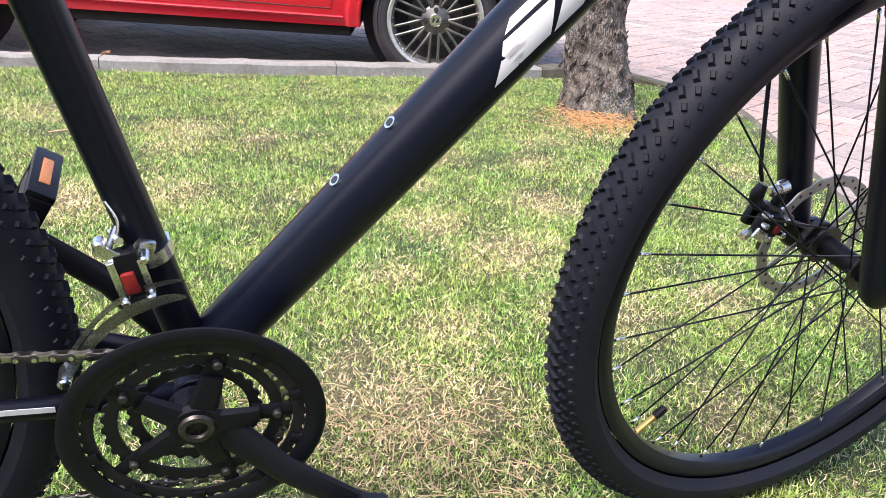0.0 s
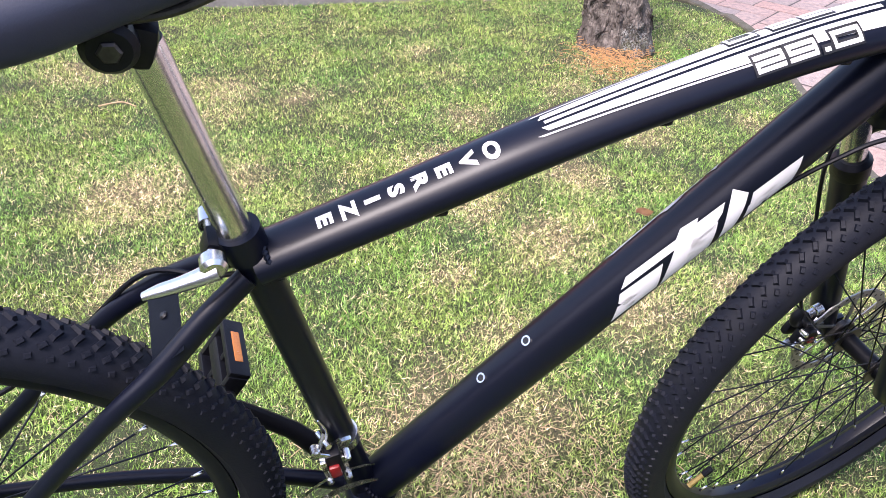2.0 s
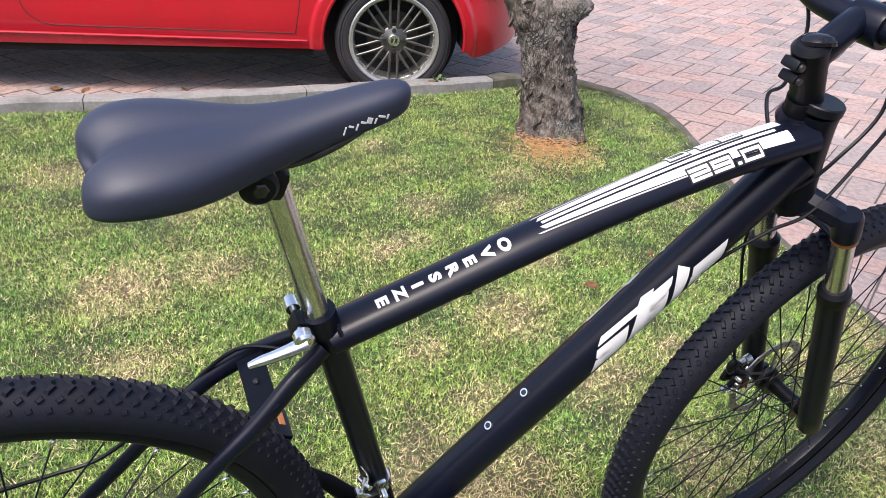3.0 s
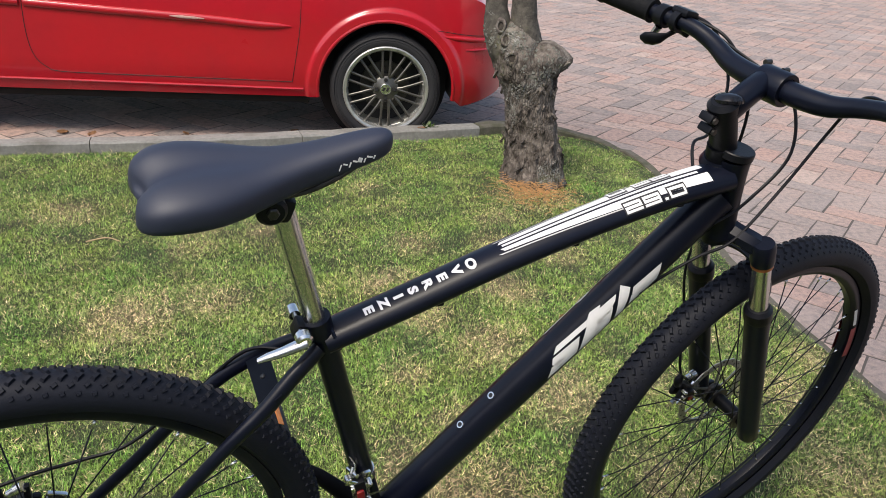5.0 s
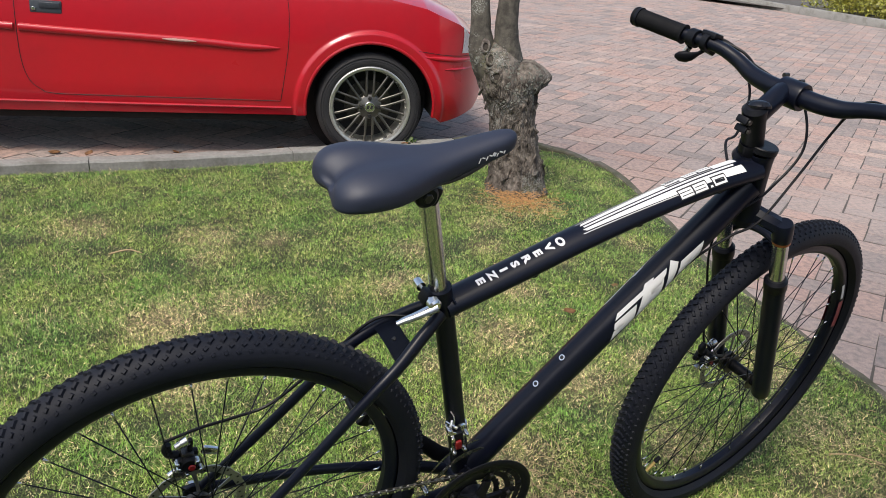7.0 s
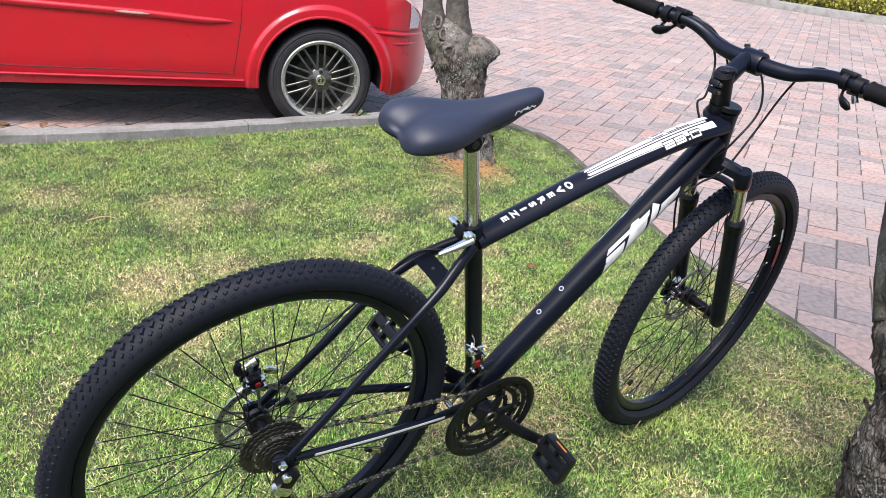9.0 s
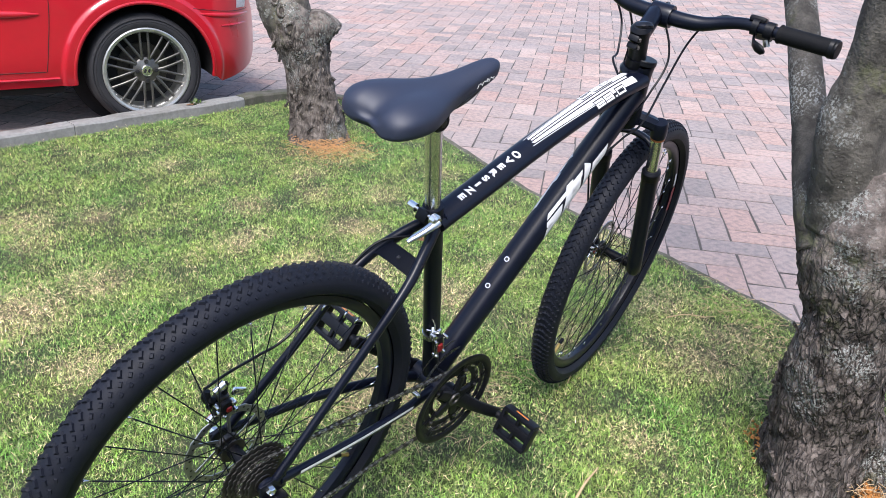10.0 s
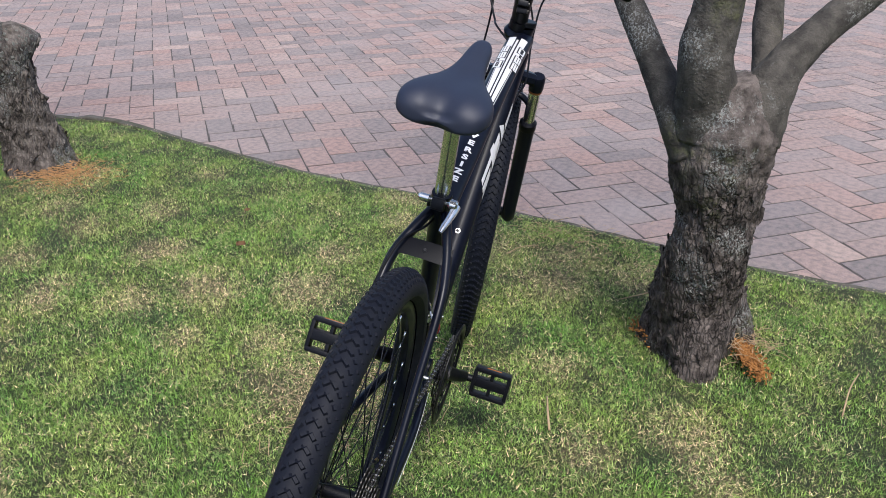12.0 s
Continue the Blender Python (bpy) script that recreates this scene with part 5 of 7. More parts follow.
fork = part("suspension_fork", tube(bmesh.new(), [S(-0.2365, -0.004, 0.438), S(-0.228, -0.004, 0.412)], 0.020, 24), BLACK, bike, "black suspension fork with chrome stanchions")
arch = rounded([S(-0.192, -0.062, 0.420), S(-0.206, -0.050, 0.428), S(-0.222, -0.026, 0.434), S(-0.228, 0, 0.438), S(-0.222, 0.026, 0.434), S(-0.206, 0.050, 0.428), S(-0.192, 0.062, 0.420)], 5)
part("fork_crown", tube(bmesh.new(), arch, [0.0140, 0.0140, 0.0140, 0.0160, 0.0140, 0.0140, 0.0140], 8, flat=1.25, side=(1, 0, 0)), BLACK, fork)
for s in (-1, 1):
    top, foot = Vector((-0.187, 0.0615 * s + 0.013, 0.427)), Vector((-0.016, 0.062 * s, 0.004))
    at = lambda f: STEER @ top.lerp(foot, f)
    part("fork_cap", tube(bmesh.new(), [at(-0.022), at(-0.010), at(0.05), at(0.062)], [0.015, 0.0180, 0.0180, 0.017], 20), BLACK, fork)
    part("fork_ring", tube(bmesh.new(), [at(0.060), at(0.075)], 0.0165, 20), BRONZE, fork, "copper-coloured band")
    part("stanchion", tube(bmesh.new(), [at(0.05), at(0.32)], 0.0142, 20), ALLOY, fork, "chrome stanchion")
    part("wiper_seal", tube(bmesh.new(), [at(0.272), at(0.285), at(0.325), at(0.335)], [0.0165, 0.0215, 0.0215, 0.019], 20), PLASTIC, fork)
    leg = part("fork_leg", tube(bmesh.new(), [at(0.32), at(0.36), at(0.95), at(1.02), at(1.045)], [0.0205, 0.0195, 0.0185, 0.0185, 0.012], 20), BLACK, fork)
    part("fork_dropout", block(bmesh.new(), (0.034, 0.010, 0.030), STEER @ pose(-0.006, 0.055 * s, 0.004, 0, 0, 0), 0.004), BLACK, leg)
    part("axle_nut", disc(bmesh.new(), 0.008, 0.060 if s > 0 else -0.073, 0.073 if s > 0 else -0.060, 6, STEER), ALLOY, fork, "steel axle nut")
brace = rounded([S(-0.146, -0.062, 0.312), S(-0.146, -0.060, 0.345), S(-0.142, -0.036, 0.366), S(-0.138, 0, 0.372), S(-0.142, 0.036, 0.366), S(-0.146, 0.060, 0.345), S(-0.146, 0.062, 0.312)], 6)
part("fork_brace", tube(bmesh.new(), brace, 0.0075, 12, flat=1.4, side=(1, 0, 0)), BLACK, fork)
caliper(STEER @ pose(-0.092, 0.046, 0.034, 0, 0, 0), fork)

y = -0.010
steerer = part("stem", tube(bmesh.new(), [S(-0.268, y, 0.560), S(-0.292, y, 0.610), S(-0.304, y, 0.634), S(-0.307, y, 0.640)], [0.0185, 0.019, 0.0205, 0.015], 24), PLASTIC, bike, "black alloy stem")
part("stem_body", tube(bmesh.new(), rounded([S(-0.300, y, 0.618), S(-0.275, y, 0.635), S(-0.245, y + 0.004, 0.650), S(-0.218, 0.0, 0.654)], 4), [0.019, 0.0175, 0.017, 0.019], 18), BLACK, steerer)
part("headset_spacer", tube(bmesh.new(), [S(-0.268, y + 0.002, 0.548), S(-0.276, y, 0.572)], 0.0195, 24), PLASTIC, steerer)
part("headset_cover", tube(bmesh.new(), [S(-0.262, y + 0.003, 0.536), S(-0.267, y + 0.003, 0.546), S(-0.270, y + 0.002, 0.554)], [0.0255, 0.0265, 0.021], 24), BLACK, steerer)
for z in (0.600, 0.616):
    x = -0.300 - (z - 0.6) * 0.3 - 0.018
    part("stem_lug", block(bmesh.new(), (0.014, 0.022, 0.012), STEER @ pose(x + 0.012, y + 0.034, z - 0.006, 0, 20, 0), 0.003), PLASTIC, steerer)
    part("stem_bolt", rod(bmesh.new(), S(x, y - 0.014, z), S(x, y - 0.007, z), 0.0042), DARKSTEEL, steerer)
bm = lathe(bmesh.new(), [(0.0165, -0.022), (0.0225, -0.022), (0.0235, -0.018), (0.0235, 0.018), (0.0225, 0.022), (0.0165, 0.022)], 24, BARS @ Matrix.Translation((-0.206, 0.0, 0.656)), closed=True)
clampring = part("bar_clamp", bm, BLACK, steerer)
for a, b in ((-0.015, 0.022), (0.015, 0.022), (-0.015, -0.022), (0.015, -0.022)):
    part("clamp_bolt", rod(bmesh.new(), S(-0.214, a, 0.656 + b * 0.86), S(-0.203, a, 0.656 + b * 0.86), 0.0040), DARKSTEEL, clampring)
HALF = [(-0.218, 0.0, 0.656), (-0.218, 0.045, 0.656), (-0.214, 0.085, 0.660), (-0.211, 0.125, 0.673), (-0.216, 0.165, 0.683), (-0.226, 0.22, 0.685), (-0.245, 0.334, 0.689)]
bar = [(x, -q, z) for x, q, z in HALF[::-1]] + HALF[1:]
bars = part("handlebar", tube(bmesh.new(), [BARS @ (Vector(p) + Vector((0.012, 0, 0))) for p in rounded(bar, 6)], [0.0112, 0.0112, 0.0115, 0.0125, 0.015, 0.0158, 0.0158, 0.015, 0.0125, 0.0115, 0.0112, 0.0112], 18), BLACK, bike, "black riser handlebar")
for s in (-1, 1):
    a, b = Vector((-0.2165, 0.234 * s, 0.6850)), Vector((-0.2330, 0.340 * s, 0.6890))
    line = [a.lerp(b, f) for f in np.linspace(0, 1, 43).tolist()]
    bm = tube(bmesh.new(), [BARS @ p for p in line], [0.0178 if k in (0, 1, 41, 42) else (0.0168 if k % 2 else 0.0160) for k in range(43)], 20)
    part("grip", bm, GRIP, bars, "ribbed black rubber grip", sharp=60)
    part("grip_end", tube(bmesh.new(), [BARS @ b.lerp(a, -0.03), BARS @ b.lerp(a, 0.09)], [0.0165, 0.0185], 20), PLASTIC, bars)
    # brake lever and gear lever
    c = Vector((-0.213, 0.214 * s, 0.6845))
    bm = lathe(bmesh.new(), [(0.0115, -0.009), (0.0165, -0.008), (0.0165, 0.008), (0.0115, 0.009)], 20, BARS @ Matrix.Translation(c), closed=True)
    lever = part("brake_lever", bm, PLASTIC, bars, "black brake lever")
    part("lever_body", block(bmesh.new(), (0.040, 0.034, 0.018), BARS @ (Matrix.Translation(c) @ pose(0.022, -0.010 * s, -0.010, 0, 30, -18 * s)), 0.005), PLASTIC, lever)
    blade = rounded([c + Vector(q) for q in ((0.038, -0.020 * s, -0.016), (0.050, 0.006 * s, -0.020), (0.050, 0.035 * s, -0.022), (0.046, 0.056 * s, -0.022))], 5)
    part("lever_blade", tube(bmesh.new(), [BARS @ p for p in blade], [0.0065, 0.006, 0.005, 0.006], 10, flat=0.6, side=(0, 0, 1)), PLASTIC, lever)
    part("lever_screw", rod(bmesh.new(), BARS @ (c + Vector((-0.006, 0.0, -0.016))), BARS @ (c + Vector((-0.006, 0.006 * s, -0.028))), 0.006), ALLOY, lever)
    g = Vector((-0.210, 0.186 * s, 0.6845))
    shifter = part("gear_shifter", block(bmesh.new(), (0.028, 0.032, 0.012), BARS @ (Matrix.Translation(g) @ pose(0.008, 0, 0.013, 0, 12, 0)), 0.005), PLASTIC, bars, "black thumb gear shifter")
    part("shifter_paddle", tube(bmesh.new(), [BARS @ (g + Vector(q)) for q in ((0.006, 0, -0.010), (-0.010, 0.006 * s, -0.022), (-0.018, 0.012 * s, -0.028), (-0.024, 0.020 * s, -0.031), (-0.029, 0.030 * s, -0.033), (-0.032, 0.037 * s, -0.034))], [0.005, 0.0045, 0.009, 0.0115, 0.0105, 0.004], 14, flat=0.55, side=(0, 1, 0)), PLASTIC, shifter)
    part("shifter_clamp", lathe(bmesh.new(), [(0.0115, -0.006), (0.016, -0.006), (0.016, 0.006), (0.0115, 0.006)], 20, BARS @ Matrix.Translation(g), closed=True), PLASTIC, shifter)

# cables looping from the levers to frame and fork
def cable(points, r=0.0024):
    part("cable", tube(bmesh.new(), rounded(points, 8), r, 8), PLASTIC, bike, "looping black cable")


cable([S(-0.206, 0.185, 0.684), S(-0.192, 0.13, 0.670), S(-0.176, 0.05, 0.652), S(-0.150, 0.0, 0.628), S(-0.160, -0.040, 0.560), S(-0.215, -0.036, 0.490), (0.90, -0.020, 0.500), (0.86, -0.010, 0.478)])
cable([S(-0.206, -0.200, 0.686), S(-0.180, -0.13, 0.684), S(-0.140, -0.085, 0.650), S(-0.120, -0.055, 0.590), S(-0.165, -0.045, 0.500), S(-0.235, -0.040, 0.430), (0.885, -0.022, 0.440), (0.83, -0.014, 0.395), (0.79, -0.008, 0.340)])
cable([S(-0.206, 0.210, 0.682), S(-0.186, 0.14, 0.676), S(-0.190, 0.08, 0.620), S(-0.235, 0.046, 0.560), S(-0.275, 0.036, 0.550), (0.86, 0.014, 0.552)])
cable([S(-0.206, 0.190, 0.682), S(-0.180, 0.11, 0.668), S(-0.152, 0.06, 0.590), S(-0.140, 0.075, 0.440), S(-0.150, 0.086, 0.300), S(-0.122, 0.075, 0.190), S(-0.120, 0.048, 0.105), S(-0.1125, 0.043, 0.080)])
part("stem_cap", lathe(bmesh.new(), [(0.0001, 0.008), (0.008, 0.0075), (0.016, 0.005), (0.0200, 0.0), (0.0200, -0.004)], 24, STEER @ Matrix.Translation((-0.2835, 0.024, 0.634)) @ Matrix.Rotation(radians(75), 4, "X")), GLOSS, steerer, "glossy black stem cap")


# ---- trees ----
def bark_tube(bm, nodes, seg, step, rough=1.0, cap=True):
    """A limb through (x, y, z, radius) nodes with plated, cracked bark."""
    line = rounded([n[:3] for n in nodes], 10)
    total = sum((b - a).length for a, b in zip(line, line[1:]))
    count = max(6, int(total / step))
    at = np.concatenate([[0], np.cumsum([(b - a).length for a, b in zip(line, line[1:])])])
    want = np.linspace(0, at[-1], count)
    co = np.array([tuple(p) for p in line])
    pts = [Vector([float(np.interp(w, at, co[:, i])) for i in range(3)]) for w in want]
    key = np.interp(np.linspace(0, 1, len(line)), np.linspace(0, 1, len(nodes)), [n[3] for n in nodes])
    rad = np.interp(want, at, key)
    rings, prev = [], Vector((1, 0, 0))
    for i, p in enumerate(pts):
        d = (pts[min(i + 1, count - 1)] - pts[max(i - 1, 0)]).normalized()
        a = (prev - d * prev.dot(d)).normalized()
        prev, b = a, d.cross(a)
        ring = []
        for k in range(seg):
            t = 2 * math.pi * k / seg
            n = math.cos(t) * a + math.sin(t) * b
            r = float(rad[i])
            q = p + n * r
            f = noise.voronoi((q.x * 46 + noise.noise(q * 30), q.y * 46, q.z * 13 + noise.noise(q * 26)))[0]
            flake = min(1.0, (f[1] - f[0]) * 2.2)
            low = 1.0 - 0.65 * min(1.0, max(0.0, (q.z - 0.38) / 0.16))
            lump = noise.noise(q * 8) * 0.13 + noise.noise(q * 20) * 0.06
            fine = noise.noise((q.x * 75, q.y * 75, q.z * 34)) * 0.0046 + noise.noise(q * 150) * 0.0026
            ring.append(bm.verts.new(p + n * (r * (1 + lump * min(1, rough)) + rough * (0.0028 * low * (flake - 0.6) + fine) * min(1.0, r / 0.07))))
        rings.append(ring)
    for r, s in zip(rings, rings[1:]):
        for k in range(seg):
            bm.faces.new((r[k], r[(k + 1) % seg], s[(k + 1) % seg], s[k]))
    if cap:
        for ring, flip in ((rings[0], True), (rings[-1], False)):
            mid = bm.verts.new(sum((v.co for v in ring), Vector()) / seg)
            for k in range(seg):
                f = (ring[k], ring[(k + 1) % seg], mid)
                bm.faces.new(f[::-1] if flip else f)
    return bm


def crust(name, axis, limbs, zs, n, size, tall, thick, mat, parent, label, seed, clumps=0):
    """Irregular plates lying on the bark between two heights; clumps: gather them round so many spots."""
    rng = np.random.default_rng(seed)
    verts, faces = [], []
    for ob in limbs:
        base = len(verts)
        verts += [v.co.copy() for v in ob.data.vertices]
        faces += [[base + i for i in p.vertices] for p in ob.data.polygons]
    skin = BVHTree.FromPolygons(verts, faces)
    ax = np.array(axis)
    spots = [(rng.uniform(0, 6.28), rng.uniform(*zs)) for k in range(clumps)]
    co, fs = [], []
    for k in range(n):
        if spots:
            a, z = spots[k % clumps]
            a, z = a + rng.normal(0, 0.28), z + rng.normal(0, 0.032)
        else:
            a, z = rng.uniform(0, 6.28), rng.uniform(*zs)
        c = Vector((float(np.interp(z, ax[:, 2], ax[:, 0])), float(np.interp(z, ax[:, 2], ax[:, 1])), z)) - parent.location
        c.z = z
        out = Vector((math.cos(a), math.sin(a), 0))
        hit, nor, _, _ = skin.ray_cast(c + out * 0.5, -out, 0.48)
        if hit is None:
            continue
        nor = (nor + 0.6 * out).normalized()
        up = (Vector((rng.normal(0, 0.25), rng.normal(0, 0.25), 1)) - nor * nor.z).normalized()
        side = nor.cross(up)
        lean = up * rng.normal(0, 0.22) + side * rng.normal(0, 0.22)
        s, m, base = size * rng.uniform(0.5, 1.35), 7, len(co)
        turn = rng.uniform(0, 6.28)
        ring = [(turn + 6.2832 * i / m, rng.uniform(0.65, 1.2)) for i in range(m)]
        for shrink, h in ((1.0, -thick * 0.9), (0.80, thick)):
            for t, r in ring:
                d = side * (math.cos(t) * r * s * shrink) + up * (math.sin(t) * r * s * shrink * tall)
                co.append(hit + d + nor * (h * (rng.uniform(0.7, 1.2) if h > 0 else 1.0) + (d.dot(lean) if h > 0 else 0.0)))
        co.append(hit + nor * thick * 0.9)
        for i in range(m):
            j = (i + 1) % m
            fs += [(base + i, base + j, base + m + j, base + m + i), (base + m + i, base + m + j, base + 2 * m)]
    me = bpy.data.meshes.new(name)
    me.from_pydata([tuple(v) for v in co], [], fs)
    me.materials.append(mat)
    ob = new(name, me)
    ob.parent = parent
    return tagged(ob, label, kind="stuff")


def knot(parent, limbs, x, z, size, tall=1.2):
    """A healed branch knot: a swollen bark lip round a dark sunken middle."""
    best = None
    for ob in limbs:
        skin = BVHTree.FromPolygons([v.co for v in ob.data.vertices], [list(p.vertices) for p in ob.data.polygons])
        hit, nor, _, d = skin.ray_cast(Vector((x, parent.location.y - 1.0, z)) - Vector((parent.location.x, parent.location.y, 0)), Vector((0, 1, 0)), 2.0)
        if hit is not None and (best is None or d < best[2]):
            best = (hit, nor, d)
    if best is None:
        return
    hit, nor = best[0], (best[1] + Vector((0, -0.8, 0))).normalized()
    m = Matrix.Translation(hit + nor * 0.006) @ nor.to_track_quat("Y", "Z").to_matrix().to_4x4()
    lip = lathe(bmesh.new(), [(1.55 * size, -0.022), (1.2 * size, -0.001), (0.9 * size, 0.003), (0.64 * size, -0.001), (0.55 * size, -0.018)], 26, Matrix.Identity(4), closed=True)
    for v in lip.verts:
        v.co *= 1 + 0.22 * noise.noise(v.co * 60 + Vector((x * 90, z * 90, 0)))
        v.co.z *= tall
        v.co = m @ v.co
    rim = part("knot", lip, BARK, parent, "swollen bark round an old branch knot", sharp=0)
    heart = disc(bmesh.new(), 0.72 * size, -0.014, -0.0035, 18, Matrix.Identity(4))
    for v in heart.verts:
        v.co.z *= tall
        v.co = m @ v.co
    part("knot_heart", heart, KNOT, rim, "dark sunken knot wood")


def leaves(name, centres, per, spread, size, mat, parent, label, seed):
    rng = np.random.default_rng(seed)
    c = np.repeat(np.array(centres, float), per, axis=0)
    n = len(c)
    p = c + rng.normal(0, spread, (n, 3))
    d = rng.normal(0, 1, (n, 3)); d /= np.linalg.norm(d, axis=1)[:, None]
    e = np.cross(d, rng.normal(0, 1, (n, 3))); e /= np.linalg.norm(e, axis=1)[:, None]
    s = rng.uniform(0.6, 1.2, n)[:, None] * size
    v = np.stack([p, p + d * s * 0.5 + e * s * 0.22, p + d * s, p + d * s * 0.5 - e * s * 0.22], 1)
    me = bpy.data.meshes.new(name)
    me.from_pydata(v.reshape(-1, 3).tolist(), [], (np.arange(n)[:, None] * 4 + np.arange(4)).tolist())
    me.attributes.new("dry", "FLOAT", "POINT").data.foreach_set("value", np.repeat(rng.uniform(0, 0.5, n), 4).astype(np.float32))
    me.materials.append(mat)
    ob = new(name, me)
    ob.parent = parent
    return tagged(ob, label, kind="stuff" if parent else "")


def tree(label, trunk, limbs, seg, step, crown_at, seed, stubs=(), plates=(900, 0.0125, 1.35), crusts=((0.45, 0.75), 200, 0.008, 8), knots=(), bark=BARK):
    x, y = trunk[0][:2]
    root = empty("tree", pose(x, y, 0), label, "tree", group="garden trees")
    inv = Matrix.Translation((-x, -y, 0))
    def put(name, nodes, sg, st, rough=1.0, tag="", mat=bark):
        bm = bark_tube(bmesh.new(), nodes, sg, st, rough)
        bmesh.ops.transform(bm, matrix=inv, verts=bm.verts)
        return part(name, bm, mat, root, tag, sharp=0)
    wood = [put("trunk", trunk, seg, step, 1.0, "gnarled grey-brown trunk with lichen")]
    for nodes in limbs:
        limb = put("limb", nodes, max(28, seg // 2), step * 1.4, 0.6 if nodes[0][3] > 0.08 else 0.35, "", LIMBBARK)
        wood.append(limb)
    for nodes in stubs:
        bit = put("stub", nodes, seg // 2, step, 0.9, "sawn knotty branch stub")
        wood.append(bit)
    crust("loose_bark", trunk, wood, (0.0, 0.52), plates[0], plates[1], plates[2], 0.0016, bark, root, "flaking plates of grey-brown bark", seed)
    crust("lichen", trunk, wood, crusts[0], crusts[1], crusts[2], 1.1, 0.0013, LICHEN, root, "pale grey-green crusts of lichen", seed + 40, crusts[3])
    for k in knots:
        knot(root, wood, *k)
    rng = random.Random(seed)
    twigs, tips = bmesh.new(), []
    for nodes in limbs:
        ex, ey, ez, er = nodes[-1]
        for k in range(7):
            a, l = rng.uniform(0, 6.28), rng.uniform(0.35, 0.8)
            end = (ex + math.cos(a) * l, ey + math.sin(a) * l, ez + rng.uniform(0.15, 0.7))
            mid = (ex + math.cos(a) * l * 0.45, ey + math.sin(a) * l * 0.45, ez + rng.uniform(0.1, 0.3))
            tube(twigs, [Vector(q) - Vector((x, y, 0)) for q in ((ex, ey, ez - 0.03), mid, end)], [er * 0.7, er * 0.4, 0.004], 7)
            for f in (0.5, 0.75, 1.0):
                tips.append(Vector(mid).lerp(Vector(end), f * 2 - 1 if f > 0.5 else 0.0) - Vector((x, y, 0)))
    part("twigs", twigs, LIMBBARK, root, sharp=0)["kind"] = "stuff"
    leaves("crown", [tuple(t) for t in tips], 26, 0.11, 0.05, CROWN, root, "loose crown of small dark green leaves", seed)
    return root


near_tree = tree(
    "gnarled garden tree with lichen and forked limbs beside the bicycle",
    [(0.765, 0.513, -0.06, 0.122), (0.760, 0.514, 0.02, 0.116), (0.753, 0.516, 0.10, 0.116), (0.722, 0.500, 0.175, 0.112), (0.705, 0.482, 0.26, 0.106), (0.680, 0.462, 0.35, 0.096), (0.676, 0.460, 0.42, 0.096), (0.668, 0.462, 0.50, 0.108), (0.662, 0.462, 0.57, 0.116), (0.658, 0.458, 0.64, 0.118), (0.650, 0.462, 0.70, 0.098), (0.640, 0.470, 0.76, 0.066)],
    [
        [(0.618, 0.510, 0.585, 0.062), (0.620, 0.568, 0.672, 0.047), (0.664, 0.658, 0.779, 0.036), (0.708, 0.738, 0.876, 0.0345), (0.754, 0.820, 0.973, 0.0335), (0.847, 0.992, 1.167, 0.0321), (0.965, 1.219, 1.458, 0.0273), (1.063, 1.398, 1.798, 0.0214)],
        [(0.630, 0.492, 0.643, 0.084), (0.606, 0.497, 0.730, 0.070), (0.583, 0.498, 0.790, 0.061), (0.583, 0.500, 0.850, 0.062), (0.586, 0.488, 0.924, 0.054), (0.582, 0.478, 1.021, 0.052), (0.560, 0.460, 1.264, 0.046), (0.520, 0.433, 1.652, 0.0361), (0.440, 0.416, 1.895, 0.0273)],
        [(0.735, 0.400, 0.690, 0.045), (0.790, 0.418, 0.735, 0.037), (0.832, 0.440, 0.785, 0.034), (0.885, 0.463, 0.850, 0.037), (0.905, 0.472, 0.900, 0.033), (0.950, 0.488, 0.973, 0.031), (1.042, 0.525, 1.167, 0.0273), (1.179, 0.568, 1.507, 0.0214), (1.258, 0.600, 1.798, 0.0175)],
        [(0.680, 0.420, 0.640, 0.088), (0.705, 0.390, 0.725, 0.062), (0.745, 0.374, 0.778, 0.047), (0.807, 0.344, 0.832, 0.042), (0.866, 0.308, 0.880, 0.039), (0.924, 0.268, 0.928, 0.038), (1.081, 0.163, 1.050, 0.034), (1.30, 0.0, 1.3, 0.029), (1.394, -0.065, 1.604, 0.0214)],
    ], 150, 0.0055, None, 5,
    stubs=[[(0.735, 0.495, 0.15, 0.090), (0.672, 0.460, 0.06, 0.078), (0.630, 0.436, -0.05, 0.056)], [(0.800, 0.465, 0.15, 0.058), (0.836, 0.418, 0.06, 0.048), (0.858, 0.385, -0.04, 0.036)], [(0.760, 0.545, 0.13, 0.060), (0.748, 0.590, 0.05, 0.055), (0.742, 0.615, -0.04, 0.045)]],
    plates=(300, 0.0095, 2.6), crusts=((0.58, 0.80), 90, 0.0017, 5))
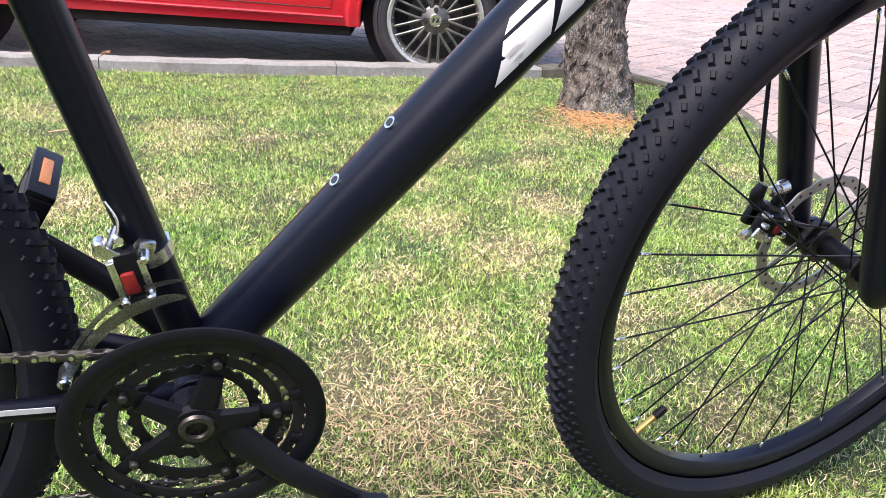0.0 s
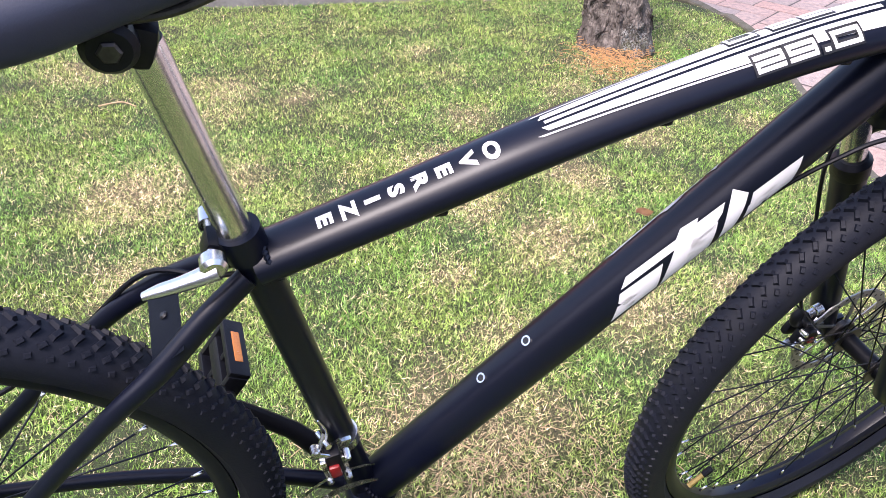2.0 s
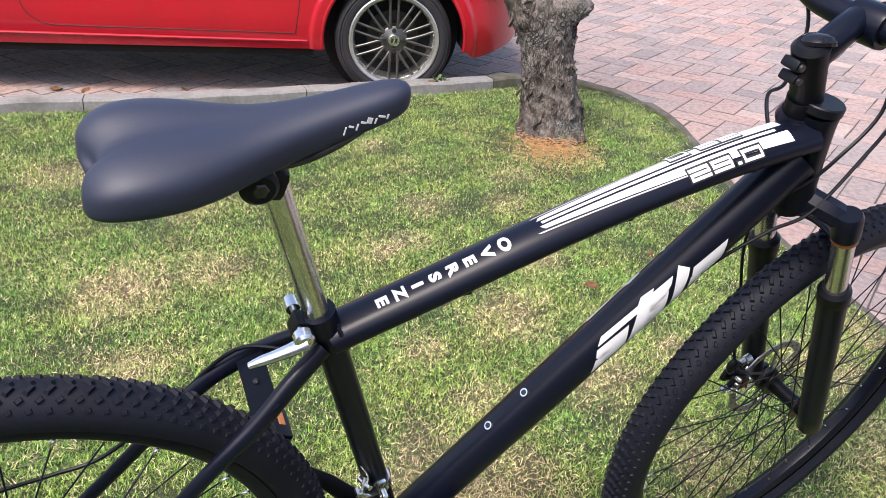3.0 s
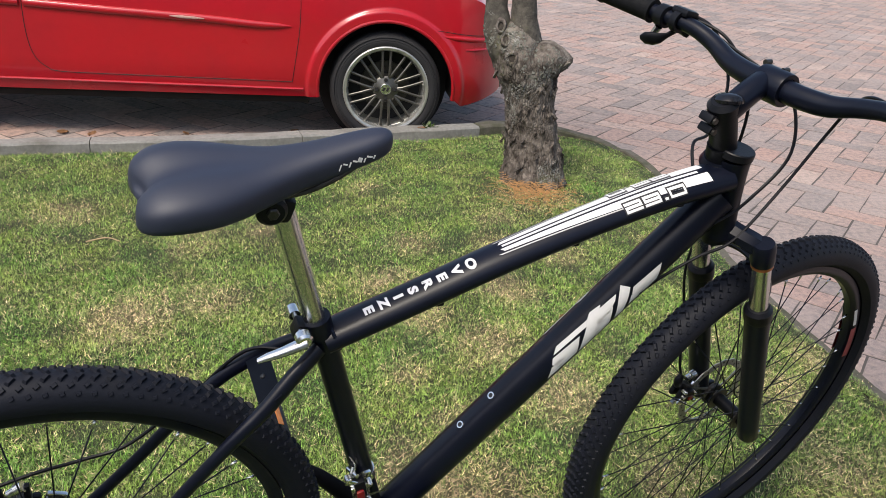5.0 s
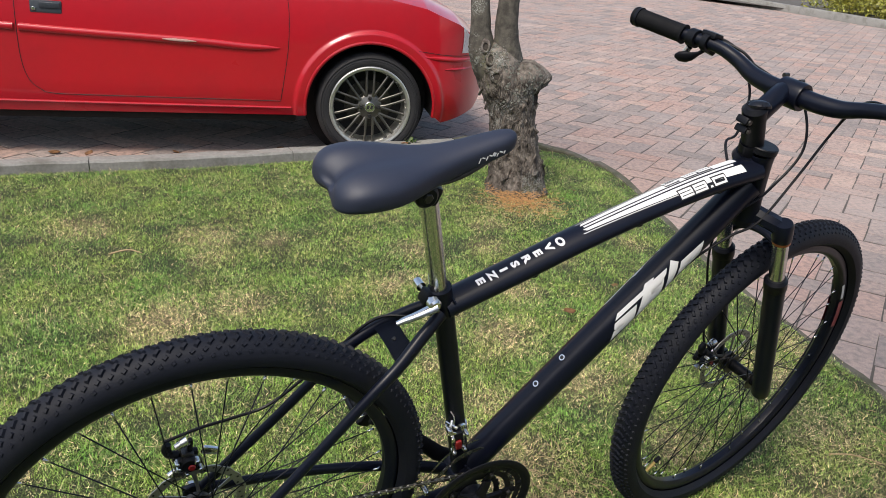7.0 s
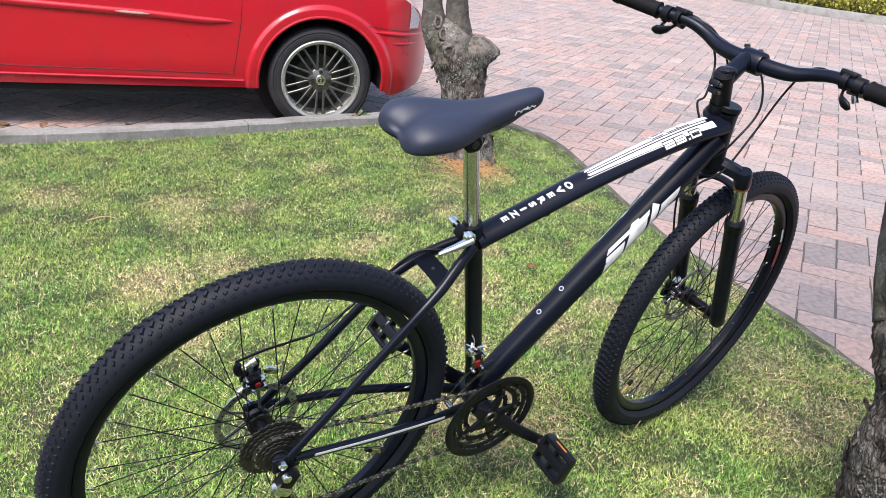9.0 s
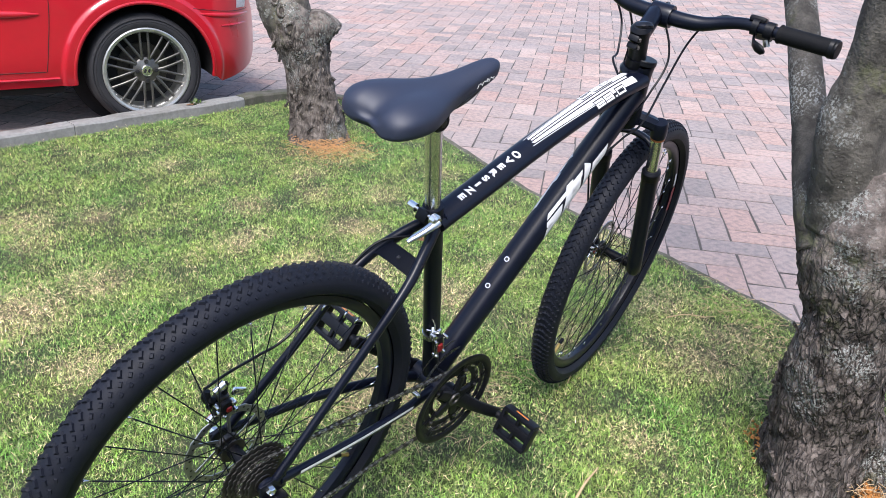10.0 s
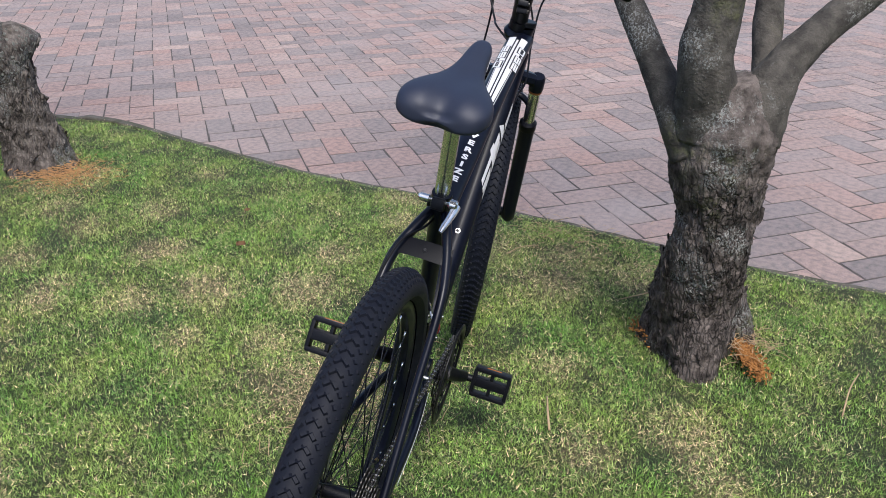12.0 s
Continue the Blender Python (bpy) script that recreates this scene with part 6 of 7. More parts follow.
far_tree = tree(
    "garden tree with rough lichen-spotted bark beside the kerb",
    [(0.467, 3.391, -0.033, 0.1539), (0.460, 3.394, 0.024, 0.1383), (0.452, 3.403, 0.119, 0.1246), (0.439, 3.411, 0.213, 0.1139), (0.422, 3.418, 0.318, 0.1061), (0.403, 3.426, 0.412, 0.1149), (0.355, 3.440, 0.535, 0.1159), (0.338, 3.446, 0.602, 0.1052), (0.329, 3.451, 0.658, 0.0730), (0.326, 3.453, 0.687, 0.0390)],
    [
        [(0.354, 3.438, 0.460, 0.0730), (0.290, 3.450, 0.573, 0.0779), (0.252, 3.459, 0.658, 0.0643), (0.240, 3.468, 0.734, 0.0487), (0.233, 3.478, 0.819, 0.0448), (0.209, 3.518, 1.018, 0.0419), (0.094, 3.600, 1.444, 0.0351), (0.047, 3.670, 1.823, 0.0273)],
        [(0.382, 3.436, 0.497, 0.0828), (0.368, 3.442, 0.611, 0.0799), (0.361, 3.447, 0.706, 0.0584), (0.356, 3.452, 0.810, 0.0516), (0.374, 3.460, 1.018, 0.0448), (0.454, 3.435, 1.444, 0.0351), (0.485, 3.407, 1.823, 0.0253)],
    ], 96, 0.009, None, 6,
    stubs=[[(0.382, 3.427, 0.478, 0.1071), (0.460, 3.419, 0.526, 0.0974), (0.509, 3.413, 0.535, 0.0760), (0.557, 3.409, 0.540, 0.0390), (0.587, 3.406, 0.542, 0.0097)]],
    plates=(260, 0.0115, 3.2), crusts=((0.46, 0.66), 520, 0.0070, 12), bark=PALEBARK, knots=((0.311, 0.545, 0.022), (0.258, 0.670, 0.018, 1.5), (0.282, 0.620, 0.016, 1.5), (0.505, 0.450, 0.026)))

# a leafy sprout on the near tree
line = rounded([(-0.205, -0.040, 0.845), (-0.180, -0.044, 0.885), (-0.155, -0.046, 0.925)], 5)
part("sprout", tube(bmesh.new(), line, [0.003, 0.002, 0.0012], 6), LIMBBARK, near_tree)
for x, y, z, tip, mat, name in ((-0.152, -0.046, 0.928, (0.004, 0.006, -0.062), CROWN, "fresh green leaf"), (-0.150, -0.052, 0.905, (0.010, 0.004, -0.045), LEAFDRY, "withered yellow leaf")):
    a, d = Vector((x, y, z)), Vector(tip)
    side = d.cross(Vector((0.8, 0.5, 0.1))).normalized()
    bm, rows = bmesh.new(), []
    for k in range(7):
        f = k / 6
        c = a + d * f + Vector((0, 0, 0.004 * math.sin(math.pi * f)))
        w = 0.015 * math.sin(math.pi * min(1.0, 0.04 + 0.96 * f)) ** 0.8
        rows.append([bm.verts.new(c + side * w * q + Vector((0.004, 0.002, 0)) * abs(q)) for q in (-1, 0, 1)])
    for p, q in zip(rows, rows[1:]):
        for i in range(2):
            bm.faces.new((p[i], p[i + 1], q[i + 1], q[i]))
    bmesh.ops.solidify(bm, geom=bm.faces[:], thickness=0.0007)
    part("leaf", bm, mat, near_tree, name)

# ---- car ----
CAR = Matrix.Translation((-0.250, 4.065, PAVE_Z)) @ Matrix.Rotation(radians(6.5), 4, "Z") @ Matrix.Diagonal((0.97, 0.97, 0.97, 1))
car = empty("car", CAR, "faded red three-door hatchback parked on the drive", "car")
ARCHES = ((0.0, 0.300, 0.362), (-2.44, 0.300, 0.355))
W2 = 0.80


def car_top(x):
    return float(np.interp(x, (-3.05, -2.98, -2.75, -2.5, -1.3, -1.15, -0.62, -0.4, 0.0, 0.3, 0.5, 0.6, 0.66, 0.70, 0.725), (0.62, 0.86, 1.18, 1.36, 1.40, 1.37, 1.04, 1.01, 0.965, 0.905, 0.825, 0.76, 0.685, 0.62, 0.50)))


def car_low(x):
    return float(np.interp(x, (-3.05, -2.9, -2.8, 0.38, 0.42, 0.66, 0.725), (0.42, 0.32, 0.25, 0.25, 0.215, 0.265, 0.32)))


def car_side(x, z):
    """How far the flank lies in from the widest line."""
    y = 0.035 * max(0.0, (0.42 - z) / 0.2) ** 2 + 0.30 * max(0.0, z - 0.62) ** 2
    y += 0.34 * max(0.0, z - 0.98)
    y += 0.36 * max(0.0, (x - 0.34) / 0.385) ** 2.4
    y += 0.25 * max(0.0, (-2.7 - x) / 0.35) ** 2
    ring = math.hypot(x, z - 0.3)
    flare = min(1.0, max(0.0, (0.432 - ring) / 0.022)) * (ring > 0.3) * (z > 0.2)
    return y - 0.017 * flare * flare * (3 - 2 * flare)


def car_body():
    xs = np.concatenate([np.arange(-3.05, -0.5, 0.05), np.arange(-0.5, 0.60, 0.008), np.arange(0.60, 0.726, 0.008)])
    rows, top_rows = 112, 12
    sheets = {"body": bmesh.new(), "window": bmesh.new()}
    for side in (0, 1):
        grid = []
        for x in xs:
            lo, hi = car_low(x), car_top(x)
            edge = min(hi - 0.05, 1.30)
            col = []
            for j in range(rows):
                z = lo + (edge - lo) * j / (rows - 1)
                px, pz = float(x), z
                for ax, az, ar in ARCHES:
                    dx, dz = px - ax, pz - az
                    q = math.hypot(dx, dz)
                    if abs(q - ar) < 0.011 and q > 0:
                        px, pz = ax + dx / q * ar, az + dz / q * ar
                col.append((px, car_side(px, pz), pz))
            y0 = car_side(float(x), edge)
            for j in range(1, top_rows + 1):
                a = j / top_rows
                yy = y0 + (W2 - y0) * a
                zz = edge + (hi - edge) * (1 - (1 - min(1, a * 2.2)) ** 2) if a < 0.4546 else hi
                col.append((float(x), yy, zz + 0.012 * a))
            grid.append(col)
        def add(bm, quad):
            vs = [bm.verts.new((p[0], p[1] if not side else 2 * W2 - p[1], p[2])) for p in quad]
            bm.faces.new(vs[::-1] if not side else vs)
        for a, b in zip(grid, grid[1:]):
            for j in range(len(a) - 1):
                quad = (a[j], b[j], b[j + 1], a[j + 1])
                mid = [sum(p[i] for p in quad) / 4 for i in range(3)]
                if any(math.hypot(mid[0] - ax, mid[2] - az) < ar for ax, az, ar in ARCHES) and j < rows - 1:
                    continue
                glass = mid[2] > 1.02 and mid[2] < 1.34 and -2.55 < mid[0] < -0.72
                add(sheets["window" if glass else "body"], quad)
    for bm in sheets.values():
        bmesh.ops.remove_doubles(bm, verts=bm.verts, dist=0.002)
        bmesh.ops.recalc_face_normals(bm, faces=bm.faces)
    ends = sheets["body"]
    bmesh.ops.holes_fill(ends, edges=[e for e in ends.edges if e.is_boundary and all(v.co.x > 0.72 for v in e.verts)], sides=0)
    body = part("body", sheets["body"], CARPAINT, car, "faded red painted bodywork", sharp=40)
    part("window", sheets["window"], CARGLASS, car, "dark car glass")
    return body


body = car_body()
# underbody and wheel wells keep the light out; near-black colour deepens the shade
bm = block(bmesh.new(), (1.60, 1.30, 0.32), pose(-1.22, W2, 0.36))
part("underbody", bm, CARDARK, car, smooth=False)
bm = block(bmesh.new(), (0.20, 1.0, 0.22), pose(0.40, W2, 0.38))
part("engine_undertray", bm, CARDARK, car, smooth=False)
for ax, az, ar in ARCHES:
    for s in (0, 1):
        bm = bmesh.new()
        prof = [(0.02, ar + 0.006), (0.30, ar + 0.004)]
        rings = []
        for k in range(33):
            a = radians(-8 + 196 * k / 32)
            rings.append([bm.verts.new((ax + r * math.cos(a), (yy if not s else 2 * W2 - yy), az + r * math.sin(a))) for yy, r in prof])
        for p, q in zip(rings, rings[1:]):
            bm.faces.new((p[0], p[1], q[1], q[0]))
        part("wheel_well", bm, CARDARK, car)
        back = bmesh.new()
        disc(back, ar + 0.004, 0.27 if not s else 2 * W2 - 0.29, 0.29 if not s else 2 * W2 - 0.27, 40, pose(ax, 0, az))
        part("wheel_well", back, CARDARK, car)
    # rolled red lip of the arch
    line = []
    for k in range(41):
        a = radians(-12 + 204 * k / 40)
        x, z = ax + (ar + 0.004) * math.cos(a), az + (ar + 0.004) * math.sin(a)
        if z > car_low(x) - 0.01:
            line.append(Vector((x, car_side(x, z) + 0.006, z)))
    part("arch_lip", tube(bmesh.new(), line, 0.0105, 10), CARPAINT, car)


def flank(x, z, out=0.0):
    return Vector((x, car_side(x, z) - out, z))


def seam(points, r=0.0019):
    line = [flank(p.x, p.z, 0.0005) for p in rounded([(x, 0, z) for x, z in points], 8)]
    part("panel_gap", tube(bmesh.new(), line, r, 6), CARDARK, car)


seam([(-1.80, 0.98), (-1.802, 0.72), (-1.796, 0.52), (-1.765, 0.41), (-1.70, 0.352)])
seam([(-1.70, 0.352), (-1.60, 0.343), (-1.175, 0.338), (-0.80, 0.334), (-0.497, 0.330)])
seam([(-0.497, 0.330), (-0.478, 0.45), (-0.455, 0.62), (-0.450, 0.80), (-0.470, 0.98)])
seam([(0.262, 0.628), (0.40, 0.612), (0.52, 0.602), (0.62, 0.600)], 0.0016)
line = [flank(p.x, p.z, -0.004) for p in rounded([(0.285, 0, 0.596), (0.40, 0, 0.588), (0.52, 0, 0.578), (0.63, 0, 0.574)], 6)]
part("bumper_ledge", tube(bmesh.new(), line, [0.004, 0.014, 0.015, 0.013, 0.005], 12, flat=0.8), CARPAINT, car)
# rubbing strip along the door and rear wing, thinning towards the front
line = [flank(x, z, 0.002) for x, z in ((-2.45, 0.70), (-2.1, 0.69), (-1.815, 0.681))]
part("rubbing_strip", tube(bmesh.new(), line, 0.019, 12, flat=0.7), CARPAINT, car)
line = [flank(p.x, p.z, 0.002) for p in rounded([(-1.79, 0, 0.680), (-1.44, 0, 0.662), (-0.95, 0, 0.640), (-0.69, 0, 0.622), (-0.58, 0, 0.619), (-0.50, 0, 0.618)], 6)]
part("rubbing_strip", tube(bmesh.new(), line, [0.019, 0.019, 0.019, 0.019, 0.017, 0.013, 0.003], 12, flat=0.7), CARPAINT, car, "red rubbing strip, scuffed")
part("strip_scuff", tube(bmesh.new(), [flank(x, 0.652 - (x + 1.2) * 0.045, 0.0165) for x in (-1.10, -1.05, -0.98, -0.93)], [0.002, 0.007, 0.007, 0.002], 8, flat=0.35), material("grey scuff", (0.42, 0.25, 0.22), 0.8, vary=0.5, scale=90), car, "pale grey scuff")
line = [flank(x, 0.298 - 0.008 * (x + 1.2), 0.003) for x in np.linspace(-2.0, -0.44, 20).tolist()]
part("sill_strip", tube(bmesh.new(), line, 0.007, 8), CARPAINT, car)
# bumper crease, headlamp, indicator, handle, number plate bracket side
line = [flank(x, 0.530 - 0.02 * (x - 0.4), 0.0) for x in (0.42, 0.48, 0.54, 0.60)]
part("bumper_groove", tube(bmesh.new(), line, [0.004, 0.009, 0.009, 0.004], 8), CARPAINT, car)
bm = bmesh.new()
rows = []
for k in range(9):
    f = k / 8
    rows.append([bm.verts.new(flank(x, z, 0.006)) for x, z in ((0.525 + 0.075 * f, 0.618 - 0.006 * f), (0.530 + 0.080 * f, 0.675 - 0.015 * f), (0.530 + 0.070 * f, 0.725 - 0.035 * f), (0.526 + 0.058 * f, 0.765 - 0.060 * f))])
for p, q in zip(rows, rows[1:]):
    for i in range(3):
        bm.faces.new((p[i], p[i + 1], q[i + 1], q[i]))
bmesh.ops.solidify(bm, geom=bm.faces[:], thickness=0.008)
part("headlight", bm, LENS, car, "pale clear headlight")
handle = part("door_handle", block(bmesh.new(), (0.150, 0.016, 0.062), pose(-1.655, car_side(-1.65, 0.785) + 0.002, 0.782, 0, 1.5, 0), 0.006), CARTRIM, car, "dark grey flap door handle")
part("handle_flap", block(bmesh.new(), (0.100, 0.014, 0.030), pose(-1.635, car_side(-1.65, 0.785) - 0.006, 0.790, 10, 1.5, 0), 0.005), CARTRIM, handle)
part("door_lock", disc(bmesh.new(), 0.010, car_side(-1.7, 0.775) - 0.010, car_side(-1.7, 0.775) + 0.004, 16, pose(-1.712, 0, 0.772)), ALLOY, handle)
# low floor added so the gap beneath the car goes dark
part("floor_pan", block(bmesh.new(), (1.62, 2 * W2 - 0.24, 0.05), pose(-1.22, W2, 0.215), 0.01), CARDARK, car, "underbody floor, near-black to deepen the shade under the car")
part("towing_eye", rod(bmesh.new(), (0.70, 0.40, 0.36), (0.735, 0.40, 0.36), 0.010), CARDARK, car)


def car_wheel(parent, x, y_out, sign):
    """Tyre, lipped rim with paired spokes, bolts and cap; outer face at y_out, sign -1 faces the lawn."""
    m = Matrix.Translation((x, y_out, 0.303)) @ (Matrix.Identity(4) if sign < 0 else Matrix.Rotation(math.pi, 4, "Z"))
    bm = lathe(bmesh.new(), [(0.226, 0.012), (0.236, 0.004), (0.256, 0.000), (0.280, 0.006), (0.297, 0.022), (0.302, 0.045), (0.302, 0.165), (0.296, 0.188), (0.270, 0.200), (0.225, 0.195), (0.222, 0.10)], 72, m, closed=True)
    root = part("wheel", bm, CARTYRE, parent, "worn car tyre on a multi-spoke alloy rim", sharp=50)
    for r in (0.262, 0.276):
        part("sidewall_ring", lathe(bmesh.new(), [(r, 0.004), (r + 0.0018, -0.0005), (r + 0.0036, 0.005)], 64, m), CARTYRE, root)
    rim = lathe(bmesh.new(), [(0.232, 0.010), (0.231, 0.000), (0.225, -0.003), (0.212, 0.001), (0.207, 0.014), (0.205, 0.040), (0.205, 0.16), (0.200, 0.16), (0.201, 0.042), (0.2045, 0.034), (0.226, 0.02)], 72, m, closed=True)
    part("rim", rim, RIMLIP, root, "polished lipped rim")
    part("brake_disc", disc(bmesh.new(), 0.135, 0.115, 0.128, 40, m), DARKSTEEL, root)
    # near-black disc standing in for shade behind the spokes
    part("rim_shade_disc", disc(bmesh.new(), 0.204, 0.150, 0.156, 40, m), CARDARK, root)
    for k in range(10):
        for e in (-1, 1):
            mid = 2 * math.pi * k / 10 + math.pi / 2
            pts = [m @ Vector((r * math.cos(a), y, r * math.sin(a))) for r, a, y in ((0.060, mid + e * radians(17), 0.030), (0.09, mid + e * radians(12.8), 0.022), (0.150, mid + e * radians(8.0), 0.024), (0.209, mid + e * radians(6.0), 0.032))]
            part("rim_spoke", tube(bmesh.new(), pts, [0.0100, 0.0082, 0.0070, 0.0085], 8, flat=0.9), RIMGREY, root, sharp=50)
        a = 2 * math.pi * (k + 0.5) / 10 + math.pi / 2
        for da in (-0.14, 0.0, 0.14):
            part("rim_rivet", disc(bmesh.new(), 0.0038, 0.020, 0.034, 8, m @ Matrix.Translation((0.2055 * math.cos(a + da), 0, 0.2055 * math.sin(a + da)))), ALLOY, root, sharp=0)
    part("wheel_hub", lathe(bmesh.new(), [(0.0001, 0.016), (0.030, 0.016), (0.034, 0.019), (0.060, 0.021), (0.070, 0.028), (0.072, 0.10)], 36, m), RIMGREY, root)
    cap = part("centre_cap", disc(bmesh.new(), 0.029, 0.010, 0.020, 28, m), ALLOY, root, "round centre cap with plain dark marks")
    for dx in (-0.010, 0.010):
        part("cap_mark", block(bmesh.new(), (0.011, 0.003, 0.020), m @ pose(dx, 0.0095, 0, 0, 20, 0)), CARDARK, cap, smooth=False)
    for k in range(4):
        a = math.pi / 2 * k
        part("wheel_bolt", disc(bmesh.new(), 0.0115, 0.010, 0.034, 6, m @ Matrix.Translation((0.050 * math.cos(a), 0, 0.050 * math.sin(a)))), CARDARK, root)


for wx in (0.0, -2.44):
    car_wheel(car, wx, 0.004, -1)
    car_wheel(car, wx, 2 * W2 - 0.004, 1)

# ---- yard beyond: far kerb, hedge, bags ----
bm = bmesh.new()
line = rounded([(5.9, 21.5, 0), (7.0, 18.2, 0), (7.7, 16.2, 0), (8.16, 14.85, 0), (8.5, 13.75, 0), (8.95, 12.97, 0), (9.5, 12.36, 0), (10.4, 11.75, 0), (11.5, 11.1, 0), (13.0, 10.2, 0), (15.5, 8.8, 0)], 6)
rings = []
for i, p in enumerate(line):
    d = (line[min(i + 1, len(line) - 1)] - line[max(i - 1, 0)]).normalized()
    o = Vector((-d.y, d.x, 0))
    rings.append([bm.verts.new((p.x + o.x * a, p.y + o.y * a, z)) for a, z in ((0, PAVE_Z - 0.05), (0, 0.04), (0.02, 0.055), (0.13, 0.055), (0.15, 0.04), (0.15, PAVE_Z - 0.05))])
for a, b in zip(rings, rings[1:]):
    for k in range(5):
        bm.faces.new((a[k], a[k + 1], b[k + 1], b[k]))
bmesh.ops.recalc_face_normals(bm, faces=bm.faces)
far_kerb = mesh_object("kerb_far", bm, CONCRETE)
tagged(far_kerb, "grey concrete kerb before the far planting bed", "kerb", kind="structure")
hedge_c = []
rng = random.Random(8)
for p in line[18:]:
    for k in range(26):
        hedge_c.append((p.x + 0.42 + rng.uniform(0, 1.4), p.y + 0.40 + rng.uniform(0, 1.2), PAVE_Z + 0.10 + rng.uniform(0, 0.42)))
hedge = leaves("hedge", hedge_c, 34, 0.085, 0.075, HEDGE, None, "low yellow-green hedge behind the far kerb", 4)
tagged(hedge, category="hedge", kind="stuff")
bed = bmesh.new()
bmesh.ops.create_grid(bed, x_segments=1, y_segments=1, size=6, matrix=Matrix.Translation((14.5, 16.9, -0.02)) @ Matrix.Rotation(radians(-52), 4, "Z"))
tagged(mesh_object("planting_bed", bed, SANDBED, False), "bare soil bed behind the far kerb", "soil", kind="structure")


def bag(x, y, sx, sy, sz, turn):
    bm = bmesh.new()
    bmesh.ops.create_icosphere(bm, subdivisions=4, radius=1.0)
    for v in bm.verts:
        c = v.co
        k = 1.02 + 0.24 * noise.noise(c * 1.6) - 0.16 * abs(noise.noise(c * 3.4)) - 0.09 * abs(noise.noise(c * 8.0))
        neck = max(0.0, c.z - 0.75) * 0.8
        c.x, c.y, c.z = c.x * k * (1 - neck) * sx, c.y * k * (1 - neck) * sy, max(-0.72, c.z * k) * sz
    ob = mesh_object("rubbish_bag", bm, BAG)
    ob.matrix_world = pose(x, y, PAVE_Z + 0.72 * sz - 0.005, 0, 0, turn)
    tagged(ob, "full black plastic rubbish bag on the paving", "bag")


bag(9.15, 10.42, 0.44, 0.34, 0.36, 20)

# ---- litter on the lawn ----
def stick(points, r, label="pale dry twig lying in the grass"):
    ob = mesh_object("twig", tube(bmesh.new(), rounded(points, 5), [r, r * 0.9, r * 0.6], 7), STRAW)
    tagged(ob, label, "twig", group="twigs on the lawn")


stick([(0.158, 0.608, 0.006), (0.205, 0.640, 0.012), (0.268, 0.679, 0.008)], 0.0033)
stick([(0.622, 0.070, 0.004), (0.74, 0.082, 0.012), (0.837, 0.081, 0.006)], 0.0022)
stick([(0.93, 0.70, 0.008), (0.88, 0.72, 0.014), (0.83, 0.76, 0.008)], 0.0020)
stick([(-1.20, 2.40, 0.006), (-1.14, 2.43, 0.012), (-1.09, 2.42, 0.006)], 0.0028)
stick([(0.90, 1.21, 0.006), (0.96, 1.20, 0.010), (1.02, 1.17, 0.006)], 0.0020)


def litter(name, centre, n, spread, length, mat, label, seed, lift=0.01):
    """Loose straws and crumbs strewn over the turf."""
    rng, bm = random.Random(seed), bmesh.new()
    for k in range(n):
        x, y = centre[0] + rng.gauss(0, spread[0]), centre[1] + rng.gauss(0, spread[1])
        a, l = rng.uniform(0, 6.28), length * rng.uniform(0.4, 1.2)
        z = lift + rng.uniform(0, 0.014)
        dx, dy, dz = math.cos(a) * l / 2, math.sin(a) * l / 2, rng.uniform(-0.35, 0.35) * l
        tube(bm, [(x - dx, y - dy, z - dz / 2), (x, y, z + l * 0.08), (x + dx, y + dy, z + dz / 2)], 0.0009, 4, caps=False)
    tagged(mesh_object(name, bm, mat), label, "straw", kind="stuff")


litter("straw", (0.445, 3.170), 900, (0.085, 0.105), 0.026, FOXY, "dry straw at the foot of a tree", 1)
litter("straw", (0.802, 0.369), 90, (0.05, 0.05), 0.05, STRAW, "dry straw at the foot of a tree", 2, 0.016)
litter("straw", (1.129, 1.116), 170, (0.09, 0.16), 0.035, STRAW, "dry clippings beside the kerb", 3)
litter("straw", (0.020, 1.072), 260, (0.15, 0.10), 0.04, STRAW, "thin dry clippings on the turf", 5, 0.004)


def crumbs(start, end, n, spread, seed):
    """Rotted wood: fine crumbs with splinters among them, thickest in the middle."""
    rng, bm = random.Random(seed), bmesh.new()
    for k in range(n):
        f = min(1.0, max(0.0, rng.gauss(0.5, 0.28)))
        x = start[0] + (end[0] - start[0]) * f + rng.gauss(0, spread)
        y = start[1] + (end[1] - start[1]) * f + rng.gauss(0, spread)
        z, a = 0.002 + rng.uniform(0, 0.016), rng.uniform(0, 6.28)
        if k % 6:
            r = rng.uniform(0.0012, 0.0040)
            bmesh.ops.create_icosphere(bm, subdivisions=1, radius=r, matrix=pose(x, y, z, 0, 0, math.degrees(a)) @ Matrix.Diagonal((1.7, 0.9, 0.7, 1)))
        else:
            l = rng.uniform(0.006, 0.018)
            dx, dy = math.cos(a) * l / 2, math.sin(a) * l / 2
            tube(bm, [(x - dx, y - dy, z), (x, y, z + 0.004), (x + dx, y + dy, z)], 0.0010, 4, caps=False)
    tagged(mesh_object("wood_crumbs", bm, ORANGE), "orange rotted wood crumbs at the foot of a tree", "crumbs", kind="stuff")


crumbs((0.815, 0.392), (0.672, 0.280), 1000, 0.0135, 1)
crumbs((0.735, 0.655), (0.688, 0.580), 170, 0.018, 2)


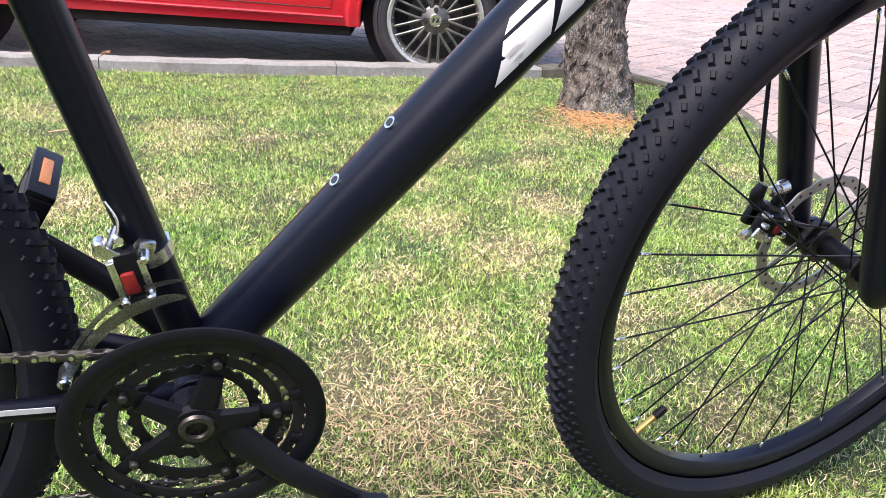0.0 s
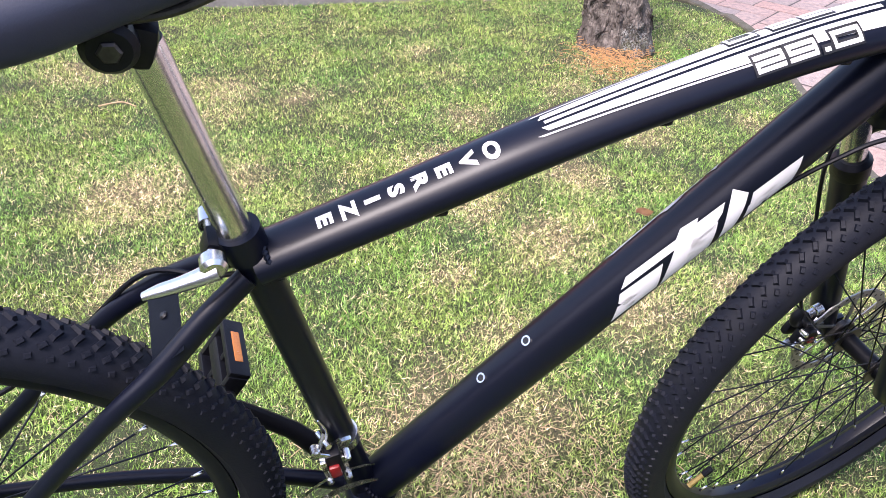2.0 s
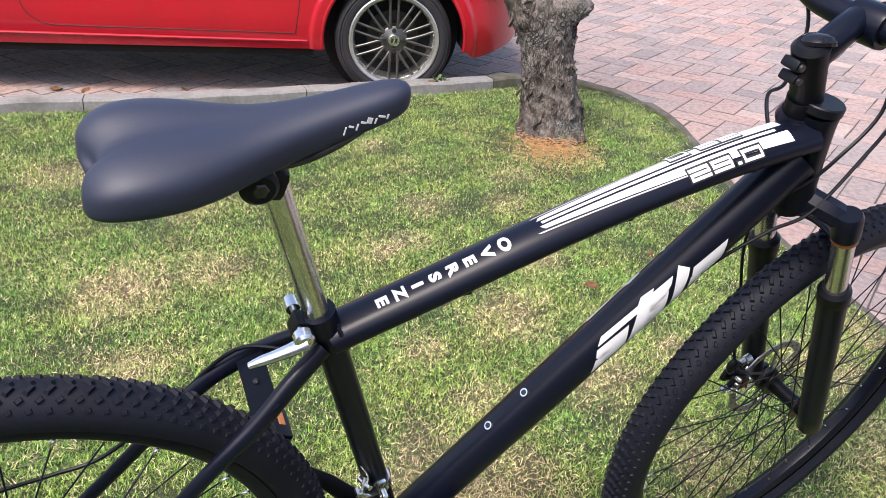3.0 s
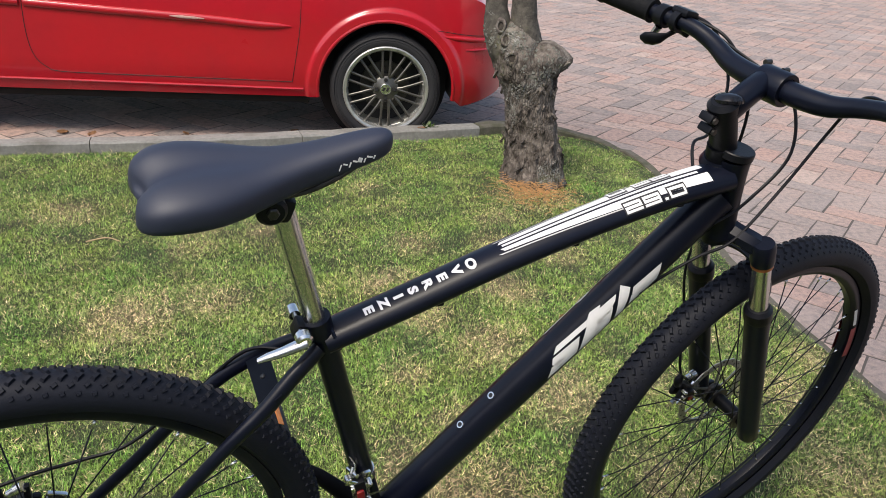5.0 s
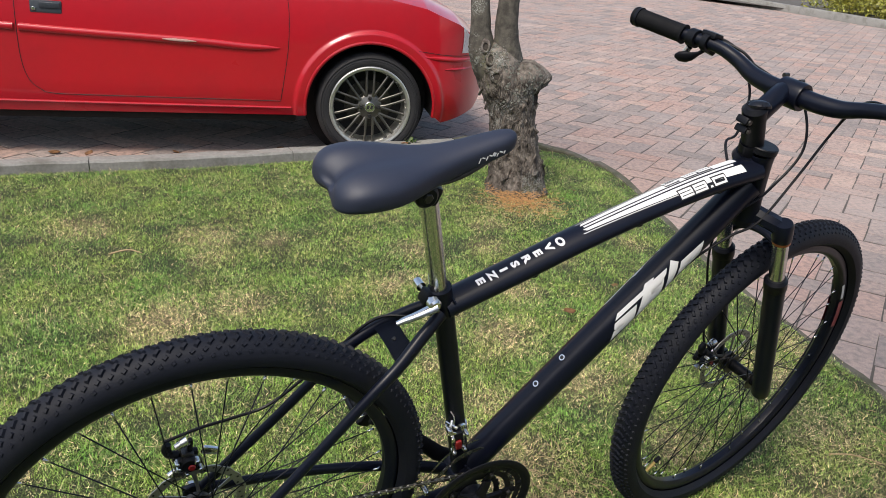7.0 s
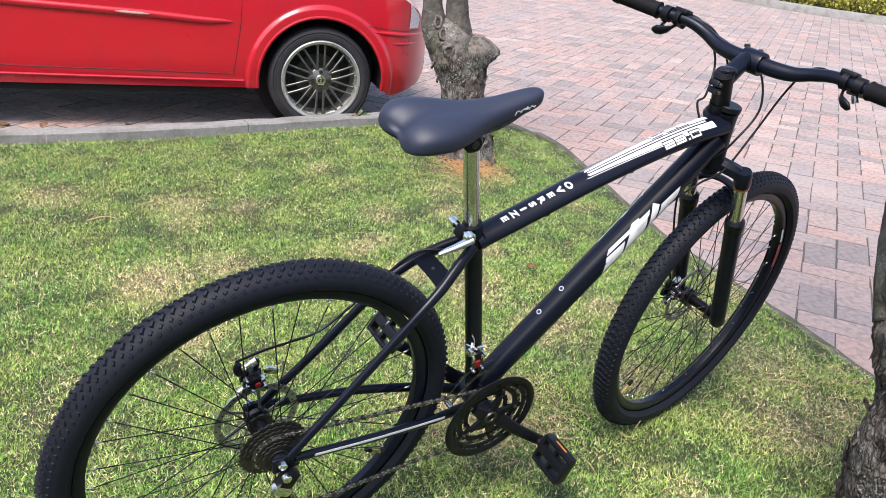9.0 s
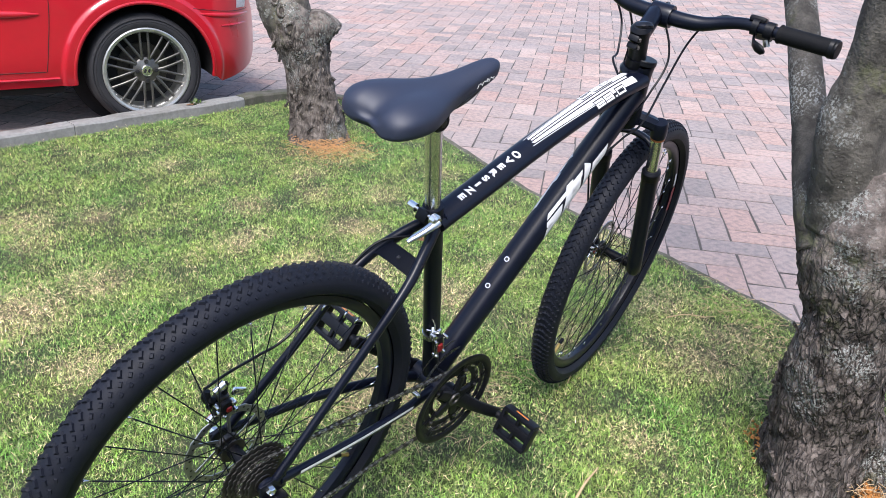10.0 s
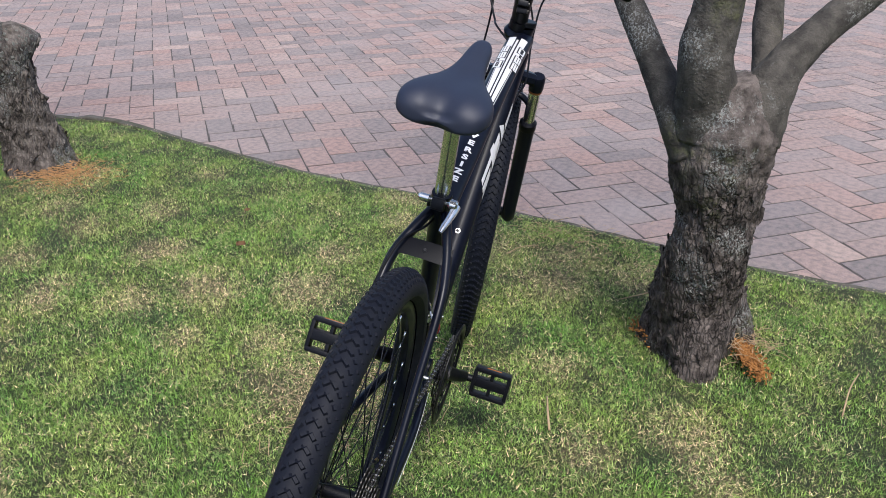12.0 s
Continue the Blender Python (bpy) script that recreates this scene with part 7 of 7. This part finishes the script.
def fallen_leaf(x, y, z, turn, size):
    bm = bmesh.new()
    rows = []
    for k in range(7):
        f = k / 6
        w = size * 0.34 * math.sin(math.pi * min(1, f * 1.02 + 0.02)) ** 0.8
        rows.append([bm.verts.new((size * (f - 0.5), s * w, size * (0.10 * abs(s) + 0.12 * (f - 0.5) ** 2))) for s in (-1, 0, 1)])
    for p, q in zip(rows, rows[1:]):
        for i in range(2):
            bm.faces.new((p[i], p[i + 1], q[i + 1], q[i]))
    bmesh.ops.solidify(bm, geom=bm.faces[:], thickness=0.0008)
    ob = mesh_object("fallen_leaf", bm, LEAFDRY)
    ob.matrix_world = pose(x, y, z, random.uniform(-15, 15), random.uniform(-15, 15), turn)
    tagged(ob, "curled brown fallen leaf", "leaf", group="fallen leaves")


def weed(x, y, z, seed):
    """A small broad-leaved weed growing in the kerb's joint."""
    rng, bm = random.Random(seed), bmesh.new()
    for k in range(22):
        a, l, up = rng.uniform(0, 6.28), rng.uniform(0.03, 0.075), rng.uniform(0.3, 1.3)
        o, u = Vector((math.cos(a), math.sin(a), 0)), Vector((-math.sin(a), math.cos(a), 0))
        tipp = o * l * math.cos(up) + Vector((0, 0, l * math.sin(up)))
        vs = [bm.verts.new(q) for q in (o * 0.004, tipp * 0.55 + u * l * 0.2, tipp, tipp * 0.55 - u * l * 0.2)]
        bm.faces.new(vs)
    ob = mesh_object("weed", bm, CROWN, False)
    ob.matrix_world = pose(x, y, z)
    tagged(ob, "small green weed growing beside the kerb", "weed")


weed(-0.02, 4.06, 0.0, 3)

for x, y, z, a, s in ((0.40, 1.98, 0.018, 20, 0.05), (-1.62, 3.62, 0.02, 80, 0.06), (-0.05, 4.02, 0.03, 10, 0.05), (-1.30, 4.05, PAVE_Z + 0.004, 140, 0.05), (-0.75, 4.22, PAVE_Z + 0.004, 40, 0.05), (-1.9, 3.95, PAVE_Z + 0.004, 10, 0.06), (0.62, 2.2, 0.018, 60, 0.04)):
    fallen_leaf(x, y, z, a, s)


# ---- brick paving, laid in herringbone ----
def paving():
    root = tagged(new("pavement"), "worn pink and grey clay pavers laid in herringbone", "paving", kind="structure")
    W, gap = 0.135, 0.0065
    turn = radians(-35.2)
    cu, su = math.cos(turn), math.sin(turn)
    l, w, h, c = 2 * W - gap, W - gap, 0.05, 0.0018
    verts = [(sx * l / 2, sy * w / 2, -h) for sx, sy in ((-1, -1), (1, -1), (1, 1), (-1, 1))]
    verts += [(sx * l / 2, sy * w / 2, -c) for sx, sy in ((-1, -1), (1, -1), (1, 1), (-1, 1))]
    verts += [(sx * (l / 2 - c), sy * (w / 2 - c), 0) for sx, sy in ((-1, -1), (1, -1), (1, 1), (-1, 1))]
    faces = [(8, 9, 10, 11)]
    for o in (0, 4):
        faces += [(o, o + 1, o + 5, o + 4), (o + 1, o + 2, o + 6, o + 5), (o + 2, o + 3, o + 7, o + 6), (o + 3, o, o + 4, o + 7)]
    shapes = []
    rng = random.Random(11)
    for k in range(5):
        me = bpy.data.meshes.new("paver")
        vs = [(x + rng.uniform(-0.0025, 0.0025), y + rng.uniform(-0.0025, 0.0025), z) for x, y, z in verts]
        me.from_pydata(vs, [], faces)
        me.materials.append(BRICK)
        shapes.append((me, vs))
    spots = []
    reach = 200
    for i in range(-reach, reach):
        for j in range(-reach, reach):
            k = (i - j) % 4
            if k == 0:
                u, v, a = (i + 1) * W, (j + 0.5) * W, turn
            elif k == 2:
                u, v, a = (i + 0.5) * W, j * W, turn + math.pi / 2
            else:
                continue
            x, y = cu * u - su * v + 1.8455, su * u + cu * v + 2.1905
            if (0.3 < x < 14.5 and -4.5 < y < 25) or (-7.5 < x <= 1.2 and 1.3 < y < 8.0):
                spots.append((x, y, a))
    x, y = np.array([s[0] for s in spots]), np.array([s[1] for s in spots])
    far = np.full(len(x), 9.0)
    for px, py in EDGE_XY:
        far = np.minimum(far, np.hypot(x - px, y - py))
    ok = ~on_lawn(x, y) & (far > 0.02 + 0.05 * (y > 3.6) + 0.03 * (x < 0.6))
    order = sorted((math.hypot(s[0] - 1.2, (s[1] - 1.6) * 0.75), n) for n, s in enumerate(spots) if ok[n])
    single = {n for _, n in order[:300]}
    V, F = [], []
    for n, (px, py, a) in enumerate(spots):
        if not ok[n]:
            continue
        z, rx, ry = PAVE_Z + rng.uniform(-0.0007, 0.0007), rng.uniform(-0.12, 0.12), rng.uniform(-0.08, 0.08)
        m = pose(px + rng.uniform(-0.002, 0.002), py + rng.uniform(-0.002, 0.002), z, rx, ry, math.degrees(a) + rng.uniform(-0.7, 0.7))
        me, vs = shapes[rng.randrange(5)]
        if n in single:
            ob = new("paver", me)
            ob.matrix_world = m
            ob.parent = root
        else:
            base = len(V)
            V += [tuple(m @ Vector(q)) for q in vs]
            F += [tuple(base + q for q in f) for f in faces]
    me = bpy.data.meshes.new("pavers")
    me.from_pydata(V, [], F)
    me.materials.append(BRICK)
    ob = new("pavers", me)
    ob.parent = root
    tagged(ob, "clay pavers further off in the yard", kind="stuff")


paving()
